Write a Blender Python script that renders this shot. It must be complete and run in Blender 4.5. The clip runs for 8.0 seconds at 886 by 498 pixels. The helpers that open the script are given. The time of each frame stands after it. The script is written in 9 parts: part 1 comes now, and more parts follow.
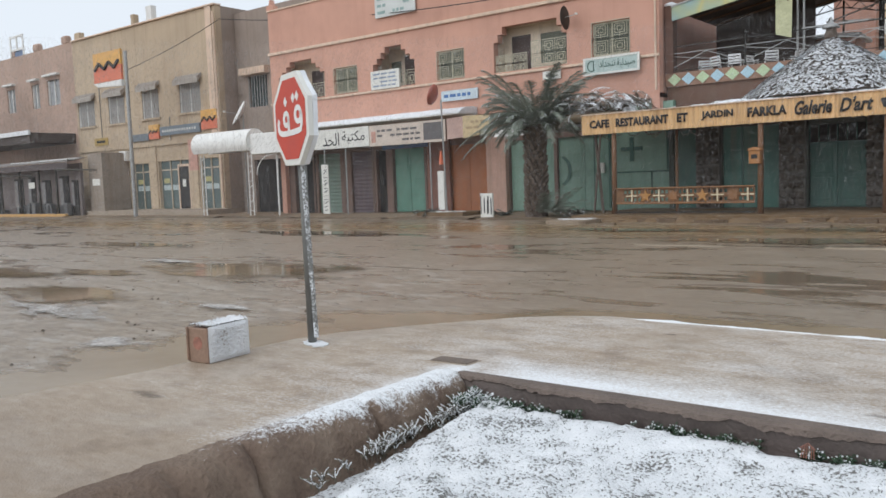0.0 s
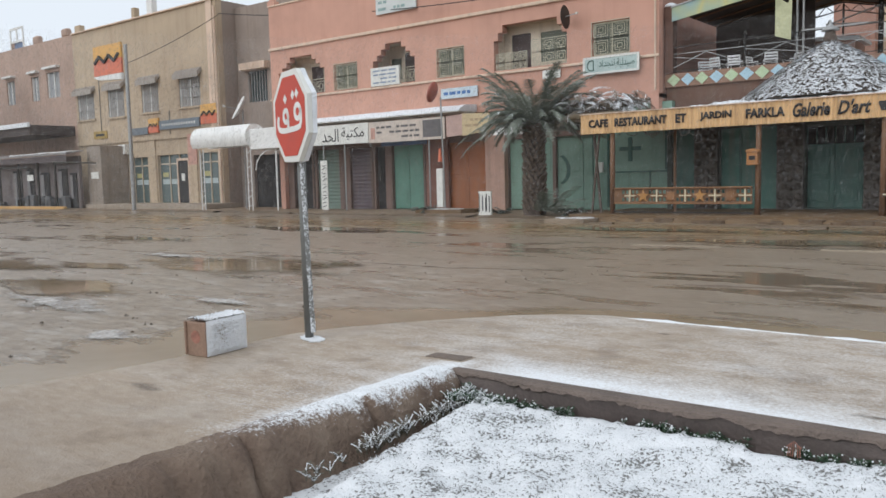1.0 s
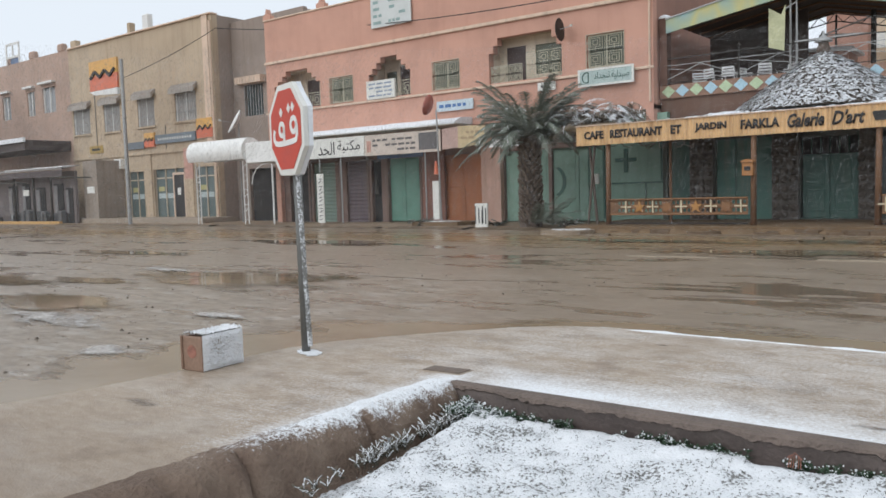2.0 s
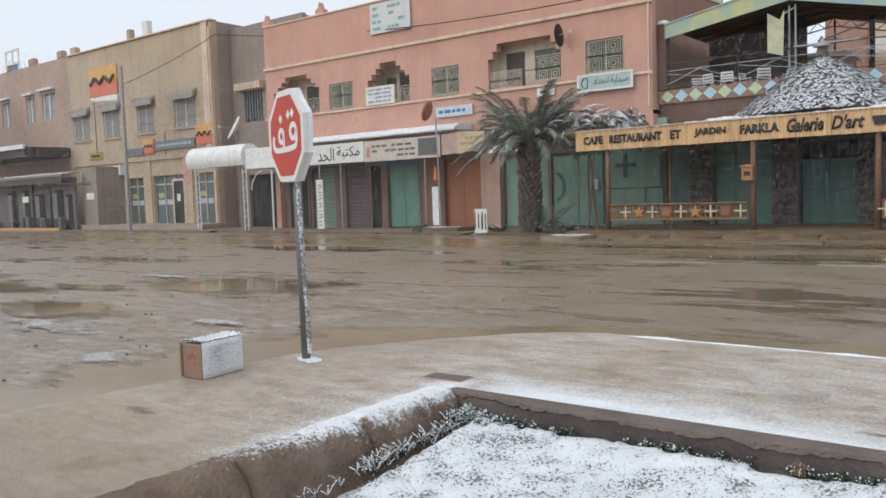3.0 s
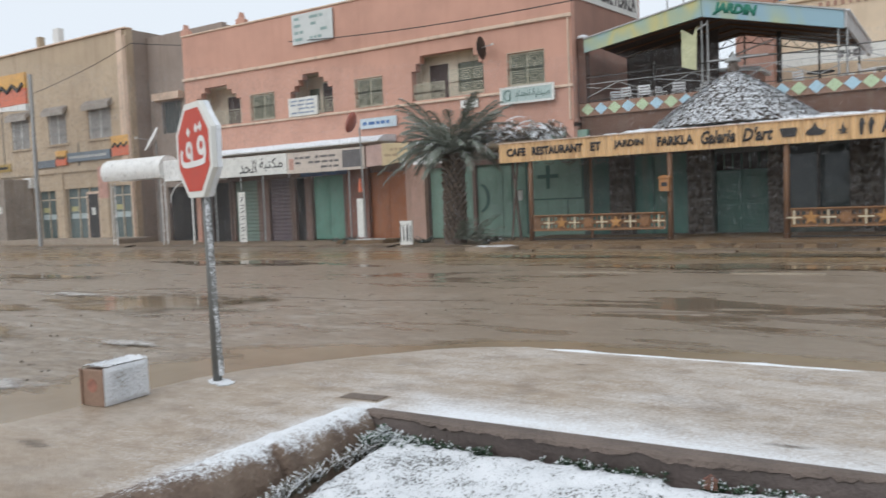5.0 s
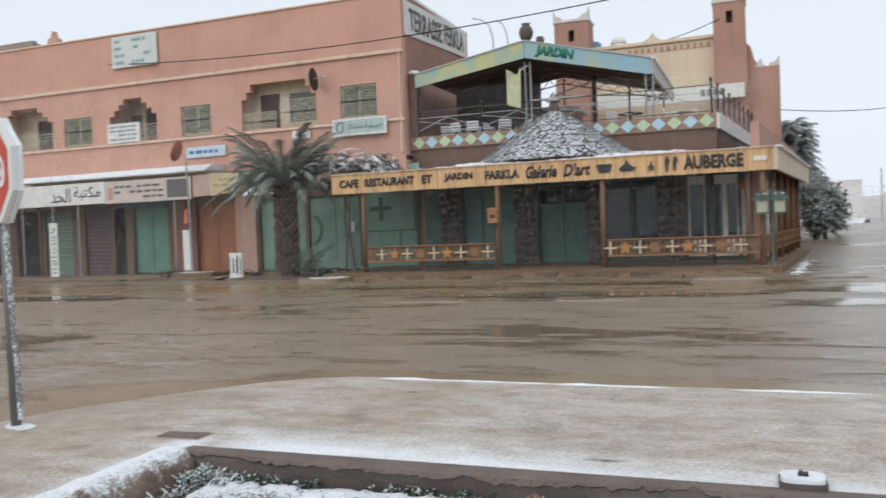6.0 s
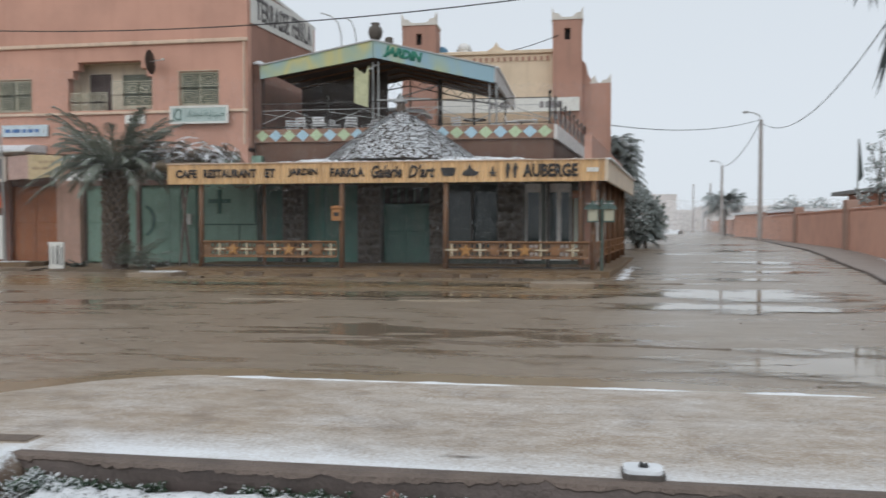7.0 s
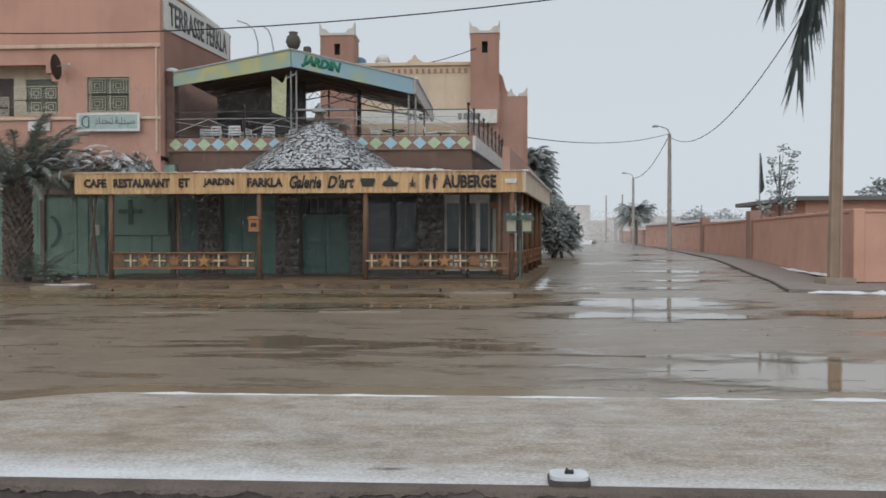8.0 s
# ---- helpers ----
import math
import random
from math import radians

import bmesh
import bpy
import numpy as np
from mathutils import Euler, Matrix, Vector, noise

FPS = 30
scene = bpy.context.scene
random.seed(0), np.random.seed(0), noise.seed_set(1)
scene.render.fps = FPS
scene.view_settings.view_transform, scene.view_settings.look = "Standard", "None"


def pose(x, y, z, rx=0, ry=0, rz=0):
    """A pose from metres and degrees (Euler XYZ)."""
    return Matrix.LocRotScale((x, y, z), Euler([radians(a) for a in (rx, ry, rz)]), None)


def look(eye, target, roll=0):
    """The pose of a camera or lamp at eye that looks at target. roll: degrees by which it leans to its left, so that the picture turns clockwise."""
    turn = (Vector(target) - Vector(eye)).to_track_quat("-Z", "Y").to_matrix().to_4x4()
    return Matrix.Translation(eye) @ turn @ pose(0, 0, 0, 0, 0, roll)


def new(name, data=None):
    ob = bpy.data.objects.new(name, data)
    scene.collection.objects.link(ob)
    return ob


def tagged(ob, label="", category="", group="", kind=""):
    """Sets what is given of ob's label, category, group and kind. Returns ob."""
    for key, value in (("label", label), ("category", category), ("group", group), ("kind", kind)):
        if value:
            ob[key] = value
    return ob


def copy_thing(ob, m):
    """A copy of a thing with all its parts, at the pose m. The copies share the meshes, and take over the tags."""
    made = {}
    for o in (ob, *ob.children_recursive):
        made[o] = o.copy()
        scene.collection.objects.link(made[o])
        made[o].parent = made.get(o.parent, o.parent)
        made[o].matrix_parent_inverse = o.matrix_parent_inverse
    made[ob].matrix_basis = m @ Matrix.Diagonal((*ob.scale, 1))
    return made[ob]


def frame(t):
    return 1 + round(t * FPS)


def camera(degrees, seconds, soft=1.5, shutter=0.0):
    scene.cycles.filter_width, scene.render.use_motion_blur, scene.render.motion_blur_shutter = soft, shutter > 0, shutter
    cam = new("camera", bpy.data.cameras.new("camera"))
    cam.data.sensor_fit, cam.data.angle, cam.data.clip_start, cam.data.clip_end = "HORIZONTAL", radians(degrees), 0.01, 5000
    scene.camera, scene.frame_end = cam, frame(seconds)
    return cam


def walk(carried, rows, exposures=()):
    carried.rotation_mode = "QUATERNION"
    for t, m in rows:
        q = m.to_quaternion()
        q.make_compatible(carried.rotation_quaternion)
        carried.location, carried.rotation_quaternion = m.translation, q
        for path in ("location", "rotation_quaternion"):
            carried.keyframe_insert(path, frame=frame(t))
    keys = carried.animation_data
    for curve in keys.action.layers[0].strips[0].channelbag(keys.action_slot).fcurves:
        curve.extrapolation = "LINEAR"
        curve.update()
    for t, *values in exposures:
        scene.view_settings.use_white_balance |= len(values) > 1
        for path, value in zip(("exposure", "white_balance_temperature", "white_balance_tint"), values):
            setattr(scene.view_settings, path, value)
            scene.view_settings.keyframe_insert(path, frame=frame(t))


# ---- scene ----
cam = camera(57.8, 8.0, soft=1.6, shutter=0.5)
PATH = [
    (0, (0.805, 1.186, 1.306), (-0.426, 2.753, 1.135), -2.1),
    (0.5, (0.87, 1.109, 1.311), (-0.359, 2.677, 1.136), -1.5),
    (1, (0.857, 1.141, 1.315), (-0.37, 2.71, 1.137), -1.4),
    (1.5, (0.85, 1.149, 1.312), (-0.375, 2.721, 1.15), -1.6),
    (3, (0.827, 1.166, 1.32), (-0.394, 2.745, 1.186), -1.9),
    (3.5, (0.82, 1.176, 1.311), (-0.407, 2.75, 1.19), -2.4),
    (4, (0.836, 1.2, 1.311), (-0.342, 2.811, 1.183), -2.8),
    (4.2, (0.822, 1.218, 1.309), (-0.349, 2.834, 1.178), -2.7),
    (5.3, (0.852, 1.323, 1.356), (-0.125, 3.065, 1.25), -2.1),
    (5.5, (0.877, 1.275, 1.318), (-0.014, 3.063, 1.218), -2.0),
    (6, (0.854, 1.362, 1.305), (0.148, 3.232, 1.257), -2.2),
    (6.5, (0.769, 1.35, 1.309), (0.219, 3.272, 1.246), -1.5),
    (7, (0.715, 1.324, 1.302), (0.396, 3.298, 1.244), 0.0),
    (7.5, (0.673, 1.376, 1.288), (0.493, 3.367, 1.246), 0.3),
    (8, (0.665, 1.303, 1.308), (0.548, 3.3, 1.276), -0.1),
]
walk(cam, [(t, look(eye, target, roll)) for t, eye, target, roll in PATH],
     exposures=[(0.0, 0.09, 6150, 10), (5.5, 0.09, 6150, 10), (6.6, 0.0, 6150, 10), (7.4, -0.27, 6200, 9), (8.0, -0.33, 6200, 9)])

# ---- overcast sky, one very soft sun behind the clouds ----
world = bpy.data.worlds.new("overcast")
scene.world = world
world.use_nodes = True
wn, wl = world.node_tree.nodes, world.node_tree.links
wn.clear()
w_out = wn.new("ShaderNodeOutputWorld")
w_bg = wn.new("ShaderNodeBackground")
w_sky = wn.new("ShaderNodeTexSky")
w_sky.sky_type = "NISHITA"
w_sky.sun_disc = False
w_sky.sun_elevation, w_sky.sun_rotation = radians(48), radians(200)
w_sat = wn.new("ShaderNodeHueSaturation")
w_sat.inputs["Saturation"].default_value = 0.12
w_mix = wn.new("ShaderNodeMixRGB")
w_mix.inputs[0].default_value = 0.88
w_mix.inputs[2].default_value = (7.45, 7.85, 8.15, 1)
wl.new(w_sky.outputs[0], w_sat.inputs["Color"])
wl.new(w_sat.outputs[0], w_mix.inputs[1])
wl.new(w_mix.outputs[0], w_bg.inputs["Color"])
w_bg.inputs["Strength"].default_value = 0.11
wl.new(w_bg.outputs[0], w_out.inputs["Surface"])

sun_data = bpy.data.lights.new("cloud_veiled_sun", "SUN")
sun_data.energy, sun_data.angle, sun_data.color = 1.3, radians(70), (1.0, 0.97, 0.93)
sun_lamp = new("cloud_veiled_sun", sun_data)
sun_lamp.matrix_world = look((-8, -22, 30), (0, 10, 0))

# ---- materials ----
def nodes_of(name):
    m = bpy.data.materials.new(name)
    m.use_nodes = True
    nt = m.node_tree
    return m, nt, nt.nodes["Principled BSDF"]


def noise_node(nt, scale, detail=4.0, stretch=(1, 1, 1), local=False, rough=0.55):
    if local:
        src = nt.nodes.new("ShaderNodeTexCoord").outputs["Object"]
    else:
        src = nt.nodes.new("ShaderNodeNewGeometry").outputs["Position"]
    mp = nt.nodes.new("ShaderNodeMapping")
    mp.inputs["Scale"].default_value = stretch
    nt.links.new(src, mp.inputs["Vector"])
    n = nt.nodes.new("ShaderNodeTexNoise")
    n.inputs["Scale"].default_value, n.inputs["Detail"].default_value, n.inputs["Roughness"].default_value = scale, detail, rough
    nt.links.new(mp.outputs[0], n.inputs["Vector"])
    return n.outputs["Fac"]


def ramp(nt, fac, stops):
    r = nt.nodes.new("ShaderNodeValToRGB")
    while len(r.color_ramp.elements) < len(stops):
        r.color_ramp.elements.new(0.5)
    for e, (p, c) in zip(r.color_ramp.elements, stops):
        e.position = p
        e.color = (*c, 1) if len(c) == 3 else c
    nt.links.new(fac, r.inputs[0])
    return r.outputs["Color"]


def mixed(nt, fac, a, b, mode="MIX"):
    m = nt.nodes.new("ShaderNodeMixRGB")
    m.blend_type = mode
    for sock, v in zip(m.inputs, (fac, a, b)):
        if isinstance(v, (int, float)):
            sock.default_value = v
        elif isinstance(v, tuple):
            sock.default_value = (*v, 1)
        else:
            nt.links.new(v, sock)
    return m.outputs[0]


def maths(nt, op, a, b=0.0, clamp=False):
    m = nt.nodes.new("ShaderNodeMath")
    m.operation, m.use_clamp = op, clamp
    for sock, v in zip(m.inputs, (a, b)):
        if isinstance(v, (int, float)):
            sock.default_value = v
        else:
            nt.links.new(v, sock)
    return m.outputs[0]


def bumped(nt, b, height, strength, distance=0.02):
    n = nt.nodes.new("ShaderNodeBump")
    n.inputs["Strength"].default_value, n.inputs["Distance"].default_value = strength, distance
    nt.links.new(height, n.inputs["Height"])
    nt.links.new(n.outputs[0], b.inputs["Normal"])


def shade(c, k):
    return tuple(min(1.0, v * k) for v in c)


def surface(name, color, rough=0.8, scale=3.0, vary=0.25, grain=60.0, bump=0.25, metal=0.0, stretch=(1, 1, 1), streak=0.0, dirt=(0.2, 0.15, 0.11), depth=0.01, per_object=0.0):
    """Base colour varied by blotches and grain; streak adds run-off stains drawn out downwards."""
    m, nt, b = nodes_of(name)
    big = noise_node(nt, scale, 5, stretch)
    fine = noise_node(nt, grain, 3, stretch)
    col = ramp(nt, big, [(0.28, shade(color, 1 - vary)), (0.52, color), (0.75, shade(color, 1 + vary * 0.6))])
    col = mixed(nt, 0.35 * min(1.0, vary * 3), col, ramp(nt, fine, [(0.3, shade(color, 0.65)), (0.7, shade(color, 1.2))]))
    if streak:
        run = noise_node(nt, 1.6, 6, (2.2, 2.2, 0.16))
        k = maths(nt, "MULTIPLY", maths(nt, "SUBTRACT", run, 0.5, True), 5.0 * streak, True)
        col = mixed(nt, k, col, dirt)
    if per_object:
        info = nt.nodes.new("ShaderNodeObjectInfo")
        k = maths(nt, "MULTIPLY", info.outputs["Random"], per_object)
        col = mixed(nt, k, col, shade(color, 0.45))
    nt.links.new(col, b.inputs["Base Color"])
    rr = nt.nodes.new("ShaderNodeMapRange")
    rr.inputs["To Min"].default_value, rr.inputs["To Max"].default_value = max(0.02, rough - 0.12), min(1, rough + 0.1)
    nt.links.new(big, rr.inputs["Value"])
    nt.links.new(rr.outputs[0], b.inputs["Roughness"])
    b.inputs["Metallic"].default_value = metal
    bumped(nt, b, maths(nt, "ADD", fine, big), bump, depth)
    return m


PINK = surface("salmon_plaster", (0.56, 0.315, 0.235), 0.85, 0.7, 0.14, 30, 0.2, streak=0.14, dirt=(0.36, 0.17, 0.12))
# PINK at about two thirds of its strength, with more streaks
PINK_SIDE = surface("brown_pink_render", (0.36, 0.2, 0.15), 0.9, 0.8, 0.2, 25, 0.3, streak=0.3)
TAN = surface("ochre_plaster", (0.475, 0.372, 0.262), 0.88, 0.5, 0.16, 30, 0.2, streak=0.3, dirt=(0.27, 0.18, 0.12))
# tan plaster with the shade of the recess put into its colour
TAN_SHADED = surface("shaded_tan_plaster", (0.31, 0.25, 0.21), 0.9, 0.6, 0.2, 30, 0.25, streak=0.4)
ROSE = surface("dusty_rose_plaster", (0.43, 0.3, 0.235), 0.88, 0.5, 0.18, 30, 0.2, streak=0.3)
CREAM = surface("cream_plaster", (0.7, 0.565, 0.41), 0.88, 0.6, 0.12, 30, 0.2, streak=0.25, dirt=(0.4, 0.29, 0.19))
CLAY = surface("red_clay_plaster", (0.42, 0.235, 0.175), 0.9, 0.7, 0.15, 30, 0.25, streak=0.3)
WALL_RED = surface("terracotta_render", (0.63, 0.36, 0.268), 0.9, 0.9, 0.16, 30, 0.25, streak=0.03)
BEIGE = surface("inner_beige_plaster", (0.7, 0.6, 0.47), 0.9, 0.7, 0.12, 30, 0.2, streak=0.2)
TRIM = surface("pale_painted_trim", (0.66, 0.5, 0.38), 0.8, 2, 0.2, 40, 0.2, streak=0.3)
WHITE = surface("white_paint", (0.74, 0.73, 0.7), 0.6, 2, 0.08, 40, 0.1, streak=0.15, dirt=(0.45, 0.42, 0.38))
BOARD = surface("sign_board_white", (0.68, 0.67, 0.62), 0.5, 3, 0.1, 40, 0.1, streak=0.1, dirt=(0.45, 0.4, 0.34))
GREEN = surface("pale_green_painted_metal", (0.205, 0.318, 0.25), 0.55, 1.2, 0.22, 40, 0.15, streak=0.35, dirt=(0.12, 0.2, 0.15))
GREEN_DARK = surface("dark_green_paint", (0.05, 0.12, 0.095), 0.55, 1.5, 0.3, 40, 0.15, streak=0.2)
GREEN_BRIGHT = surface("mint_green_paint", (0.12, 0.25, 0.19), 0.5, 1.5, 0.2, 40, 0.15, streak=0.2, dirt=(0.1, 0.22, 0.16))
GRILLE = surface("sage_green_iron", (0.5, 0.47, 0.355), 0.6, 5, 0.2, 60, 0.15)
SHUTTER = surface("grey_green_shutter", (0.15, 0.165, 0.125), 0.7, 3, 0.25, 60, 0.2)
# near-black that stands in for the shade inside bays, doorways and slits
DARK = surface("near_black_fill", (0.028, 0.026, 0.025), 0.9, 1.5, 0.3, 30, 0.1)
ORANGE_DOOR = surface("orange_brown_metal_door", (0.34, 0.125, 0.05), 0.6, 1.2, 0.25, 40, 0.2, streak=0.3)
BROWN_WOOD = surface("brown_timber", (0.18, 0.095, 0.05), 0.75, 3, 0.3, 50, 0.4, stretch=(4, 4, 0.4), streak=0.2, dirt=(0.1, 0.06, 0.04))
RAIL_WOOD = surface("orange_brown_board", (0.25, 0.125, 0.055), 0.75, 3, 0.35, 50, 0.4, streak=0.2, dirt=(0.09, 0.055, 0.035))
STAR = surface("orange_star_paint", (0.4, 0.2, 0.06), 0.7, 6, 0.2, 50, 0.2)
CROSS = surface("cream_cross_paint", (0.58, 0.5, 0.34), 0.7, 6, 0.12, 50, 0.2)
YELLOW = surface("yellow_board", (0.68, 0.44, 0.22), 0.75, 2.2, 0.4, 9, 0.3, stretch=(3.0, 1, 0.12), streak=0.7, dirt=(0.38, 0.22, 0.1))
STONE = surface("dark_rubble_stone", (0.12, 0.1, 0.085), 0.9, 4, 0.4, 25, 0.8, depth=0.04, per_object=0.5)
CONCRETE = surface("weathered_concrete", (0.34, 0.28, 0.22), 0.85, 1.5, 0.22, 40, 0.4, streak=0.2)
PLATFORM = surface("muddy_stone_step", (0.165, 0.105, 0.054), 0.75, 1.2, 0.3, 25, 0.6, depth=0.03)
METAL = surface("galvanised_steel", (0.35, 0.35, 0.34), 0.5, 6, 0.2, 60, 0.15, metal=0.6)
DULL_METAL = surface("dull_grey_metal", (0.17, 0.17, 0.16), 0.6, 6, 0.25, 60, 0.2, metal=0.3)
IRON = surface("dark_iron", (0.05, 0.045, 0.04), 0.6, 6, 0.25, 60, 0.2, metal=0.4)
BLACK = surface("black_paint", (0.022, 0.02, 0.02), 0.6, 6, 0.2, 60, 0.1)
RED = surface("red_sign_paint", (0.5, 0.062, 0.036), 0.65, 5, 0.12, 60, 0.08, streak=0.12, dirt=(0.35, 0.1, 0.08))
ORANGE = surface("orange_sign_plastic", (0.62, 0.16, 0.08), 0.45, 5, 0.1, 60, 0.05)
AMBER = surface("amber_sign_plastic", (0.66, 0.36, 0.09), 0.45, 5, 0.1, 60, 0.05)
TEAL = surface("pale_teal_sign", (0.41, 0.5, 0.47), 0.5, 4, 0.12, 60, 0.1)
BLUE = surface("blue_paint", (0.06, 0.15, 0.36), 0.55, 4, 0.2, 60, 0.1)
PALE_BLUE = surface("pale_blue_tile", (0.36, 0.52, 0.60), 0.35, 6, 0.12, 60, 0.1)
PALE_GREEN = surface("pale_green_tile", (0.42, 0.52, 0.32), 0.35, 6, 0.12, 60, 0.1)
TILE_BED = surface("brown_tile_band", (0.26, 0.15, 0.1), 0.7, 3, 0.2, 50, 0.2)
PINKISH = surface("pink_pillar_plaster", (0.5, 0.32, 0.25), 0.88, 1, 0.15, 30, 0.2, streak=0.3)
CHAIR = surface("white_plastic", (0.74, 0.74, 0.74), 0.4, 6, 0.05, 60, 0.05)
JAR = surface("dark_clay", (0.1, 0.085, 0.07), 0.8, 6, 0.3, 60, 0.3)
BARK = surface("palm_bark", (0.13, 0.1, 0.08), 0.95, 8, 0.4, 30, 1.0, depth=0.04)
POLE_CONC = surface("buff_concrete_pole", (0.36, 0.26, 0.19), 0.85, 2, 0.2, 50, 0.3, streak=0.3)
LEAF = surface("olive_palm_leaf", (0.22, 0.245, 0.2), 0.65, 4, 0.4, 20, 0.2)
FROND_DARK = surface("grey_green_frond", (0.045, 0.055, 0.05), 0.7, 4, 0.35, 20, 0.2)
TREE_LEAF = surface("dusty_green_leaf", (0.085, 0.11, 0.085), 0.75, 3, 0.4, 20, 0.2)
# green leaf lifted towards grey, the street's haze put into the colour
GREY_LEAF = surface("haze_greyed_street_leaf", (0.27, 0.3, 0.285), 0.75, 3, 0.35, 20, 0.2)
# distant leaves, lightened in the base colour to paint haze
HAZY_LEAF = surface("haze_paled_leaf", (0.27, 0.295, 0.285), 0.8, 3, 0.3, 20, 0.2)
PLANT = surface("dark_green_plant", (0.05, 0.09, 0.05), 0.7, 12, 0.4, 40, 0.2)
DRY = surface("dry_grass", (0.22, 0.17, 0.11), 0.9, 12, 0.35, 40, 0.3)
# distant walls: haze is painted in by a near-white base colour
FAR = surface("haze_paled_wall", (0.68, 0.64, 0.62), 0.95, 0.2, 0.12, 6, 0.05)
CARTON = surface("grimy_metal_tin", (0.25, 0.16, 0.112), 0.6, 5, 0.35, 40, 0.3, streak=0.5)
RUST_MARK = surface("red_printed_mark", (0.32, 0.14, 0.1), 0.6, 14, 0.6, 40, 0.2)
POSTER = surface("faded_print", (0.5, 0.28, 0.22), 0.5, 6, 0.4, 30, 0.05)
SMOKE_DIRT = surface("dark_print", (0.12, 0.11, 0.11), 0.6, 6, 0.3, 30, 0.05)


def glass_mat(name, color, rough=0.06):
    m, nt, b = nodes_of(name)
    b.inputs["Base Color"].default_value = (*color, 1)
    b.inputs["Roughness"].default_value = rough
    b.inputs["Specular IOR Level"].default_value = 0.35
    n = noise_node(nt, 1.2, 2)
    bumped(nt, b, n, 0.05, 0.02)
    return m


GLASS = glass_mat("dark_window_glass", (0.045, 0.06, 0.06))
GLASS_GREEN = glass_mat("bank_green_glass", (0.1, 0.13, 0.125), 0.12)
LAMP_GLASS = glass_mat("lantern_glass", (0.42, 0.4, 0.3), 0.2)


def snow_mat(name, cover=None, under=(0.2, 0.15, 0.1), scale=30.0):
    """Snow with shaded grain; with cover, ground shows through in flecks."""
    m, nt, b = nodes_of(name)
    fine = noise_node(nt, scale, 5)
    mid = noise_node(nt, 5.0, 4)
    col = ramp(nt, mid, [(0.3, (0.66, 0.68, 0.7)), (0.7, (0.8, 0.81, 0.825))])
    if cover is not None:
        k = maths(nt, "ADD", maths(nt, "MULTIPLY", fine, 0.62), maths(nt, "MULTIPLY", mid, 0.38))
        col = mixed(nt, ramp(nt, k, [(cover, (1, 1, 1)), (cover + 0.05, (0, 0, 0))]), col, under)
    nt.links.new(col, b.inputs["Base Color"])
    b.inputs["Roughness"].default_value = 0.75
    bumped(nt, b, fine, 0.8, 0.02)
    return m


SNOW = snow_mat("fresh_snow")
SNOW_BED = snow_mat("snow_over_grass", 0.417, (0.16, 0.155, 0.145), 60)
SNOW_SPECK = snow_mat("wind_plastered_snow", 0.375, (0.3, 0.25, 0.2), 75)
SNOW_POST = snow_mat("snow_on_steel", 0.47, (0.2, 0.2, 0.19), 60)
SNOW_THIN = snow_mat("thin_snow", 0.44, (0.24, 0.18, 0.13), 40)
SNOW_THATCH = snow_mat("snow_on_reeds", 0.41, (0.14, 0.11, 0.085), 16)


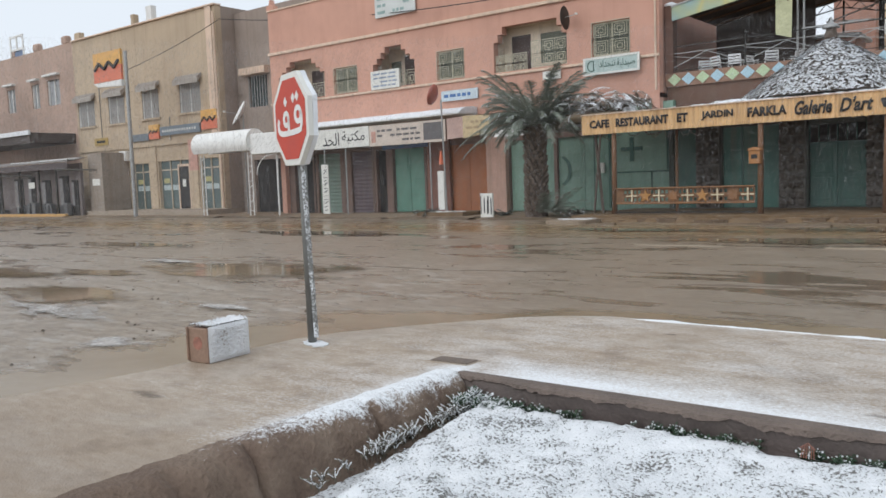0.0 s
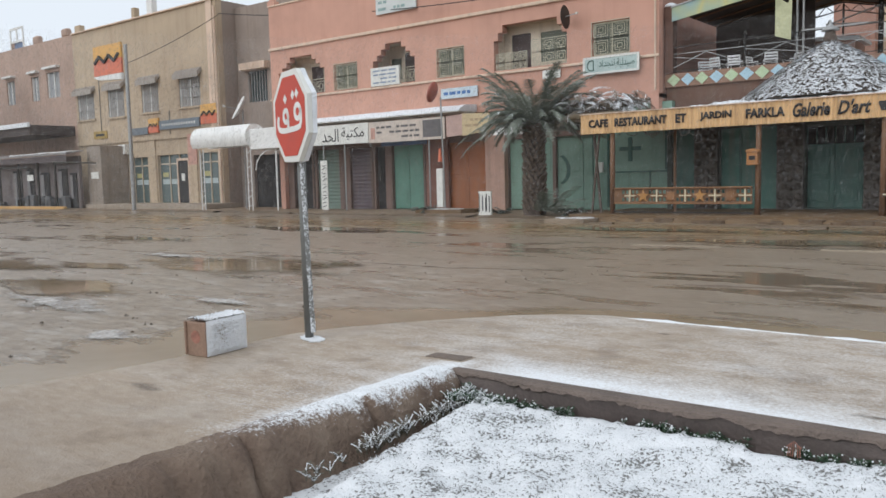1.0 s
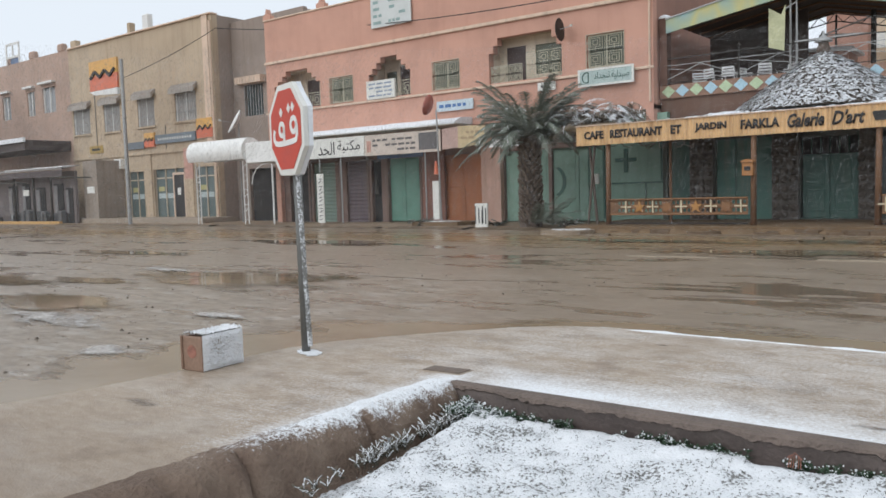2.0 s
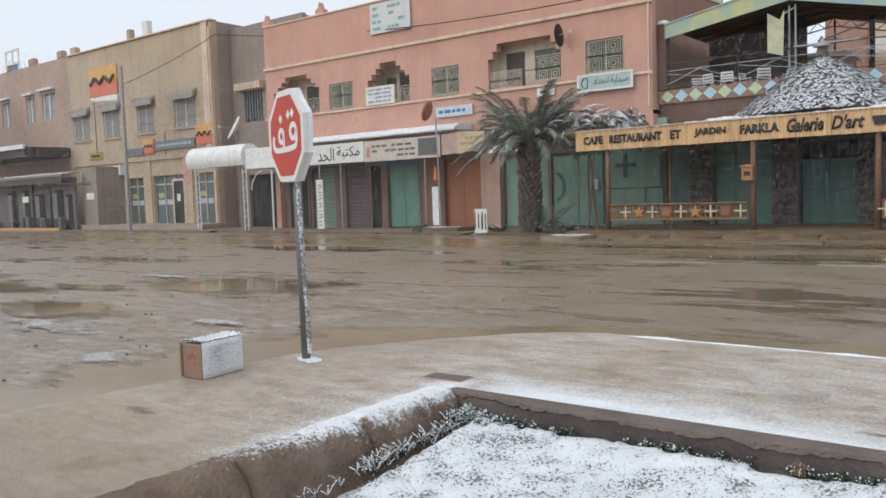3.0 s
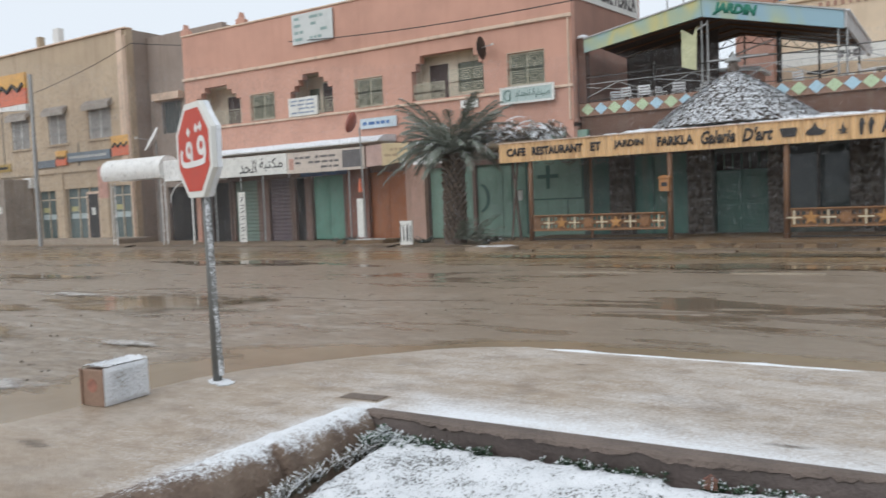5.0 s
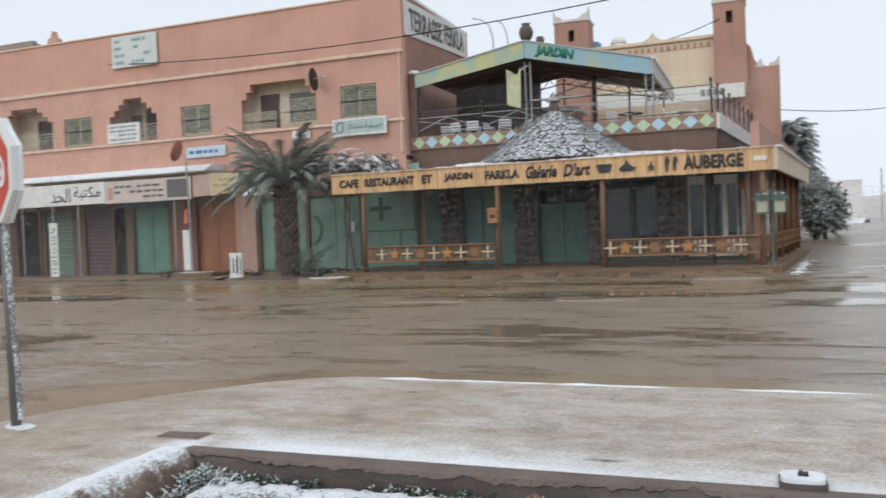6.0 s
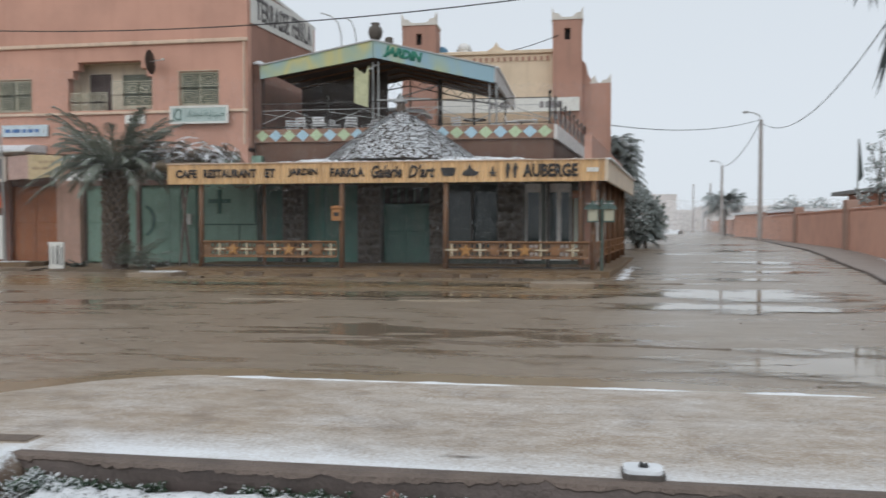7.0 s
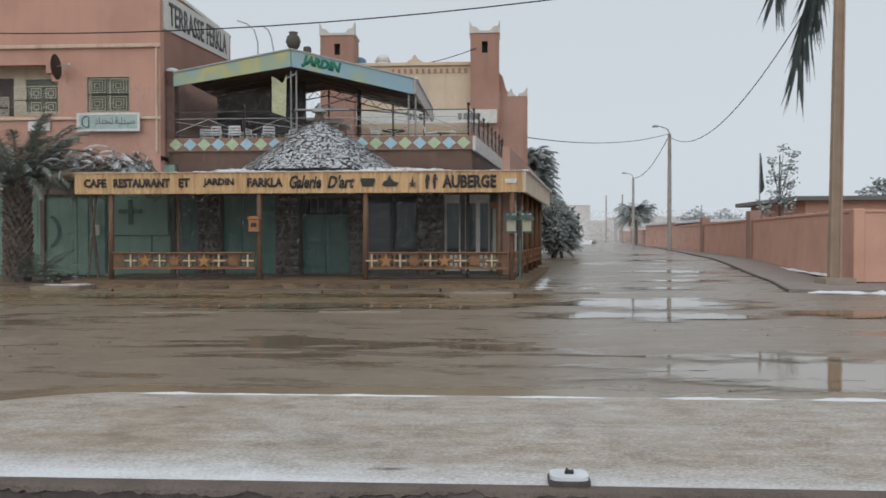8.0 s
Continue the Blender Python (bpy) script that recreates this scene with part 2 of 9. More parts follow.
def pavement_mat():
    """Wet sandy concrete; wind-blown snow lies along the planting bed and thins out across the slab."""
    m, nt, b = nodes_of("wet_sandy_concrete")
    big = noise_node(nt, 0.9, 6)
    streaks = noise_node(nt, 2.2, 5, (0.35, 2.2, 1))
    fine = noise_node(nt, 70, 3)
    mid = noise_node(nt, 4.5, 7, (0.8, 1.2, 1), rough=0.65)
    col = ramp(nt, big, [(0.3, (0.25, 0.178, 0.115)), (0.5, (0.36, 0.278, 0.195)), (0.7, (0.43, 0.35, 0.265))])
    col = mixed(nt, 0.55, col, ramp(nt, mid, [(0.34, (0.2, 0.14, 0.09)), (0.5, (0.36, 0.28, 0.2)), (0.66, (0.48, 0.4, 0.31))]))
    col = mixed(nt, 0.35, col, ramp(nt, fine, [(0.3, (0.2, 0.15, 0.11)), (0.7, (0.46, 0.38, 0.31))]))
    vein = maths(nt, "ABSOLUTE", maths(nt, "SUBTRACT", noise_node(nt, 1.3, 8, (1.0, 1.4, 1), rough=0.6), 0.5))
    crack = maths(nt, "SUBTRACT", 1.0, maths(nt, "MULTIPLY", vein, 110.0), True)
    crack = maths(nt, "MULTIPLY", crack, ramp(nt, noise_node(nt, 0.8, 3), [(0.48, (0, 0, 0)), (0.6, (1, 1, 1))]))
    col = mixed(nt, maths(nt, "MULTIPLY", crack, 0.6), col, (0.12, 0.09, 0.065))
    dust = ramp(nt, noise_node(nt, 1.7, 6, (0.8, 1.3, 1), rough=0.62), [(0.46, (0, 0, 0)), (0.66, (1, 1, 1))])
    col = mixed(nt, maths(nt, "MULTIPLY", dust, 0.26), col, (0.56, 0.53, 0.49))
    scratch = noise_node(nt, 9, 7, (0.7, 1.7, 1), rough=0.75)
    col = mixed(nt, 0.28, col, ramp(nt, scratch, [(0.36, (0.14, 0.1, 0.07)), (0.5, (0.34, 0.27, 0.2)), (0.64, (0.52, 0.45, 0.38))]))
    stain = ramp(nt, noise_node(nt, 2.1, 5, rough=0.6), [(0.56, (0, 0, 0)), (0.66, (1, 1, 1))])
    col = mixed(nt, maths(nt, "MULTIPLY", stain, 0.42), col, (0.17, 0.125, 0.09))
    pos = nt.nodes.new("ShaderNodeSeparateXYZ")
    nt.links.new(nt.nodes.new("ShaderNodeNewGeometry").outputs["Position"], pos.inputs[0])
    # browner and darker towards the near end, broken up by noise
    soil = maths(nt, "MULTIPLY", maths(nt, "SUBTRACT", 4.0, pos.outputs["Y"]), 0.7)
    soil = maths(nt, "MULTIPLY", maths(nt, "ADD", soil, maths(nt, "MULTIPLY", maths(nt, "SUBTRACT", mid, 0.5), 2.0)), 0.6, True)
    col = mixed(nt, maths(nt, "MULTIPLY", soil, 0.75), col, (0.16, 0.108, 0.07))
    # drift along the far side of the bed
    dy = maths(nt, "ABSOLUTE", maths(nt, "SUBTRACT", pos.outputs["Y"], 5.55))
    a = maths(nt, "SUBTRACT", 0.64, maths(nt, "MULTIPLY", dy, 0.66))
    a = maths(nt, "SUBTRACT", a, maths(nt, "MULTIPLY", maths(nt, "ADD", pos.outputs["X"], 1.0), 0.045))
    a = maths(nt, "MINIMUM", a, maths(nt, "ADD", 1.6, maths(nt, "MULTIPLY", pos.outputs["X"], 0.5)))
    # drift along the left side of the bed
    dx = maths(nt, "ABSOLUTE", maths(nt, "ADD", pos.outputs["X"], 2.52))
    c = maths(nt, "SUBTRACT", 0.62, maths(nt, "MULTIPLY", dx, 1.3))
    c = maths(nt, "MINIMUM", c, maths(nt, "MULTIPLY", maths(nt, "SUBTRACT", pos.outputs["Y"], 3.3), 0.8))
    c = maths(nt, "MINIMUM", c, maths(nt, "MULTIPLY", maths(nt, "SUBTRACT", 6.1, pos.outputs["Y"]), 1.2))
    # light dusting beside the left kerb
    dust_left = maths(nt, "SUBTRACT", 0.32, maths(nt, "MULTIPLY", dx, 0.07))
    dust_left = maths(nt, "MINIMUM", dust_left, maths(nt, "MULTIPLY", maths(nt, "SUBTRACT", pos.outputs["Y"], 3.2), 0.3))
    c = maths(nt, "MAXIMUM", c, dust_left)
    # thin veil on the slab beside the road
    v = maths(nt, "MULTIPLY", maths(nt, "ADD", pos.outputs["X"], 3.0), 0.16, True)
    v = maths(nt, "MINIMUM", v, 0.32)
    s = maths(nt, "MAXIMUM", maths(nt, "MAXIMUM", a, c), v)
    speck = noise_node(nt, 42, 5, (0.8, 1.2, 1), rough=0.75)
    n = maths(nt, "ADD", maths(nt, "MULTIPLY", streaks, 0.3), maths(nt, "MULTIPLY", speck, 0.95))
    n = maths(nt, "ADD", n, maths(nt, "MULTIPLY", mid, 0.3))
    k = maths(nt, "SUBTRACT", maths(nt, "ADD", s, n), 1.04)
    k = maths(nt, "MULTIPLY", k, 2.3, True)
    col = mixed(nt, k, col, (0.8, 0.82, 0.84))
    nt.links.new(col, b.inputs["Base Color"])
    r = ramp(nt, big, [(0.35, (0.38,) * 3), (0.65, (0.75,) * 3)])
    nt.links.new(r, b.inputs["Roughness"])
    bumped(nt, b, maths(nt, "ADD", fine, maths(nt, "MULTIPLY", mid, 1.5)), 0.4, 0.02)
    return m


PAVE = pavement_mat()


def road_mat():
    """Wet, silty asphalt with shallow standing water drawn out along the road."""
    m, nt, b = nodes_of("wet_muddy_asphalt")
    big = noise_node(nt, 0.35, 6, (0.45, 1.3, 1))
    mid = noise_node(nt, 1.4, 6, (0.5, 1.6, 1))
    fine = noise_node(nt, 45, 3)
    col = ramp(nt, big, [(0.3, (0.18, 0.125, 0.078)), (0.5, (0.25, 0.187, 0.128)), (0.72, (0.285, 0.228, 0.17))])
    col = mixed(nt, 0.45, col, ramp(nt, mid, [(0.35, (0.165, 0.118, 0.075)), (0.65, (0.28, 0.22, 0.16))]))
    col = mixed(nt, 0.3, col, ramp(nt, fine, [(0.3, (0.1, 0.08, 0.06)), (0.7, (0.3, 0.25, 0.2))]))
    clod = noise_node(nt, 6.5, 7, (0.7, 1.5, 1), rough=0.7)
    pos = nt.nodes.new("ShaderNodeSeparateXYZ")
    nt.links.new(nt.nodes.new("ShaderNodeNewGeometry").outputs["Position"], pos.inputs[0])
    rough_side = maths(nt, "MULTIPLY", maths(nt, "SUBTRACT", -3.5, pos.outputs["X"]), 0.35, True)
    near = maths(nt, "MULTIPLY", maths(nt, "SUBTRACT", 14.0, pos.outputs["Y"]), 0.3, True)
    rough_side = maths(nt, "MULTIPLY", rough_side, near)
    col = mixed(nt, maths(nt, "ADD", 0.3, maths(nt, "MULTIPLY", rough_side, 0.35)), col, ramp(nt, clod, [(0.38, (0.12, 0.086, 0.055)), (0.52, (0.25, 0.192, 0.135)), (0.66, (0.36, 0.3, 0.235))]))
    grit = ramp(nt, noise_node(nt, 3.4, 8, (0.55, 1.7, 1), rough=0.72), [(0.52, (0, 0, 0)), (0.6, (1, 1, 1))])
    col = mixed(nt, maths(nt, "MULTIPLY", maths(nt, "MULTIPLY", grit, rough_side), 0.5), col, (0.42, 0.385, 0.34))
    # ochre band before the cafe: the veranda's reflection put into the road colour
    off = maths(nt, "ABSOLUTE", maths(nt, "SUBTRACT", pos.outputs["Y"], 21.2))
    cafe_reflection = maths(nt, "SUBTRACT", 1.3, maths(nt, "MULTIPLY", off, 0.24))
    cafe_reflection = maths(nt, "MINIMUM", cafe_reflection, maths(nt, "MULTIPLY", maths(nt, "SUBTRACT", 5.0, pos.outputs["X"]), 0.3))
    cafe_reflection = maths(nt, "SUBTRACT", cafe_reflection, maths(nt, "MULTIPLY", mid, 1.0))
    cafe_reflection = maths(nt, "MULTIPLY", cafe_reflection, 1.2, True)
    col = mixed(nt, maths(nt, "MULTIPLY", cafe_reflection, 0.85), col, (0.25, 0.165, 0.08))
    wet = maths(nt, "ADD", maths(nt, "MULTIPLY", big, 0.6), maths(nt, "MULTIPLY", mid, 0.4))
    water = ramp(nt, wet, [(0.40, (1, 1, 1)), (0.46, (0, 0, 0))])
    col = mixed(nt, maths(nt, "MULTIPLY", water, 0.3), col, (0.16, 0.12, 0.085))
    nt.links.new(col, b.inputs["Base Color"])
    r = mixed(nt, water, ramp(nt, mid, [(0.3, (0.24,) * 3), (0.7, (0.42,) * 3)]), (0.1, 0.1, 0.1))
    r = mixed(nt, maths(nt, "MULTIPLY", cafe_reflection, 0.85), r, (0.2, 0.2, 0.2))
    nt.links.new(maths(nt, "SUBTRACT", 0.5, maths(nt, "MULTIPLY", cafe_reflection, 0.34)), b.inputs["Specular IOR Level"])
    nt.links.new(r, b.inputs["Roughness"])
    h = mixed(nt, water, maths(nt, "ADD", maths(nt, "MULTIPLY", fine, 0.5), maths(nt, "MULTIPLY", clod, 1.6)), (0.9, 0.9, 0.9))
    h = mixed(nt, maths(nt, "MULTIPLY", cafe_reflection, 0.7), h, (0.9, 0.9, 0.9))
    bumped(nt, b, h, 0.28, 0.025)
    return m


ROAD = road_mat()


def water_mat(name="muddy_puddle_water", rough=0.06, ripple=0.07):
    m, nt, b = nodes_of(name)
    n = noise_node(nt, 0.8, 4)
    nt.links.new(ramp(nt, n, [(0.3, (0.2, 0.145, 0.085)), (0.7, (0.28, 0.215, 0.14))]), b.inputs["Base Color"])
    b.inputs["Roughness"].default_value = rough
    b.inputs["Specular IOR Level"].default_value = 0.5
    bumped(nt, b, noise_node(nt, 7, 3), ripple, 0.01)
    shore(nt, b, 3.5, 0.35)
    return m


def shore(nt, b, sharp, start, wide=(0.7, 1.9, 1), freq=0.9):
    """Let a sheet end in a broken, uneven edge where its depth runs out."""
    rim = nt.nodes.new("ShaderNodeAttribute")
    rim.attribute_name = "depth"
    n = maths(nt, "ADD", maths(nt, "MULTIPLY", noise_node(nt, freq, 7, wide, rough=0.6), 1.5), maths(nt, "MULTIPLY", noise_node(nt, freq * 7, 4, wide), 0.4))
    a = maths(nt, "SUBTRACT", maths(nt, "ADD", maths(nt, "MULTIPLY", rim.outputs["Fac"], 0.9), n), 0.85 + start)
    nt.links.new(maths(nt, "MULTIPLY", a, sharp, True), b.inputs["Alpha"])


WATER = water_mat()
GUTTER = water_mat("silty_gutter_water", 0.26, 0.35)


def slush_mat():
    m, nt, b = nodes_of("grey_slush")
    nt.links.new(ramp(nt, noise_node(nt, 30, 5), [(0.4, (0.3, 0.26, 0.22)), (0.65, (0.62, 0.61, 0.6))]), b.inputs["Base Color"])
    b.inputs["Roughness"].default_value = 0.7
    bumped(nt, b, noise_node(nt, 40, 4), 0.8, 0.02)
    shore(nt, b, 2.5, 0.56, (2.0, 4.5, 1))
    return m


SLUSH = slush_mat()


def damp_mat():
    m, nt, b = nodes_of("damp_concrete_patch")
    nt.links.new(ramp(nt, noise_node(nt, 25, 5), [(0.35, (0.13, 0.1, 0.075)), (0.65, (0.24, 0.19, 0.145))]), b.inputs["Base Color"])
    b.inputs["Roughness"].default_value = 0.5
    shore(nt, b, 1.3, 0.42, (1.0, 2.4, 1), 6.0)
    return m


DAMP = damp_mat()


# ---- building helpers ----
ORIGIN = {}


def thing(name, at=(0, 0, 0), rz=0, label="", category="", group="", kind=""):
    ob = new(name)
    ob.empty_display_size = 0.2
    ob.matrix_basis = pose(*at, 0, 0, rz)
    ORIGIN[ob.name] = pose(*at, 0, 0, rz)
    return tagged(ob, label, category, group, kind)


def mesh_of(name, bm, mat, smooth=False):
    me = bpy.data.meshes.new(name)
    bm.normal_update()
    bm.to_mesh(me)
    bm.free()
    me.materials.append(mat)
    if smooth:
        for p in me.polygons:
            p.use_smooth = True
    return me


def part(name, bm, mat, parent, label="", smooth=False, local=False):
    """One mesh under a thing or a part; bm in world metres unless local."""
    o = ORIGIN[parent.name]
    if not local:
        bm.transform(o.inverted())
    ob = new(name, mesh_of(name, bm, mat, smooth))
    ob.parent = parent
    ORIGIN[ob.name] = o
    return tagged(ob, label)


def single(name, bm, mat, label="", category="", group="", kind="", smooth=False):
    """A thing, or a piece of the setting, that is one mesh."""
    ob = new(name, mesh_of(name, bm, mat, smooth))
    ORIGIN[ob.name] = Matrix.Identity(4)
    return tagged(ob, label, category, group, kind)


def box(x0, x1, y0, y1, z0, z1, bm=None, bevel=0.0):
    bm = bm or bmesh.new()
    vs = [bm.verts.new((x, y, z)) for x in (x0, x1) for y in (y0, y1) for z in (z0, z1)]
    fs = [bm.faces.new([vs[i] for i in q]) for q in ((0, 1, 3, 2), (4, 6, 7, 5), (0, 4, 5, 1), (2, 3, 7, 6), (0, 2, 6, 4), (1, 5, 7, 3))]
    if bevel:
        es = list({e for f in fs for e in f.edges})
        bmesh.ops.bevel(bm, geom=es, offset=bevel, segments=1, affect="EDGES")
    return bm


def bar(p, q, r, bm=None, sides=4, r2=None, cap=True):
    """A straight rod from p to q, r thick at p and r2 at q."""
    bm = bm or bmesh.new()
    p, q = Vector(p), Vector(q)
    d = (q - p).normalized()
    u = d.orthogonal().normalized() if abs(d.z) > 0.99 or sides > 4 else d.cross(Vector((0, 0, 1))).normalized()
    v = d.cross(u)
    r2 = r if r2 is None else r2
    rings = []
    for c, rad in ((p, r), (q, r2)):
        rings.append([bm.verts.new(c + (u * math.cos(a) + v * math.sin(a)) * rad) for a in [math.tau * (k + 0.5) / sides for k in range(sides)]])
    for k in range(sides):
        bm.faces.new((rings[0][k], rings[0][(k + 1) % sides], rings[1][(k + 1) % sides], rings[1][k]))
    if cap:
        bm.faces.new(rings[0][::-1])
        bm.faces.new(rings[1])
    return bm


def prism(outline, y0, y1, bm=None):
    """An outline of (x, z) drawn out from y0 to y1."""
    bm = bm or bmesh.new()
    a = [bm.verts.new((x, y0, z)) for x, z in outline]
    b = [bm.verts.new((x, y1, z)) for x, z in outline]
    bm.faces.new(a)
    bm.faces.new(b[::-1])
    n = len(a)
    for k in range(n):
        bm.faces.new((a[k], b[k], b[(k + 1) % n], a[(k + 1) % n]))
    bmesh.ops.recalc_face_normals(bm, faces=bm.faces)
    return bm


def slab(outline, z0, z1, bm=None):
    """An outline of (x, y) drawn out from z0 to z1."""
    bm = bm or bmesh.new()
    a = [bm.verts.new((x, y, z0)) for x, y in outline]
    b = [bm.verts.new((x, y, z1)) for x, y in outline]
    bm.faces.new(a)
    bm.faces.new(b[::-1])
    n = len(a)
    for k in range(n):
        bm.faces.new((a[k], b[k], b[(k + 1) % n], a[(k + 1) % n]))
    bmesh.ops.recalc_face_normals(bm, faces=bm.faces)
    return bm


def lathe(profile, centre, bm=None, sides=14):
    """A turned body: (radius, height) pairs round a vertical line."""
    bm = bm or bmesh.new()
    cx, cy, cz = centre
    rings = [[bm.verts.new((cx + r * math.cos(math.tau * k / sides), cy + r * math.sin(math.tau * k / sides), cz + h)) for k in range(sides)] for r, h in profile]
    for a, b in zip(rings, rings[1:]):
        for k in range(sides):
            bm.faces.new((a[k], a[(k + 1) % sides], b[(k + 1) % sides], b[k]))
    bm.faces.new(rings[0][::-1])
    bm.faces.new(rings[-1])
    return bm


def tube(pts, r, bm=None, sides=6):
    """One bent rod through the points."""
    bm = bm or bmesh.new()
    pts = [Vector(p) for p in pts]
    rings = []
    for i, p in enumerate(pts):
        d = (pts[min(len(pts) - 1, i + 1)] - pts[max(0, i - 1)]).normalized()
        u = d.cross(Vector((0, 0, 1)))
        u = u.normalized() if u.length > 0.05 else Vector((0, 1, 0))
        v = d.cross(u).normalized()
        rings.append([bm.verts.new(p + (u * math.cos(math.tau * k / sides) + v * math.sin(math.tau * k / sides)) * r) for k in range(sides)])
    for a, b in zip(rings, rings[1:]):
        for k in range(sides):
            bm.faces.new((a[k], a[(k + 1) % sides], b[(k + 1) % sides], b[k]))
    bm.faces.new(rings[0][::-1])
    bm.faces.new(rings[-1])
    return bm


def pierced(x0, x1, z0, z1, y0, y1, holes):
    """A wall from y0 (front) to y1 with rectangular holes (x0, x1, z0, z1), which may join into stepped openings."""
    xs = sorted({x0, x1, *[min(max(v, x0), x1) for h in holes for v in h[:2]]})
    zs = sorted({z0, z1, *[min(max(v, z0), z1) for h in holes for v in h[2:]]})

    def solid(i, j):
        if not (0 <= i < len(xs) - 1 and 0 <= j < len(zs) - 1):
            return False
        cx, cz = (xs[i] + xs[i + 1]) / 2, (zs[j] + zs[j + 1]) / 2
        return not any(h[0] < cx < h[1] and h[2] < cz < h[3] for h in holes)

    bm = bmesh.new()
    cache = {}

    def v(i, j, k):
        key = (i, j, k)
        if key not in cache:
            cache[key] = bm.verts.new((xs[i], (y0, y1)[k], zs[j]))
        return cache[key]

    for i in range(len(xs) - 1):
        for j in range(len(zs) - 1):
            if not solid(i, j):
                continue
            bm.faces.new((v(i, j, 0), v(i + 1, j, 0), v(i + 1, j + 1, 0), v(i, j + 1, 0)))
            bm.faces.new((v(i, j, 1), v(i, j + 1, 1), v(i + 1, j + 1, 1), v(i + 1, j, 1)))
            if not solid(i - 1, j):
                bm.faces.new((v(i, j, 0), v(i, j + 1, 0), v(i, j + 1, 1), v(i, j, 1)))
            if not solid(i + 1, j):
                bm.faces.new((v(i + 1, j, 0), v(i + 1, j, 1), v(i + 1, j + 1, 1), v(i + 1, j + 1, 0)))
            if not solid(i, j - 1):
                bm.faces.new((v(i, j, 0), v(i, j, 1), v(i + 1, j, 1), v(i + 1, j, 0)))
            if not solid(i, j + 1):
                bm.faces.new((v(i, j + 1, 0), v(i + 1, j + 1, 0), v(i + 1, j + 1, 1), v(i, j + 1, 1)))
    return bm


def lettering(name, body, parent, mat, at, width=None, height=None, depth=0.015, rz=0.0, rx=90.0, roll=0.0, shear=0.0, weight=0.0):
    """Raised letters, centred on the point at, fitted to width and height."""
    cu = bpy.data.curves.new(name, "FONT")
    cu.body, cu.align_x, cu.align_y, cu.resolution_u, cu.shear = body, "CENTER", "CENTER", 2, shear
    cu.offset = weight
    tmp = new("lettering_source", cu)
    bpy.context.view_layer.update()
    me = bpy.data.meshes.new_from_object(tmp.evaluated_get(bpy.context.evaluated_depsgraph_get()))
    bpy.data.objects.remove(tmp)
    bm = bmesh.new()
    bm.from_mesh(me)
    bpy.data.meshes.remove(me)
    geo = bmesh.ops.extrude_face_region(bm, geom=bm.faces[:])
    bmesh.ops.translate(bm, vec=(0, 0, depth), verts=[g for g in geo["geom"] if isinstance(g, bmesh.types.BMVert)])
    xs, ys = [v.co.x for v in bm.verts], [v.co.y for v in bm.verts]
    bmesh.ops.translate(bm, vec=(-(min(xs) + max(xs)) / 2, -(min(ys) + max(ys)) / 2, 0), verts=bm.verts)
    w, h = max(xs) - min(xs), max(ys) - min(ys)
    kx = width / w if width else height / h
    ky = height / h if height else kx
    bmesh.ops.scale(bm, vec=(kx, ky, 1), verts=bm.verts)
    bm.transform(pose(*at, rx, 0, rz) @ pose(0, 0, 0, 0, 0, roll))
    bmesh.ops.recalc_face_normals(bm, faces=bm.faces)
    return part(name, bm, mat, parent)


def smooth01(a, b, v):
    k = min(1.0, max(0.0, (v - a) / (b - a)))
    return k * k * (3 - 2 * k)


# ---- ground, road, pavements ----
def ground_z(x, y):
    """The road lies low; the side street climbs a little away from the crossing."""
    side = smooth01(-3, 2, x)
    return -0.2 + 0.32 * side * smooth01(27, 43, y)


def grid_sheet(xs, ys, fz):
    bm = bmesh.new()
    rows = [[bm.verts.new((x, y, fz(x, y))) for x in xs] for y in ys]
    for a, b in zip(rows, rows[1:]):
        for k in range(len(xs) - 1):
            bm.faces.new((a[k], a[k + 1], b[k + 1], b[k]))
    return bm


def spaced(*runs):
    out = []
    for a, b, step in runs:
        n = max(1, round((b - a) / step))
        out += [a + (b - a) * k / n for k in range(n)]
    return out + [runs[-1][1]]


gx = spaced((-1500, -300, 150), (-300, -70, 20), (-70, 40, 1.0), (40, 300, 20), (300, 1500, 150))
gy = spaced((-1500, -60, 200), (-60, 2, 6), (2, 60, 1.0), (60, 200, 7), (200, 1500, 130))
road = single("road", grid_sheet(gx, gy, lambda x, y: ground_z(x, y) - (0.35 if -3.5 < x < 50 and -14 < y < 6.5 else 0) + 0.012 * noise.noise((x * 0.3, y * 0.3, 0)) * (1 if abs(x) < 80 and abs(y) < 80 else 0)), ROAD,
              "wet muddy asphalt road with shallow puddles and the veranda's reflection in its colour", "road", kind="structure", smooth=True)

KERB_Y, BED_X, BED_Y = 7.87, -2.47, 5.44
curve_edge = [(-2.5, 7.87), (-2.9, 7.72), (-3.25, 7.46), (-3.63, 7.0), (-3.96, 6.57), (-4.25, 6.14), (-4.4, 5.7), (-4.44, 5.1), (-4.46, 4.5), (-4.55, 3.9), (-4.68, 3.3), (-4.8, 2.0), (-5.0, -12.0)]
outline = [(60.0, KERB_Y)] + curve_edge + [(BED_X - 0.07, -12.0), (BED_X - 0.07, BED_Y + 0.03), (60.0, BED_Y + 0.03)]
pave_bm = slab(outline, -0.32, 0.0)
bmesh.ops.triangulate(pave_bm, faces=[f for f in pave_bm.faces if len(f.verts) > 4])
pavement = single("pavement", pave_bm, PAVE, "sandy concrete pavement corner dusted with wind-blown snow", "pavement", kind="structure")


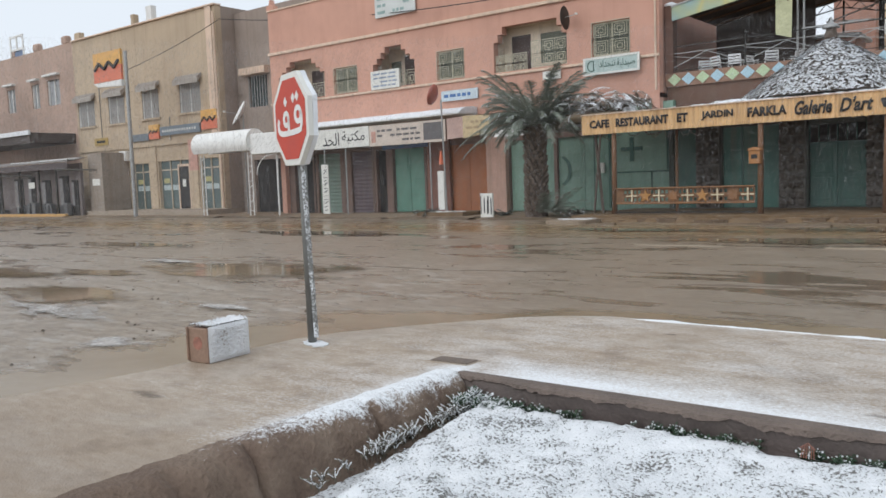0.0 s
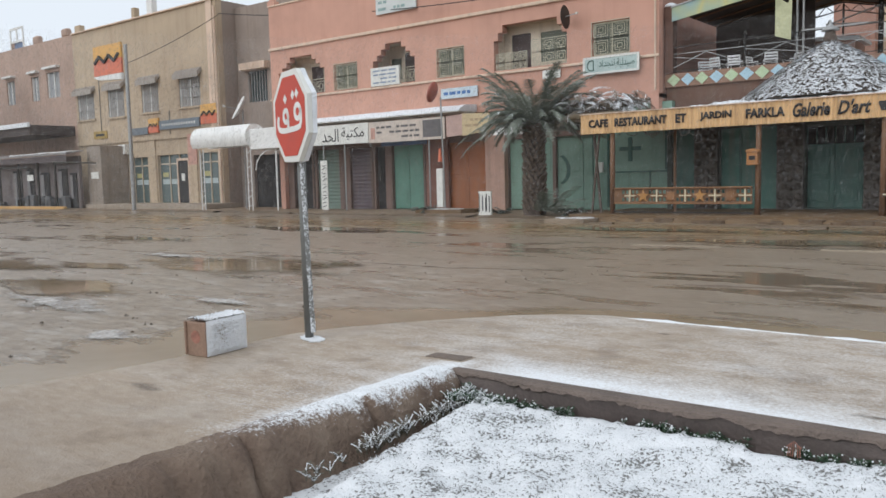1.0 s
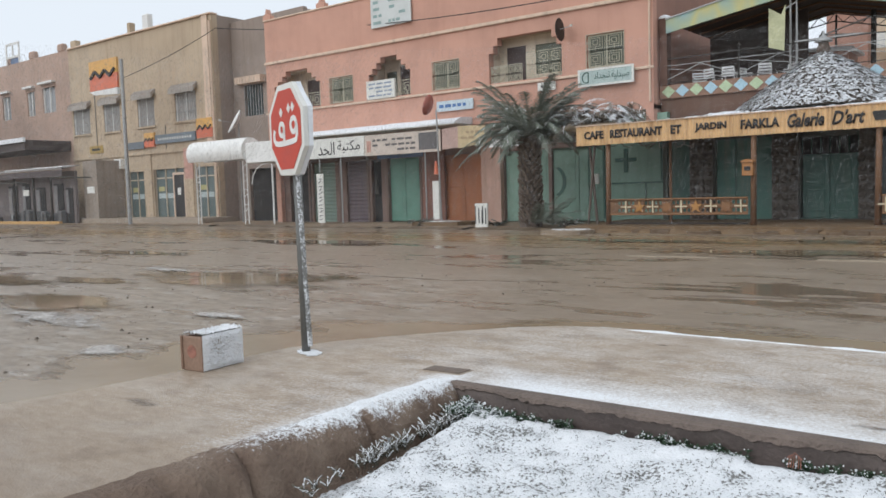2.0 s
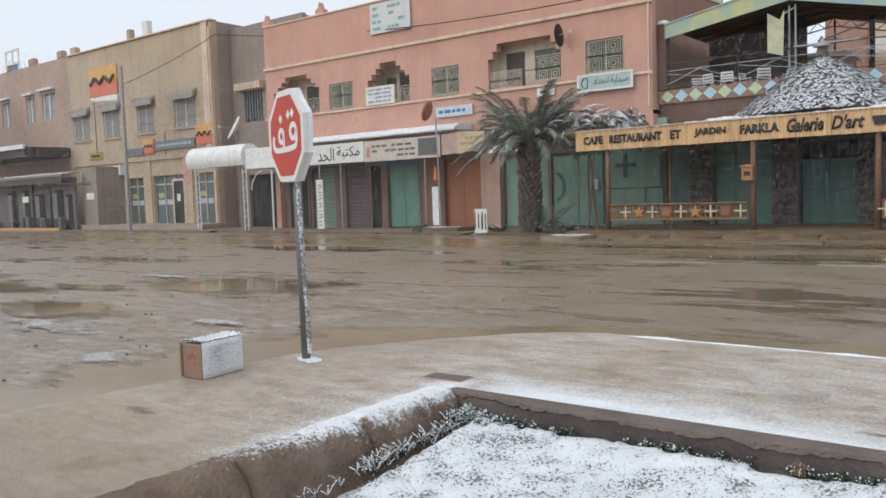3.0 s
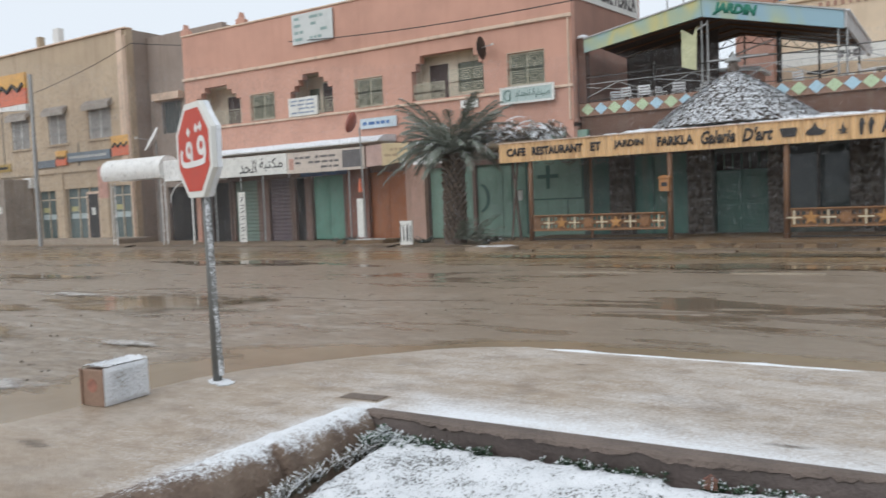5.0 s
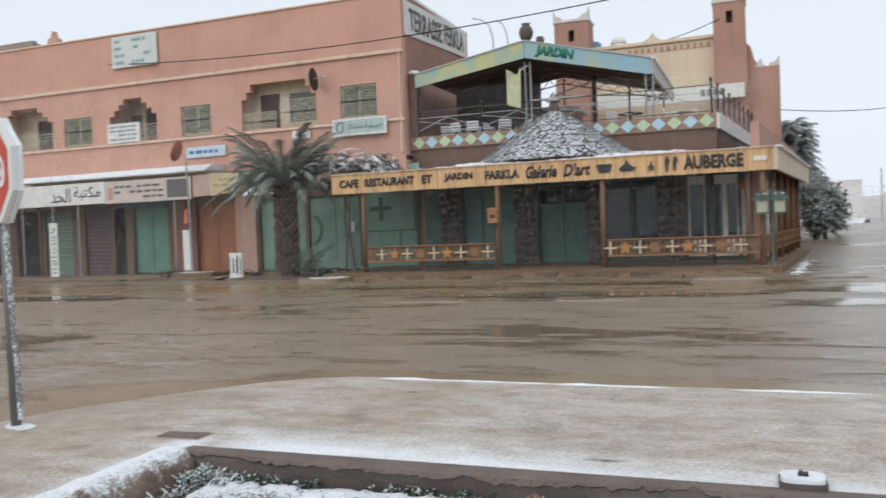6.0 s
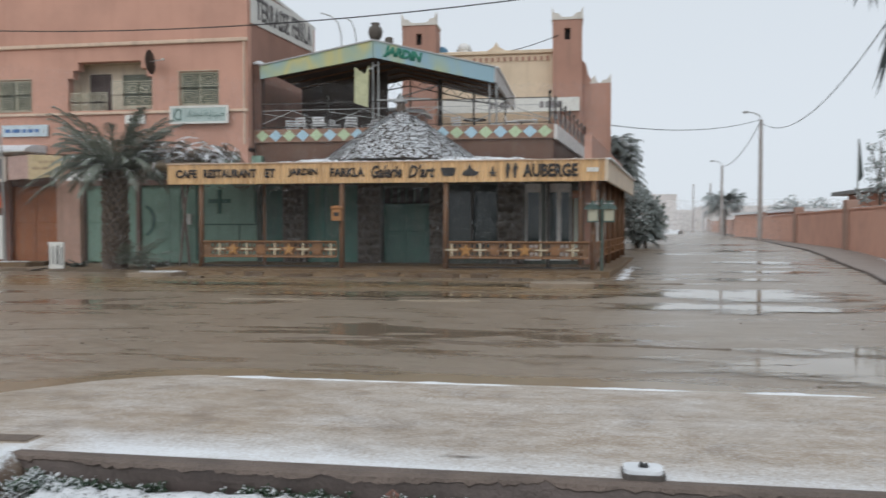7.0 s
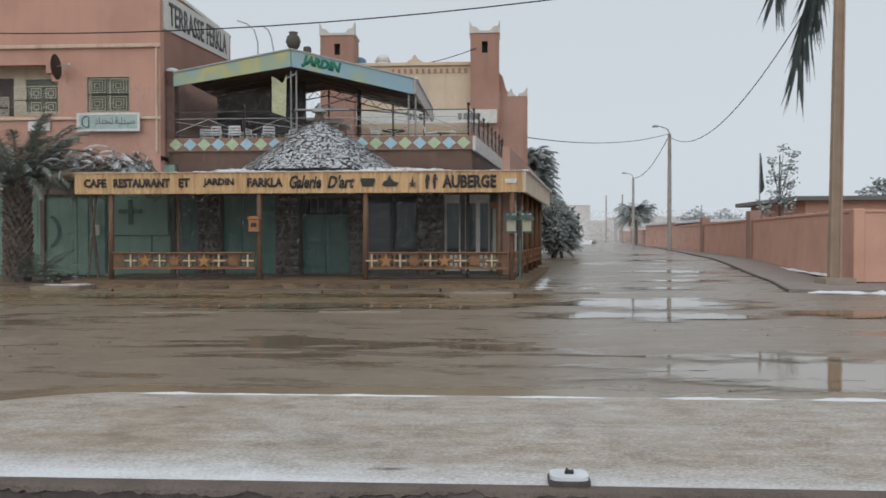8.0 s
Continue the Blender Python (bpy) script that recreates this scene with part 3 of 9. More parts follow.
def rough_ridge(points, width, height, base, wob, seed, mat, name, label, step=0.05, kind="structure", category="snow"):
    """A low uneven ridge that follows a line on the ground."""
    pts = []
    for (ax, ay), (bx, by) in zip(points, points[1:]):
        n = max(1, int(math.hypot(bx - ax, by - ay) / step))
        pts += [(ax + (bx - ax) * k / n, ay + (by - ay) * k / n) for k in range(n)]
    pts.append(points[-1])
    bm = bmesh.new()
    prev = None
    prof = [(-1, 0), (-0.7, 0.7), (-0.2, 1.0), (0.35, 0.9), (0.8, 0.55), (1, 0)]
    for i, (x, y) in enumerate(pts):
        a, b = pts[max(0, i - 1)], pts[min(len(pts) - 1, i + 1)]
        d = Vector((b[0] - a[0], b[1] - a[1]))
        d.normalize()
        nx, ny = -d.y, d.x
        f = 1 + wob * noise.noise((x * 3 + seed, y * 3, 0))
        row = []
        for s, h in prof:
            jit = 1 + 0.5 * noise.noise((x * 14 + s * 3 + seed, y * 14, s * 5))
            row.append(bm.verts.new((x + nx * s * width * f, y + ny * s * width * f, base + h * height * f * jit)))
        if prev:
            for k in range(len(prof) - 1):
                bm.faces.new((prev[k], prev[k + 1], row[k + 1], row[k]))
        prev = row
    bmesh.ops.recalc_face_normals(bm, faces=bm.faces)
    return single(name, bm, mat, label, category, kind=kind, smooth=True)


rough_ridge([(-2.5, 7.83), (0, 7.82), (4, 7.82), (14, 7.82)], 0.02, 0.012, -0.003, 1.3, 3.1, SNOW, "snow_strip", "thin white line of snow along the kerb edge")

# planting bed edge: crumbling earth-coloured kerb, lower inside
bed_edge = []
for k, (a, b) in enumerate((((BED_X, -2.0), (BED_X, 3.67)), ((BED_X, 3.67), (BED_X, 4.55)), ((BED_X, 4.55), (BED_X, BED_Y)))):
    bm = bmesh.new()
    n = int((b[1] - a[1]) / 0.03) + 1
    prev = None
    for i in range(n + 1):
        y = a[1] + (b[1] - a[1]) * i / n
        near = 1 - smooth01(3.2, 4.4, y)
        w = 0.025 * noise.noise((1.0, y * 3, 0)) + (0.016 + 0.02 * near) * noise.noise((1.0, y * 11, 0)) + (0.012 + 0.02 * near) * noise.noise((1.0, y * 31, 0))
        u = 0.03 * noise.noise((4.0, y * 6, 2)) + (0.012 + 0.02 * near) * noise.noise((4.0, y * 24, 2))
        sink = 0.03 * (1 - smooth01(2.9, 4.2, y))
        gap = 0.05 * (abs(y - a[1]) < 0.02 or abs(y - b[1]) < 0.02)
        prof = [(-0.17 + u, 0.002), (-0.09 + w * 0.4, max(0.005, 0.014 + u * 0.6 - sink)), (-0.02 + u, max(0.007, 0.024 + w * 0.7 - sink - gap)), (0.04 + w, 0.006 + u - sink - gap), (0.085 + u, -0.045 + w * 0.6 - gap), (0.12 + w - gap, -0.12 + u), (0.145 + w * 1.2 - gap, -0.2), (0.2 + w * 1.6, -0.36)]
        row = [bm.verts.new((BED_X + s + (0.02 * noise.noise((j * 2.3, y * 8, 5)) + 0.014 * noise.noise((j * 2.3, y * 27, 9)) if j > 2 else 0), y, h + (0.012 * noise.noise((j * 1.9, y * 19, 3)) if j > 2 else 0))) for j, (s, h) in enumerate(prof)]
        if prev:
            for j in range(len(prof) - 1):
                bm.faces.new((prev[j], prev[j + 1], row[j + 1], row[j]))
        prev = row
    bmesh.ops.recalc_face_normals(bm, faces=bm.faces)
    bed_edge.append(bm)


def kerb_mat():
    """Damp earthen concrete whose top keeps a crust of snow in patches."""
    m, nt, b = nodes_of("earthy_kerb_with_snow_crust")
    big, fine = noise_node(nt, 3, 6), noise_node(nt, 38, 4)
    col = ramp(nt, big, [(0.3, (0.11, 0.07, 0.05)), (0.52, (0.2, 0.142, 0.103)), (0.72, (0.32, 0.25, 0.19))])
    col = mixed(nt, 0.3, col, ramp(nt, fine, [(0.3, (0.06, 0.04, 0.03)), (0.7, (0.22, 0.16, 0.12))]))
    geo = nt.nodes.new("ShaderNodeNewGeometry")
    sep, pos = nt.nodes.new("ShaderNodeSeparateXYZ"), nt.nodes.new("ShaderNodeSeparateXYZ")
    nt.links.new(geo.outputs["Normal"], sep.inputs[0])
    nt.links.new(geo.outputs["Position"], pos.inputs[0])
    earth = maths(nt, "ADD", maths(nt, "MULTIPLY", maths(nt, "SUBTRACT", 3.9, pos.outputs["Y"]), 0.8), maths(nt, "SUBTRACT", big, 0.5), True)
    col = mixed(nt, maths(nt, "MULTIPLY", earth, 0.5), col, (0.11, 0.07, 0.047))
    up = maths(nt, "MULTIPLY", maths(nt, "SUBTRACT", sep.outputs["Z"], 0.42), 1.15)
    along = maths(nt, "MULTIPLY", maths(nt, "SUBTRACT", pos.outputs["Y"], 3.75), 0.7)
    along = maths(nt, "MINIMUM", along, 0.45)
    k = maths(nt, "ADD", maths(nt, "ADD", up, along), maths(nt, "MULTIPLY", fine, 0.9))
    k = maths(nt, "ADD", k, maths(nt, "MULTIPLY", noise_node(nt, 11, 4), 0.7))
    k = maths(nt, "ADD", k, maths(nt, "MULTIPLY", maths(nt, "SUBTRACT", noise_node(nt, 95, 3), 0.5), 1.1))
    k = maths(nt, "MULTIPLY", maths(nt, "SUBTRACT", k, 1.46), 2.9, True)
    col = mixed(nt, maths(nt, "MULTIPLY", k, 0.94), col, (0.8, 0.82, 0.84))
    nt.links.new(col, b.inputs["Base Color"])
    b.inputs["Roughness"].default_value = 0.85
    bumped(nt, b, maths(nt, "ADD", fine, big), 0.8, 0.03)
    return m


KERB = kerb_mat()
kerb_thing = thing("bed_kerb", (BED_X, 3.5, -0.2), label="crumbling earthen kerb of the planting bed crusted with snow", category="kerb", kind="structure")
for bm in bed_edge:
    part("kerb_stone", bm, KERB, kerb_thing, smooth=True)
# far side of the bed: straight kerb with a brown upper lip and a dark face
lip_bm, face_bm = bmesh.new(), bmesh.new()
prev = None
for i in range(480):
    x = BED_X + 0.02 + i * 0.03
    w = 0.022 * noise.noise((x * 3, 2.0, 0)) + 0.014 * noise.noise((x * 13, 2.0, 0)) + 0.006 * noise.noise((x * 37, 2.0, 0))
    bow = 0.05 * smooth01(-2.3, -1.3, x) * (1 - smooth01(-0.5, 0.6, x)) + 0.02 * noise.noise((x * 1.1, 6.0, 0))
    low = 0.03 * max(0.0, noise.noise((x * 1.7, 8.0, 0))) + 0.016 * noise.noise((x * 6, 8.0, 0)) + 0.018 * noise.noise((x * 23, 8.0, 0)) - 0.012
    lip = [(0.07, 0.002), (0.0 - bow, 0.007 + w * 0.2), (-0.028 + w - bow, -0.006), (-0.034 + w - bow, -0.036 + w - low), (-0.016 - bow * 0.6, -0.05 + w * 1.5 - low)]
    face = [(-0.018 - bow * 0.6, -0.048 + w * 1.5 - low), (-0.02 + w * 0.8, -0.16), (-0.028 + w, -0.34)]
    rows = ([lip_bm.verts.new((x, BED_Y + s, h)) for s, h in lip], [face_bm.verts.new((x, BED_Y + s, h)) for s, h in face])
    if prev:
        for bm, a, b in zip((lip_bm, face_bm), prev, rows):
            for j in range(len(a) - 1):
                bm.faces.new((a[j], b[j], b[j + 1], a[j + 1]))
    prev = rows
for bm in (lip_bm, face_bm):
    for f in bm.faces:
        f.normal_update()
        if f.normal.y > 0.2 or f.normal.z < -0.7:
            f.normal_flip()
part("kerb_lip", lip_bm, surface("brown_kerb_lip", (0.158, 0.121, 0.1), 0.8, 3, 0.45, 40, 0.8, depth=0.03), kerb_thing)
part("kerb_face", face_bm, surface("dark_kerb_face", (0.14, 0.111, 0.1), 0.7, 3, 0.4, 40, 0.5, depth=0.02), kerb_thing, "dark kerb face")


def bed_z(x, y):
    base = -0.2 + 0.045 * smooth01(3.2, 5.3, y) + 0.035 * smooth01(4.7, 5.4, y)
    h = 0.035 * noise.noise((x * 2.2, y * 2.2, 0)) + 0.028 * noise.noise((x * 7, y * 7, 4)) + 0.02 * noise.noise((x * 19, y * 19, 8))
    return base + h


bed_x = spaced((BED_X + 0.1, 4.2, 0.035), (4.2, 14, 0.25))
bed_y = spaced((-6, 1.2, 0.2), (1.2, BED_Y + 0.02, 0.035))
soil = single("planting_soil", grid_sheet(spaced((BED_X, 50, 0.5)), spaced((-12, BED_Y, 0.5)), lambda x, y: -0.32), surface("dark_wet_soil", (0.09, 0.065, 0.05), 0.85, 4, 0.35, 40, 0.7, depth=0.03),
              "dark wet soil of the planting bed", "soil", kind="structure")


def snow_bed_z(x, y):
    edge = BED_X + 0.2 + 0.30 * (1 - smooth01(3.1, 5.0, y)) + 0.06 * noise.noise((y * 3, x, 1))
    k = smooth01(edge - 0.06, edge + 0.14, x) * smooth01(0, 0.12, BED_Y - 0.01 - y + 0.03 * noise.noise((x * 4, 7, 0)))
    return -0.31 + (bed_z(x, y) + 0.31) * k


single("snowy_bed", grid_sheet(bed_x, bed_y, snow_bed_z), SNOW_BED, "lumpy snow lying over grass in the planting bed", "snow", kind="stuff", smooth=True)


# ---- far pavement before the shops, bank step, wall-side pavement ----
single("pavement_shops", slab([(-90, 27.2), (-33, 26.6), (-12.3, 25.4), (-12.3, 31.5), (-90, 31.5)], -0.4, -0.155), surface("mud_smeared_concrete", (0.25, 0.185, 0.125), 0.7, 1.3, 0.35, 25, 0.5, depth=0.02), "worn concrete pavement smeared with mud before the shops", "pavement", kind="structure")
single("bank_step", slab([(-52.5, 28.6), (-37.5, 28.6), (-37.5, 31.0), (-52.5, 31.0)], -0.3, 0.12), CONCRETE, "low concrete step before the bank", "step", kind="structure")
single("kerb_yellow", slab([(-66, 26.95), (-50.5, 27.05), (-50.5, 27.25), (-66, 27.15)], -0.4, 0.02), surface("yellow_kerb_paint", (0.55, 0.33, 0.12), 0.8, 2, 0.25, 40, 0.3, streak=0.3), "yellow painted kerb along the far shops", "kerb", kind="structure")


def path_width(y):
    """The pavement along the wall narrows away from the crossing."""
    return max(0.9, 2.15 - 0.029 * (y - 26)) + 0.5 * (1 - smooth01(22.5, 29, y))


def wall_x(y):
    return 11.7 + 0.11 * (y - 26.5)


bm = bmesh.new()
prev = None
for k in range(60):
    y = 23.2 + k * 2.6
    z = ground_z(12, y)
    inner, outer = wall_x(y) - path_width(y), wall_x(y) + (0.0 if y > 27 else 40)
    row = [bm.verts.new(p) for p in ((inner, y, z - 0.3), (inner, y, z + 0.07), (outer, y, z + 0.09), (outer, y, z - 0.3))]
    if prev:
        for j in range(3):
            bm.faces.new((prev[j], row[j], row[j + 1], prev[j + 1]))
    else:
        bm.faces.new(row)
    prev = row
bmesh.ops.recalc_face_normals(bm, faces=bm.faces)
kerb_line = bmesh.new()
prev = None
for k in range(62):
    y = 23.2 + k * 1.6
    x, z = wall_x(y) - path_width(y), ground_z(12, y)
    w = 0.02 * noise.noise((y * 1.3, 3, 0))
    row = [kerb_line.verts.new(p) for p in ((x - 0.03 + w, y, z - 0.1), (x - 0.02 + w, y, z + 0.072 + w * 0.5), (x + 0.06, y, z + 0.078 + w * 0.5), (x + 0.08, y, z))]
    if prev:
        for j in range(3):
            kerb_line.faces.new((prev[j], row[j], row[j + 1], prev[j + 1]))
    prev = row
bmesh.ops.recalc_face_normals(kerb_line, faces=kerb_line.faces)
single("kerb_side", kerb_line, surface("dark_wet_kerb", (0.16, 0.13, 0.115), 0.7, 3, 0.35, 40, 0.4), "dark wet kerb along the side street pavement", "kerb", kind="structure")
single("pavement_side", bm, surface("grey_pink_pavement", (0.27, 0.225, 0.195), 0.7, 1.2, 0.3, 40, 0.3), "narrow concrete pavement along the terracotta wall", "pavement", kind="structure")
rough_ridge([(9.0, 22.9), (9.9, 22.7), (11.5, 22.5), (14, 22.3)], 0.26, 0.06, -0.2, 1.6, 9.2, SNOW, "snow_bank", "patch of melting snow beside the street pole", 0.12)
rough_ridge([(1.95, 23.6), (2.15, 24.6), (2.3, 26.6), (2.75, 30.5)], 0.13, 0.03, -0.205, 1.5, 6.4, SNOW_THIN, "snow_bank", "patch of snow at the corner of the cafe", 0.12)


rough_ridge([(wall_x(27.5) - 0.15, 27.5), (wall_x(34) - 0.15, 34), (wall_x(46) - 0.15, 46), (wall_x(70) - 0.15, 70)], 0.13, 0.05, -0.02, 1.3, 12.4, SNOW, "snow_strip", "broken line of snow at the foot of the wall", 0.3)


def puddle(cx, cy, rx, ry, seed, lift=0.014, mat=None, name="puddle", label="shallow muddy puddle standing on the wet road"):
    bm = bmesh.new()
    deep = bm.verts.layers.float.new("depth")
    rx, ry = rx * 1.25, ry * 1.25
    ring = []
    n = 96
    for k in range(n):
        a = math.tau * k / n
        f = 1 + 0.34 * noise.noise((math.cos(a) * 1.5 + seed, math.sin(a) * 1.5, seed)) + 0.2 * noise.noise((math.cos(a) * 4 + seed, math.sin(a) * 4, 3)) + 0.12 * noise.noise((math.cos(a) * 11 + seed, math.sin(a) * 11, 5))
        x, y = cx + rx * f * math.cos(a), cy + ry * f * math.sin(a)
        ring.append(bm.verts.new((x, y, ground_z(x, y) + lift)))
    c = bm.verts.new((cx, cy, ground_z(cx, cy) + lift))
    c[deep] = 1.0
    for k in range(n):
        bm.faces.new((c, ring[k], ring[(k + 1) % n]))
    return single(name, bm, mat or WATER, label, name, name + "s on the road", "structure")


for i, p in enumerate(((-11.2, 7.0, 2.1, 0.8), (-11.1, 10.3, 2.6, 1.15), (-13.6, 9.0, 1.6, 0.4), (-16, 8.2, 2.6, 0.7),
                       (5.1, 10.3, 4.3, 1.55), (9.4, 10.2, 3.2, 1.1),
                       (4.2, 19.4, 3.1, 2.0), (3.6, 16.6, 3.0, 1.1), (8.6, 17.2, 3.0, 1.0), (5.6, 24.6, 1.7, 0.9), (7.0, 28.4, 1.8, 0.9), (7.6, 33.0, 1.7, 1.1), (8.6, 41, 1.7, 1.7), (9.7, 52, 1.7, 2.4),
                       (-3.0, 18.4, 5.5, 0.7), (-1.0, 21.6, 4.2, 0.8), (-8.0, 21.0, 4.0, 0.6), (-20, 13.6, 3.5, 0.7), (-17.5, 18.5, 4.0, 0.8))):
    puddle(*p, seed=i * 3.7 + 1)
def gutter_water():
    """Brown water standing along the kerb, wide round the corner and narrow along the straight."""
    edge = [(-4.85, 1.0)] + curve_edge[::-1][2:] + [(x, KERB_Y) for x in (-1.5, 0.0, 1.5, 3.0, 5.0, 8.0, 14.0)]
    width = [1.7, 1.75, 1.8, 1.8, 1.9, 2.0, 2.0, 1.9, 1.7, 1.5, 1.35, 1.3, 1.3, 1.3, 1.3, 1.25, 1.1, 0.9, 0.8, 0.8, 0.8]
    bm = bmesh.new()
    deep = bm.verts.layers.float.new("depth")
    prev = None
    for i, (x, y) in enumerate(edge):
        a, b = edge[max(0, i - 1)], edge[min(len(edge) - 1, i + 1)]
        d = Vector((b[0] - a[0], b[1] - a[1])).normalized()
        nx, ny = -d.y, d.x
        row = []
        for k, dep in ((-0.05, 1.3), (0.55, 1.2), (1.0, 0.45), (1.3, 0.0)):
            v = bm.verts.new((x + nx * k * width[i], y + ny * k * width[i], -0.2 + 0.017))
            v[deep] = dep
            row.append(v)
        if prev:
            for j in range(3):
                bm.faces.new((prev[j], row[j], row[j + 1], prev[j + 1]))
        prev = row
    bmesh.ops.recalc_face_normals(bm, faces=bm.faces)
    if sum(f.normal.z for f in bm.faces) < 0:
        bmesh.ops.reverse_faces(bm, faces=bm.faces)
    return single("gutter_puddle", bm, GUTTER, "brown water standing in the gutter along the kerb", "puddle", kind="structure")


gutter_water()
LINE_PAINT = surface("worn_road_paint", (0.36, 0.3, 0.225), 0.6, 5, 0.45, 30, 0.2)
for x0, y0, x1, y1 in ((-6.35, 16.75, -4.5, 16.85), (-2.73, 16.98, -1.1, 17.08)):
    single("road_marking", slab([(x0, y0), (x1, y1), (x1, y1 + 0.1), (x0, y0 + 0.1)], -0.21, -0.183), LINE_PAINT, "worn pale centre-line dash half buried in mud", "road marking", "centre-line dashes", "structure")
for i, p in enumerate(((-6.7, 5.3, 0.6, 0.5), (-9.6, 6.15, 2.4, 0.5), (-13.5, 6.4, 1.6, 0.5), (-7.6, 7.4, 0.9, 0.35), (-14.0, 10.9, 2.2, 0.35))):
    puddle(*p, seed=i * 2.9 + 40, lift=0.02, mat=SLUSH, name="slush_patch", label="thin patch of grey slush beside the puddles")
for i, p in enumerate(((2.25, 24.6, 0.5, 1.6), (2.9, 29.5, 0.4, 2.2), (9.6, 22.4, 1.2, 0.5))):
    puddle(*p, seed=i * 5.1 + 70, lift=0.02, mat=SLUSH, name="slush_patch", label="thin broken slush at the edge of the side street")

# ---- pink building over the shops ----
PY = 29.4
XL, XR = -32.4, -11.08


def stepped(x0, x1, z0, z1, n=3, w=0.3, h=0.24):
    """Opening whose upper corners step inwards."""
    return [(x0 + w * k, x1 - w * k, z0, z1 - h * (n - k)) for k in range(n)] + [(x0 + w * n, x1 - w * n, z0, z1)]


arch_1 = stepped(-31.8, -28.4, 5.66, 7.6)
arch_2 = stepped(-25.15, -22.6, 5.66, 7.52, 3, 0.26)
arch_3 = stepped(-18.3, -14.85, 5.66, 7.5, 2, 0.22, 0.3)
windows = [(-27.72, -26.18, 5.7, 6.9), (-21.3, -19.85, 5.7, 6.9), (-13.75, -12.23, 5.78, 7.02)]
pink_house = thing("pink_building", (-21.7, PY, -0.2), label="salmon-pink plastered two-storey building with stepped balcony arches and white ledges", category="building")
part("front_wall", pierced(XL, XR, 4.2, 10.3, PY, PY + 0.35, arch_1 + arch_2 + arch_3 + windows), PINK, pink_house)
part("side_wall", box(XR - 0.35, XR, PY + 0.352, 36.9, -0.2, 10.3), PINK_SIDE, pink_house, "darker brownish side wall")
part("left_wall", box(XL, XL + 0.35, PY + 0.352, 36.9, -0.2, 10.3), PINK, pink_house)
part("back_wall", box(XL, XR, 36.9, 37.2, -0.2, 10.3), PINK, pink_house)
part("roof_slab", box(XL + 0.35, XR - 0.35, PY + 0.35, 36.9, 9.4, 9.6), CONCRETE, pink_house)
part("upper_floor", box(XL + 0.35, XR - 0.35, PY + 0.35, 36.9, 3.95, 4.2), CONCRETE, pink_house)
part("overhang", box(XL, XR, PY, 31.0, 4.04, 4.196), PINK, pink_house)
part("ledge", box(XL - 0.05, XR + 0.03, PY - 0.09, PY - 0.002, 5.5, 5.6, bevel=0.015), TRIM, pink_house, "cream ledge with a line of snow")
part("ledge", box(XL - 0.05, XR + 0.03, PY - 0.1, PY - 0.002, 8.06, 8.2, bevel=0.02), TRIM, pink_house)
part("corner_pipe", bar((XR - 0.12, PY - 0.05, 4.3), (XR - 0.12, PY - 0.05, 8.05), 0.04, sides=8), TRIM, pink_house, "thin pale downpipe")
part("coping", box(XL - 0.04, XR + 0.05, PY - 0.06, PY + 0.42, 10.3, 10.38, bevel=0.02), TRIM, pink_house)
for x in (-32.2, -28.2, -11.3):
    part("finial", prism([(x - 0.28, 10.38), (x + 0.28, 10.38), (x + 0.28, 10.6), (x + 0.1, 10.66), (x, 10.95), (x - 0.1, 10.66), (x - 0.28, 10.6)], PY, PY + 0.3), PINK, pink_house)
part("side_coping", box(XR - 0.4, XR + 0.04, PY + 0.45, 37.2, 10.302, 10.42), WHITE, pink_house, "snow-dusted coping")
# corner pilaster below the overhang
part("pilaster", box(XR - 0.3, XR, PY - 0.02, PY + 0.34, 3.1, 4.2), PINK, pink_house)


def balcony(x0, x1, z0, z1, deep, door, win):
    bay = part("balcony", pierced(x0 - 0.4, x1 + 0.4, z0 - 0.3, z1 + 0.4, PY + deep, PY + deep + 0.12, [door, win]), BEIGE, pink_house)
    part("side", box(x0 - 0.16, x0 - 0.02, PY + 0.352, PY + deep, z0 - 0.1, z1 + 0.2), BEIGE, bay)
    part("side", box(x1 + 0.02, x1 + 0.16, PY + 0.352, PY + deep, z0 - 0.1, z1 + 0.2), BEIGE, bay)
    part("soffit", box(x0 - 0.02, x1 + 0.02, PY + 0.352, PY + deep, z1 + 0.04, z1 + 0.12), BEIGE, bay)
    part("door_leaf", box(door[0], door[1], PY + deep + 0.04, PY + deep + 0.1, door[2], door[3]), surface("dark_balcony_door", (0.07, 0.045, 0.04), 0.6), bay)
    part("pane", box(win[0], win[1], PY + deep + 0.05, PY + deep + 0.1, win[2], win[3]), SHUTTER, bay)


def grille(x0, x1, z0, z1, y, parent, rings=3, leaves=2, r=0.016, name="grille"):
    """Iron grille of nested squares."""
    bm = bmesh.new()
    w = (x1 - x0) / leaves
    for k in range(leaves):
        a, b = x0 + w * k, x0 + w * (k + 1)
        tiers = max(1, round((z1 - z0) / w))
        hgt = (z1 - z0) / tiers
        for t in range(tiers):
            c, d = z0 + hgt * t, z0 + hgt * (t + 1)
            for s in range(rings):
                i, j = (b - a) * 0.5 * s / rings, hgt * 0.5 * s / rings
                p = [(a + i, y, c + j), (b - i, y, c + j), (b - i, y, d - j), (a + i, y, d - j)]
                for q in range(4):
                    bar(p[q], p[(q + 1) % 4], r, bm)
            bar(((a + b) / 2, y, c), ((a + b) / 2, y, c + hgt * 0.3), r, bm)
            bar((a, y, (c + d) / 2), (a + w * 0.3, y, (c + d) / 2), r, bm)
    return part(name, bm, GRILLE, parent)


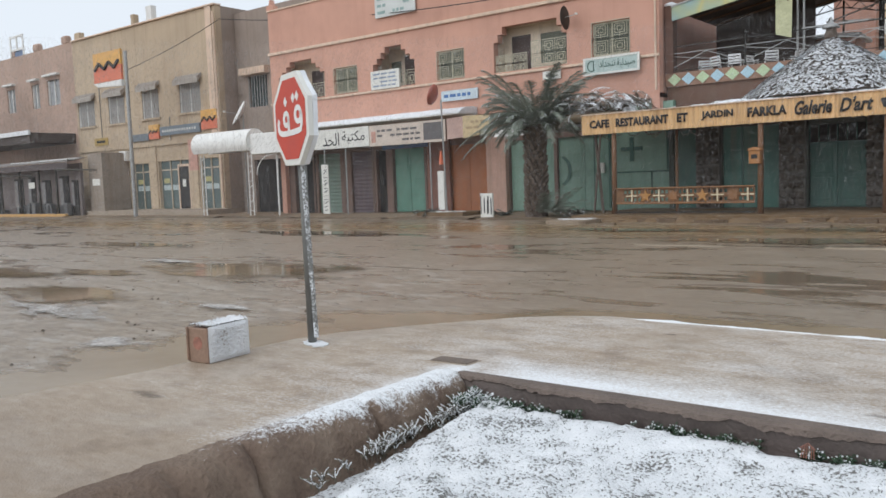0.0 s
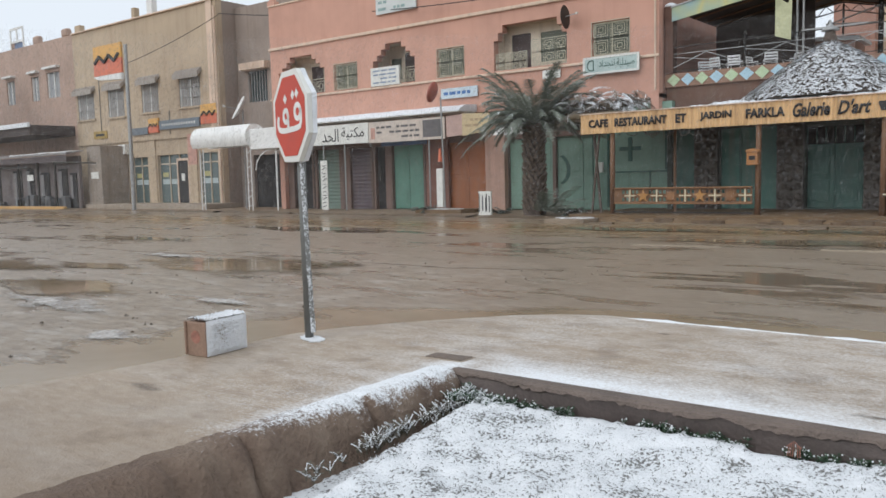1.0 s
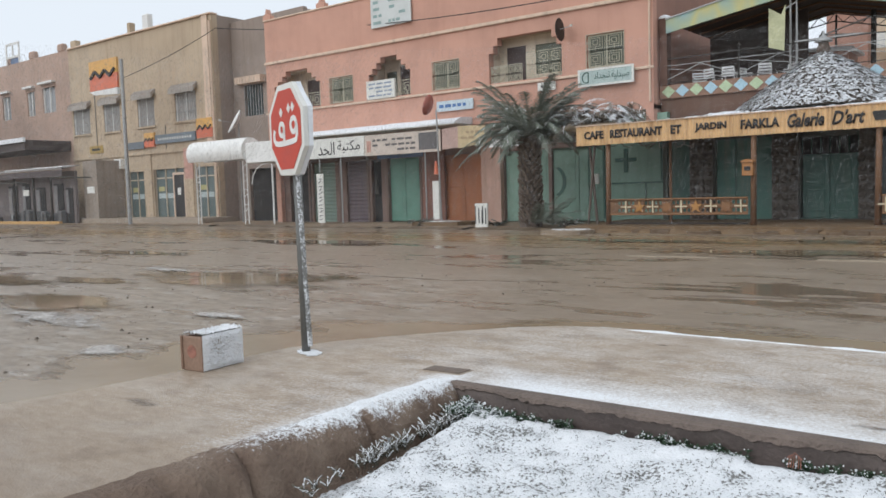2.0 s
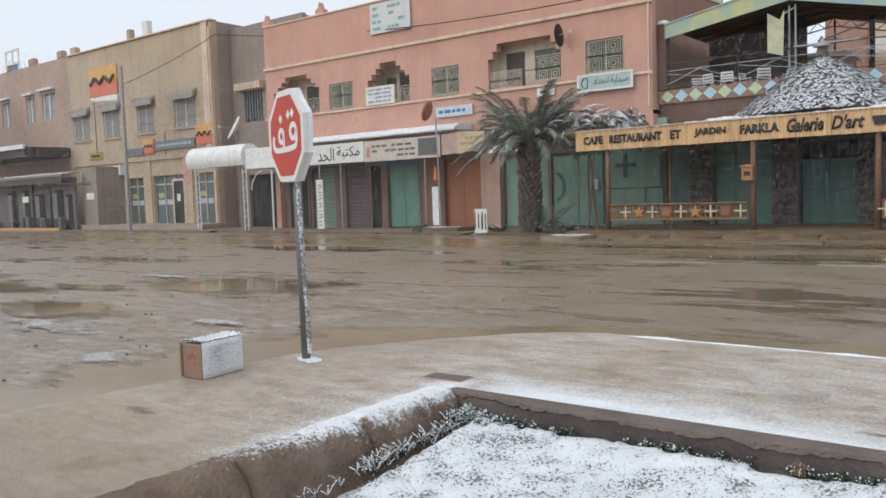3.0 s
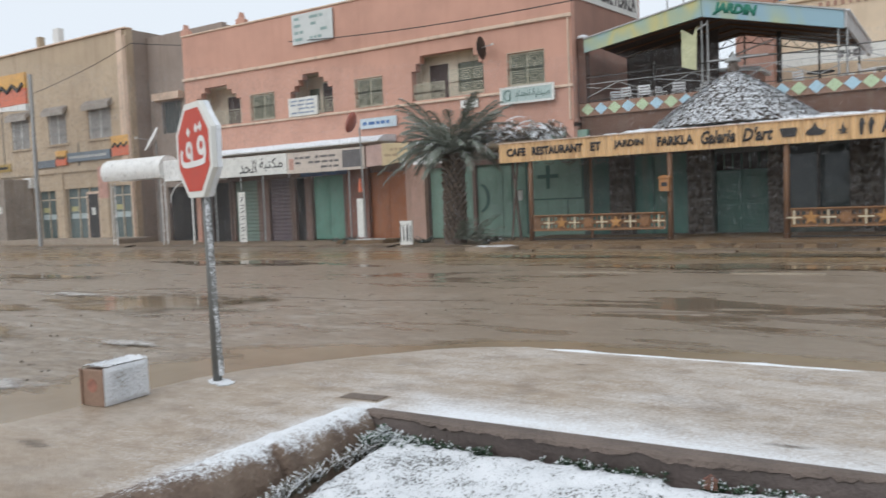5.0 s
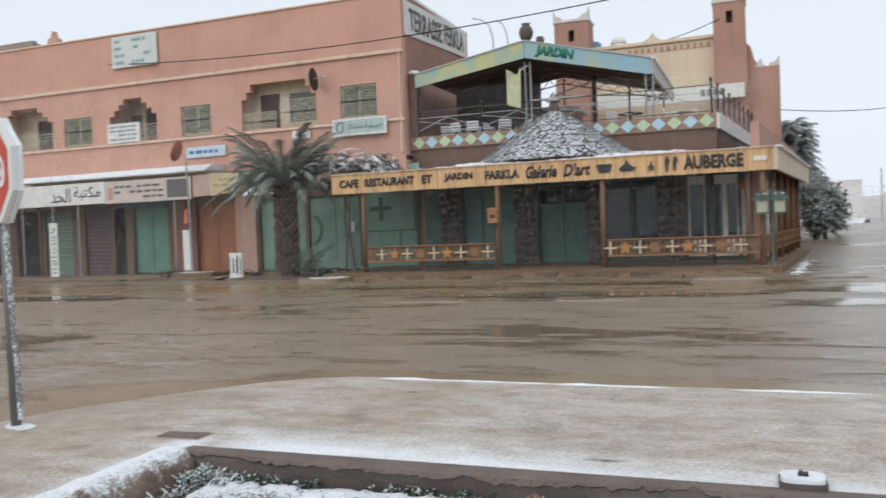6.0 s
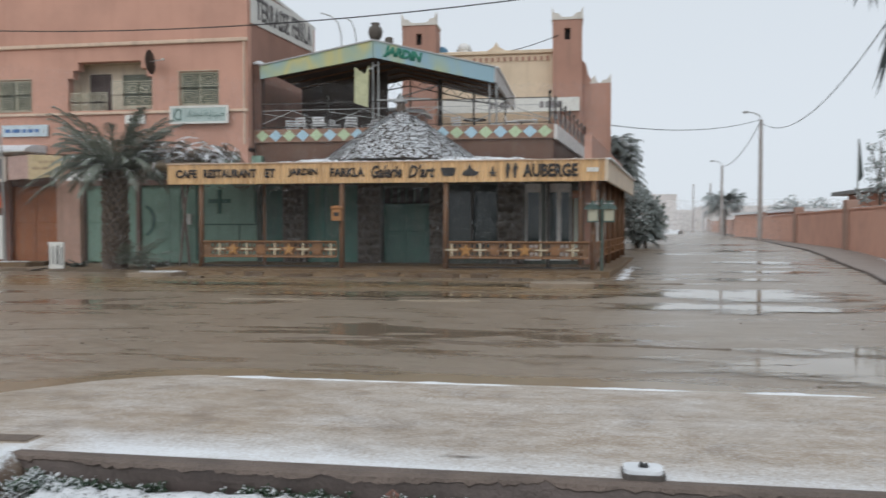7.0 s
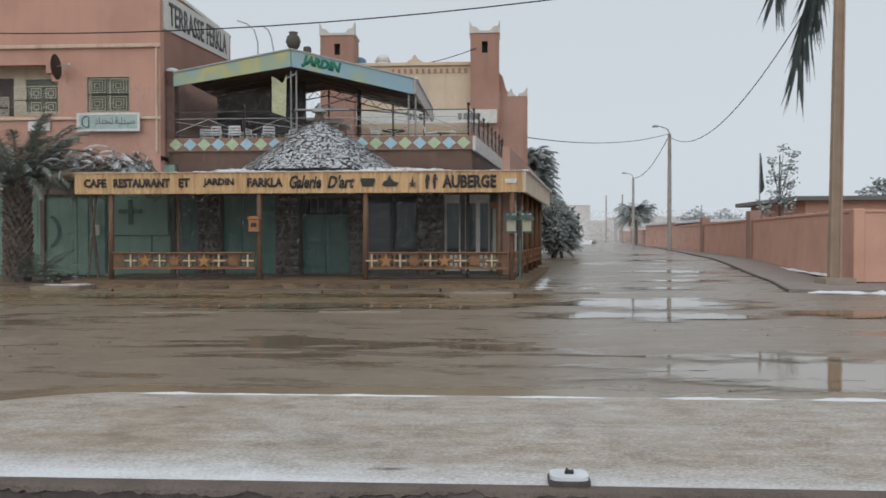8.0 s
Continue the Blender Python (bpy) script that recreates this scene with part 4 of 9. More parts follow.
balcony(-18.3, -14.85, 5.66, 7.5, 0.85, (-17.95, -17.0, 5.6, 7.2), (-16.55, -15.0, 5.95, 7.15))
grille(-18.25, -16.75, 5.62, 6.35, PY + 0.1, pink_house, 3, 4, 0.018, "balustrade")
grille(-16.55, -14.9, 5.75, 6.75, PY + 0.12, pink_house, 3, 3, 0.018, "grille")
balcony(-25.15, -22.6, 5.66, 7.52, 1.2, (-24.2, -23.3, 5.6, 7.2), (-25.05, -24.4, 6.0, 7.0))
grille(-23.6, -22.62, 5.62, 6.35, PY + 0.1, pink_house, 3, 2, 0.018, "balustrade")
balcony(-31.8, -28.4, 5.66, 7.6, 1.2, (-30.6, -29.7, 5.6, 7.2), (-29.4, -28.6, 6.0, 7.0))
grille(-31.75, -28.45, 5.62, 6.35, PY + 0.1, pink_house, 3, 5, 0.018, "balustrade")
for x0, x1, z0, z1 in windows:
    w = part("window", box(x0, x1, PY + 0.17, PY + 0.22, z0, z1), SHUTTER, pink_house, "closed grey-green shutters behind an iron grille")
    fr = bmesh.new()
    for a, b, c, d in ((x0, x1, z0, z0 + 0.06), (x0, x1, z1 - 0.06, z1), (x0, x0 + 0.06, z0 + 0.06, z1 - 0.06), (x1 - 0.06, x1, z0 + 0.06, z1 - 0.06), ((x0 + x1) / 2 - 0.03, (x0 + x1) / 2 + 0.03, z0 + 0.06, z1 - 0.06)):
        box(a, b, PY + 0.13, PY + 0.168, c, d, fr)
    part("frame", fr, GRILLE, w)
    for s in range(2):
        a, b = (x0 + 0.08, (x0 + x1) / 2 - 0.04) if s == 0 else ((x0 + x1) / 2 + 0.04, x1 - 0.08)
        sl = bmesh.new()
        n = 14
        for k in range(n):
            zz = z0 + 0.08 + (z1 - z0 - 0.16) * k / n
            box(a, b, PY + 0.145, PY + 0.168, zz, zz + 0.045, sl)
        part("louvres", sl, SHUTTER, w)
    grille(x0 - 0.02, x1 + 0.02, z0 - 0.02, z1 + 0.02, PY - 0.03, w, 4, 2, 0.015)

# ---- shop fronts under it ----
SY = 30.0
shops = thing("shop_row", (-21, SY, -0.2), label="row of closed shop fronts below the pink building", category="shop front")
doors_x = [(-31.6, -30.0), (-29.85, -28.2), (-27.45, -26.02), (-25.75, -25.1), (-24.64, -22.72), (-21.35, -19.1), (-18.05, -15.9), (-15.75, -13.35)]
part("wall", pierced(XL + 0.35, XR - 0.35, -0.3, 4.03, SY, SY + 0.3, [(a, b, -0.3, 2.85) for a, b in doors_x]), surface("red_brown_shop_wall", (0.2, 0.135, 0.11), 0.9, 0.9, 0.3, 30, 0.3, streak=0.5, dirt=(0.12, 0.08, 0.07)), shops)
part("pillar", box(-19.08, -18.1, SY - 0.25, SY - 0.004, -0.2, 4.03), PINKISH, shops, "pale pink plastered pillar")
part("pillar", box(-22.5, -21.2, SY - 0.12, SY - 0.004, -0.2, 4.03), surface("brown_red_pillar", (0.2, 0.1, 0.075), 0.9, 1, 0.25, 30, 0.3, streak=0.3), shops)


def ribbed_shutter(x0, x1, z0, z1, y, mat, parent, name="shutter", label="", rib=0.09):
    bm = bmesh.new()
    n = int((z1 - z0) / rib)
    rows = []
    for k in range(n + 1):
        z = z0 + (z1 - z0) * k / n
        rows.append([bm.verts.new((x, y + (0.02 if k % 2 else 0), z)) for x in (x0, x1)])
    for a, b in zip(rows, rows[1:]):
        bm.faces.new((a[0], a[1], b[1], b[0]))
    return part(name, bm, mat, parent, label)


def leaf_door(x0, x1, z0, z1, y, mat, parent, label="", leaves=2):
    d = part("door", box(x0, x1, y + 0.05, y + 0.1, z0, z1), mat, parent, label)
    w = (x1 - x0) / leaves
    for k in range(leaves):
        a, b = x0 + w * k + 0.02, x0 + w * (k + 1) - 0.02
        p = part("leaf", box(a, b, y + 0.02, y + 0.048, z0 + 0.03, z1 - 0.03, bevel=0.008), mat, d)
        part("panel", box(a + 0.14, b - 0.14, y + 0.004, y + 0.018, z0 + 0.25, z0 + (z1 - z0) * 0.45, bevel=0.006), mat, p)
        part("panel", box(a + 0.14, b - 0.14, y + 0.004, y + 0.018, z0 + (z1 - z0) * 0.52, z1 - 0.2, bevel=0.006), mat, p)
    return d


PLUM = surface("dark_plum_shutter", (0.12, 0.09, 0.1), 0.6, 1.5, 0.3, 40, 0.2, streak=0.3)
DARK_GREEN_SHOP = surface("dull_green_shutter", (0.16, 0.22, 0.18), 0.6, 1.5, 0.25, 40, 0.2, streak=0.3)
for (a, b), m, lab in zip(doors_x, (DARK, DARK_GREEN_SHOP, PLUM, DARK, GREEN_BRIGHT, ORANGE_DOOR, GREEN, GREEN),
                          ("near-black sheet for the shade in an open shop bay", "dull green rolling shutter", "dark plum rolling shutter", "near-black sheet for the shade in a narrow doorway", "mint-green metal double door", "orange-brown metal door", "pale green double door", "pale green double door")):
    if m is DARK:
        # no room behind: a near-black sheet paints the shade of the bay
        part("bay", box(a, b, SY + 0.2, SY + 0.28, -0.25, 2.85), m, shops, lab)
    elif m in (ORANGE_DOOR, GREEN, GREEN_BRIGHT):
        leaf_door(a, b, -0.12, 2.85, SY + 0.1, m, shops, lab)
    else:
        ribbed_shutter(a, b, -0.15, 2.85, SY + 0.12, m, shops, label=lab)
strip = part("blue_strip", box(-25.2, -22.4, SY - 0.14, SY - 0.008, 2.86, 3.3), surface("faded_blue_board", (0.09, 0.16, 0.3), 0.6, 2, 0.35, 40, 0.1, streak=0.4), shops, "faded blue board over the mint door")
part("writing_bar", box(-24.6, -23.9, SY - 0.148, SY - 0.142, 3.02, 3.12), BOARD, strip)
part("writing_bar", box(-23.7, -23.0, SY - 0.148, SY - 0.142, 3.02, 3.12), BOARD, strip)
for x in (-30.1, -27.9, -25.95, -24.7, -22.65):
    part("jamb", box(x - 0.06, x + 0.06, SY - 0.05, SY - 0.004, -0.15, 2.9), surface("dusty_brown_jamb", (0.17, 0.12, 0.1), 0.9, 2, 0.3), shops)
part("shutter_box", box(-30.0, -25.9, SY - 0.2, SY - 0.055, 2.86, 3.4, bevel=0.02), surface("brown_shutter_box", (0.15, 0.105, 0.09), 0.85, 1.5, 0.3, 30, 0.2, streak=0.4), shops, "brown casing over the shutters")
part("hasp", box(-25.5, -25.32, SY - 0.06, SY - 0.01, 1.2, 1.9), IRON, shops, "dark object hung in the doorway")
moon = bmesh.new()
inner, outer = [], []
for k in range(25):
    a = radians(-75 + 150 * k / 24)
    outer.append((-15.95 + 0.52 * math.cos(a), 1.5 + 0.62 * math.sin(a)))
    inner.append((-16.02 + 0.42 * math.cos(a), 1.5 + 0.54 * math.sin(a)))
for k in range(24):
    q = [outer[k], outer[k + 1], inner[k + 1], inner[k]]
    moon.faces.new([moon.verts.new((x + 0.3, SY + 0.09, z)) for x, z in q])
part("crescent", moon, GREEN_DARK, shops, "dark painted crescent")
# posts that carry the awnings
for x in (-29.3, -26.1, -21.0):
    part("post", bar((x, 28.3, -0.15), (x, 28.3, 3.0), 0.035, sides=8), METAL, shops)
# green plastered wall between the shops and the cafe
single("wall_green", box(-13.3, -10.7, 29.7, 29.95, -0.2, 3.9), GREEN, "pale green painted wall beside the cafe", "wall", kind="structure")

# ---- tan bank building and its neighbours ----
TY = 30.85
bank = thing("bank_building", (-47, TY, -0.2), label="ochre plastered bank building with shuttered windows over a glazed ground floor", category="building")
SHUT_PALE = surface("pale_grey_slatted_shutter", (0.4, 0.37, 0.34), 0.7, 4, 0.2, 40, 0.2, stretch=(5, 1, 1))
AWN = 0.34
TIN_AWNING = surface("weathered_tin_awning", (0.36, 0.32, 0.28), 0.7, 3, 0.3, 30, 0.3, streak=0.3)
bank_win = [(-42.75, -40.6, 6.0, 7.75), (-46.9, -45.0, 5.95, 7.75), (-51.0, -49.0, 5.9, 7.75), (-55.0, -52.8, 5.95, 7.7)]
bank_open = [(-48.5, -46.6, 0.12, 3.1), (-45.5, -42.2, 0.12, 3.15), (-41.1, -39.2, 0.12, 3.15)]
part("front_wall", pierced(-55.25, -38.75, -0.2, 11.95, TY, TY + 0.4, bank_win + bank_open), TAN, bank)
part("side_wall", box(-39.15, -38.75, TY + 0.4, 45, -0.2, 11.95), TAN_SHADED, bank)
part("roof", box(-55.2, -39.2, TY + 0.4, 45, 11.0, 11.2), CONCRETE, bank)
part("band", box(-55.2, -38.7, TY - 0.12, TY - 0.003, 4.15, 4.4), TAN, bank)
for x0, x1, z0, z1 in bank_win:
    w = part("window", box(x0, x1, TY + 0.1, TY + 0.16, z0, z1), SHUT_PALE, bank, "barred window under a small awning")
    bars = bmesh.new()
    n = 9
    for k in range(n + 1):
        x = x0 + (x1 - x0) * k / n
        bar((x, TY + 0.06, z0), (x, TY + 0.06, z1), 0.022, bars)
    for k in range(4):
        z = z0 + (z1 - z0) * k / 3
        bar((x0, TY + 0.06, z), (x1, TY + 0.06, z), 0.022, bars)
    part("bars", bars, METAL, w)
    aw = bmesh.new()
    vs = [aw.verts.new(p) for p in ((x0 - 0.2, TY - 0.003, z1 + 0.5), (x1 + 0.2, TY - 0.003, z1 + 0.5), (x1 + 0.2, TY - AWN, z1 + 0.2), (x0 - 0.2, TY - AWN, z1 + 0.2),
                                    (x0 - 0.2, TY - 0.003, z1 + 0.3), (x1 + 0.2, TY - 0.003, z1 + 0.3), (x1 + 0.2, TY - AWN, z1 - 0.08), (x0 - 0.2, TY - AWN, z1 - 0.08))]
    for q in ((0, 1, 2, 3), (7, 6, 5, 4), (3, 2, 6, 7), (0, 3, 7, 4), (1, 5, 6, 2), (0, 4, 5, 1)):
        aw.faces.new([vs[i] for i in q])
    hood = part("awning", aw, TIN_AWNING, w)
    for k in range(9):
        x = x0 - 0.16 + (x1 - x0 + 0.32) * k / 8
        part("slat", bar((x, TY - 0.01, z1 + 0.515), (x, TY - AWN, z1 + 0.215), 0.028), TIN_AWNING, hood)
    part("sill", box(x0 - 0.12, x1 + 0.12, TY - 0.1, TY - 0.003, z0 - 0.12, z0), TAN, w)
    for a, b, c, d in ((x0, x0 + 0.09, z0, z1), (x1 - 0.09, x1, z0, z1), ((x0 + x1) / 2 - 0.04, (x0 + x1) / 2 + 0.04, z0, z1)):
        part("frame", box(a, b, TY + 0.075, TY + 0.098, c, d), WHITE, w)
for x0, x1, z0, z1 in bank_open:
    g = part("glazing", box(x0, x1, TY + 0.2, TY + 0.24, z0, z1), GLASS_GREEN, bank, "green-tinted shop glazing")
    fr = bmesh.new()
    k = 3 if x1 - x0 > 3 else 2
    for i in range(k + 1):
        x = x0 + (x1 - x0) * i / k
        box(x - 0.04, x + 0.04, TY + 0.14, TY + 0.196, z0, z1, fr)
    box(x0, x1, TY + 0.14, TY + 0.192, z1 - 0.6, z1 - 0.52, fr)
    part("frame", fr, surface("pale_ochre_frame", (0.5, 0.42, 0.32), 0.7, 3, 0.15), g)
    part("notice", box(x0 + 0.25, x0 + 0.85, TY + 0.19, TY + 0.199, 1.75, 2.05), surface("faded_yellow_notice", (0.4, 0.37, 0.17), 0.6, 6, 0.2), g, "faded yellow notice behind the glass")
    part("notice", box(x0 + 0.2, x1 - 0.35, TY + 0.19, TY + 0.199, 1.3, 1.62), surface("pale_glass_film", (0.4, 0.46, 0.46), 0.4, 4, 0.2), g, "pale band of film on the glass")
part("cash_machine", box(-39.05, -38.85, TY - 0.05, TY - 0.003, 1.0, 2.2), WHITE, bank)
part("cash_machine_screen", box(-39.02, -38.88, TY - 0.06, TY - 0.052, 1.55, 1.85), BLACK, bank)
entrance = part("door_dark", box(-43.4, -42.35, TY + 0.1, TY + 0.138, 0.14, 2.75), BLACK, bank, "dark entrance door leaf")
part("door_notice", box(-43.1, -42.75, TY + 0.09, TY + 0.098, 1.5, 1.95), BOARD, entrance, "white notice on the door")
for a, b, c, d in ((-43.52, -43.4, 0.12, 2.9), (-42.35, -42.23, 0.12, 2.9), (-43.4, -42.35, 2.752, 2.9)):
    part("door_frame", box(a, b, TY + 0.06, TY + 0.135, c, d), TRIM, entrance)
for x0, x1 in ((-46.6, -45.5), (-42.2, -41.1)):
    part("pilaster", box(x0 + 0.12, x1 - 0.12, TY - 0.07, TY - 0.003, -0.1, 4.14, bevel=0.02), TAN, bank)
part("corner_pilaster", box(-39.6, -39.05, TY - 0.1, TY - 0.062, 4.42, 11.95), TRIM, bank, "pale corner strip")
for x, z in ((-48.3, 5.9), (-52.0, 9.8), (-43.9, 5.9)):
    part("conduit", bar((x, TY - 0.03, 4.45), (x, TY - 0.03, z), 0.025, sides=6), DULL_METAL, bank)


def zigzag(x0, x1, z0, z1, y, t, parent, mat=BLACK):
    bm = bmesh.new()
    pts = []
    for k in range(6):
        pts.append((x0 + (x1 - x0) * k / 5, z0 if k % 2 == 0 else z1))
    for (a, b), (c, d) in zip(pts, pts[1:]):
        bar((a, y, b), (c, y, d), t, bm)
    return part("zigzag", bm, mat, parent)


def bank_panel(name, x0, x1, z0, z1, y, parent):
    p = part(name, box(x0, x1, y, y + 0.12, z0, (z0 + z1) / 2 - 0.001), ORANGE, parent)
    part("upper_half", box(x0, x1, y, y + 0.12, (z0 + z1) / 2 + 0.001, z1), AMBER, p)
    zigzag(x0 + 0.06 * (x1 - x0), x1 - 0.06 * (x1 - x0), z0 + 0.42 * (z1 - z0), z0 + 0.64 * (z1 - z0), y - 0.02, 0.035 * (x1 - x0), p)
    return p


bank_panel("sign_panel", -40.5, -38.95, 4.85, 6.0, TY - 0.16, bank)
bank_panel("sign_panel", -46.1, -45.0, 4.6, 5.5, TY - 0.16, bank)
part("fascia", box(-44.9, -40.7, TY - 0.14, TY - 0.004, 4.75, 5.3), surface("blue_grey_fascia", (0.16, 0.19, 0.22), 0.5), bank, "blue-grey fascia with small unreadable lettering")
part("fascia", box(-48.5, -46.2, TY - 0.14, TY - 0.004, 4.55, 5.0), surface("blue_grey_fascia_dim", (0.14, 0.16, 0.18), 0.5), bank)
for k in range(14):
    x = -44.6 + k * 0.26
    part("letter_bar", box(x, x + 0.13, TY - 0.15, TY - 0.142, 4.95, 5.1), BOARD, bank)
part("small_plaque", box(-53.0, -51.3, TY - 0.06, TY - 0.004, 4.55, 5.05), surface("ochre_plaque", (0.4, 0.27, 0.08), 0.6), bank, "small ochre plaque with a dark line")
part("plaque_line", box(-52.7, -51.6, TY - 0.07, TY - 0.062, 4.72, 4.88), BLACK, bank)
part("downpipe", bar((-38.9, TY - 0.06, 0), (-38.9, TY - 0.06, 11.6), 0.08, sides=8), TRIM, bank)
part("eave", box(-55.2, -38.7, TY - 0.14, TY + 0.42, 11.952, 12.05, bevel=0.02), TRIM, bank, "thin pale coping")
part("air_conditioner", box(-49.5, -48.7, TY - 0.35, TY - 0.004, 3.35, 4.0, bevel=0.02), WHITE, bank)
for x, h, w in ((-54.6, 0.55, 0.7), (-47.5, 0.75, 0.35), (-45.6, 1.0, 0.6)):
    part("chimney", box(x - w / 2, x + w / 2, TY + 0.05, TY + 0.45, 12.052, 12.0 + h, bevel=0.03), WHITE if w < 0.65 and h > 0.9 else TAN, bank)

recess_house = thing("recessed_house", (-35.5, 32.2, -0.2), label="tan plastered recessed house, shade in its colour, between the bank and the pink building", category="building")
part("front_wall", pierced(-38.74, XL - 0.01, -0.2, 11.6, 32.2, 32.5, [(-37.75, -36.05, 6.0, 7.8), (-37.6, -34.6, -0.2, 2.9)]), TAN_SHADED, recess_house)
w = part("window", box(-37.75, -36.05, 32.4, 32.45, 6.0, 7.8), GLASS, recess_house, "barred window with a scalloped tin awning")
bm = bmesh.new()
for k in range(8):
    bar((-37.75 + 1.7 * k / 7, 32.25, 6.0), (-37.75 + 1.7 * k / 7, 32.25, 7.8), 0.025, bm)
part("bars", bm, METAL, w)
bm = bmesh.new()
for k in range(9):
    box(-38.05 + 0.26 * k, -37.83 + 0.26 * k, 31.75, 32.19, 7.85, 8.25, bm)
part("awning", bm, TRIM, w)
# near-black sheet in place of the bay's unlit inside
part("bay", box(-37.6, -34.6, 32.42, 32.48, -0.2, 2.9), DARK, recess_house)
part("roof", box(-38.74, XL - 0.01, 32.5, 45, 11.3, 11.5), CONCRETE, recess_house)

rose_house = thing("rose_building", (-65, TY, -0.2), label="dusty-rose plastered building with white-framed windows further along the street", category="building")
rw = [(-61.7, -60.5, 7.8, 9.6), (-59.3, -57.4, 7.85, 9.7), (-65.8, -64.4, 7.8, 9.6)]
part("front_wall", pierced(-92, -55.27, -0.2, 12.0, TY, TY + 0.4, rw + [(-63.5, -61.5, -0.2, 2.8), (-60.5, -58.5, -0.2, 2.8), (-58, -56.2, -0.2, 2.8), (-67, -64.5, -0.2, 2.8)]), ROSE, rose_house)
part("roof", box(-92, -55.27, TY + 0.4, 45, 11.0, 11.2), CONCRETE, rose_house)
# one near-black sheet paints the shade behind all the shop openings
part("shop_bays", box(-68, -55.6, TY + 0.3, TY + 0.36, -0.2, 2.9), DARK, rose_house)
for x0, x1, z0, z1 in rw:
    w = part("window", box(x0, x1, TY + 0.2, TY + 0.25, z0, z1), surface("pale_curtained_glass", (0.33, 0.34, 0.35), 0.3, 3, 0.3, stretch=(5, 1, 0.4)), rose_house)
    fr = bmesh.new()
    for a, b, c, d in ((x0 - 0.1, x1 + 0.1, z1, z1 + 0.12), (x0, x0 + 0.12, z0, z1), (x1 - 0.12, x1, z0, z1), ((x0 + x1) / 2 - 0.06, (x0 + x1) / 2 + 0.06, z0, z1), (x0 - 0.1, x1 + 0.1, z0 - 0.12, z0)):
        box(a, b, TY + 0.1, TY + 0.196, c, d, fr)
    part("frame", fr, WHITE, w)
    part("sunshade", box(x0 - 0.15, x1 + 0.15, TY - 0.3, TY - 0.004, z1 + 0.25, z1 + 0.4), WHITE, w)
for x in (-56.5, -60.8, -64.5):
    part("finial", box(x - 0.4, x + 0.4, TY + 0.05, TY + 0.5, 12.0, 12.6, bevel=0.1), ROSE, rose_house)
roof_board = thing("roof_board", (-63.4, TY + 0.2, 12.0), label="white-framed blue board on the parapet of the rose building", category="board")
part("panel", box(-64.6, -62.7, TY + 0.1, TY + 0.16, 11.2, 12.5), surface("faded_blue_panel", (0.14, 0.2, 0.32), 0.6, 2, 0.3), roof_board)
part("frame", pierced(-64.75, -62.55, 11.05, 13.6, TY + 0.02, TY + 0.098, [(-64.6, -62.7, 11.2, 12.45), (-64.6, -63.7, 12.6, 13.45), (-63.55, -62.7, 12.6, 13.45)]), WHITE, roof_board)
single("far_house", box(-110, -66, 46, 60, -0.2, 14.5), FAR, "house behind the rose building, paled for haze", "building")

arcade = thing("market_arcade", (-60, 28.2, -0.2), label="dark market arcade with a snow-edged roof before the rose building", category="arcade")
part("roof", box(-90, -55.6, 27.6, TY - 0.01, 4.9, 5.6), surface("dark_awning_cloth", (0.07, 0.055, 0.05), 0.9), arcade)
part("roof_edge", box(-90, -55.5, 27.45, 27.598, 5.45, 5.75), SNOW, arcade, "snow lying on the roof edge")
tin_roof = bmesh.new()
prev = None
for k in range(91):
    x = -64 + 13.6 * k / 90
    sag = 0.1 * noise.noise((x * 0.35, 2, 0)) + 0.03 * noise.noise((x * 1.7, 2, 0))
    row = [tin_roof.verts.new((x, y, z + sag + (0.03 if k % 2 else 0))) for y, z in ((27.38, 3.38), (27.38, 3.44), (28.6, 3.68), (28.6, 3.62))]
    if prev:
        for j in range(4):
            tin_roof.faces.new((prev[j], row[j], row[(j + 1) % 4], prev[(j + 1) % 4]))
    prev = row
bmesh.ops.recalc_face_normals(tin_roof, faces=tin_roof.faces)
part("lower_roof", tin_roof, surface("grey_tin_roof", (0.34, 0.31, 0.29), 0.7, 1.5, 0.4, 20, 0.3, streak=0.3), arcade, "sagging corrugated tin roof")
part("snow_edge", box(-58.5, -50.4, 27.4, 27.9, 3.5, 3.585, bevel=0.02), SNOW_THIN, arcade, "thin snow on the tin roof edge")
part("valance", box(-64, -50.4, 27.38, 27.41, 2.95, 3.34), surface("brown_valance", (0.1, 0.08, 0.078), 0.9, 2, 0.4), arcade)
for x in (-63.5, -60.6, -57.6, -54.8, -52.4):
    part("post", bar((x, 27.6, -0.2), (x, 27.6, 3.35), 0.08, sides=6), IRON, arcade)
# brown wall with its base colour raised to include haze
part("wall", box(-64, -50.6, 28.3, 28.5, -0.2, 3.3), surface("hazed_stall_wall", (0.16, 0.135, 0.13), 0.9, 0.8, 0.4, 20, 0.3, streak=0.4), arcade)
part("end_wall", box(-50.6, -48.9, 28.9, 30.8, -0.2, 3.9), surface("grey_brown_end_wall", (0.31, 0.26, 0.215), 0.9, 0.8, 0.35, 20, 0.3, streak=0.5), arcade)
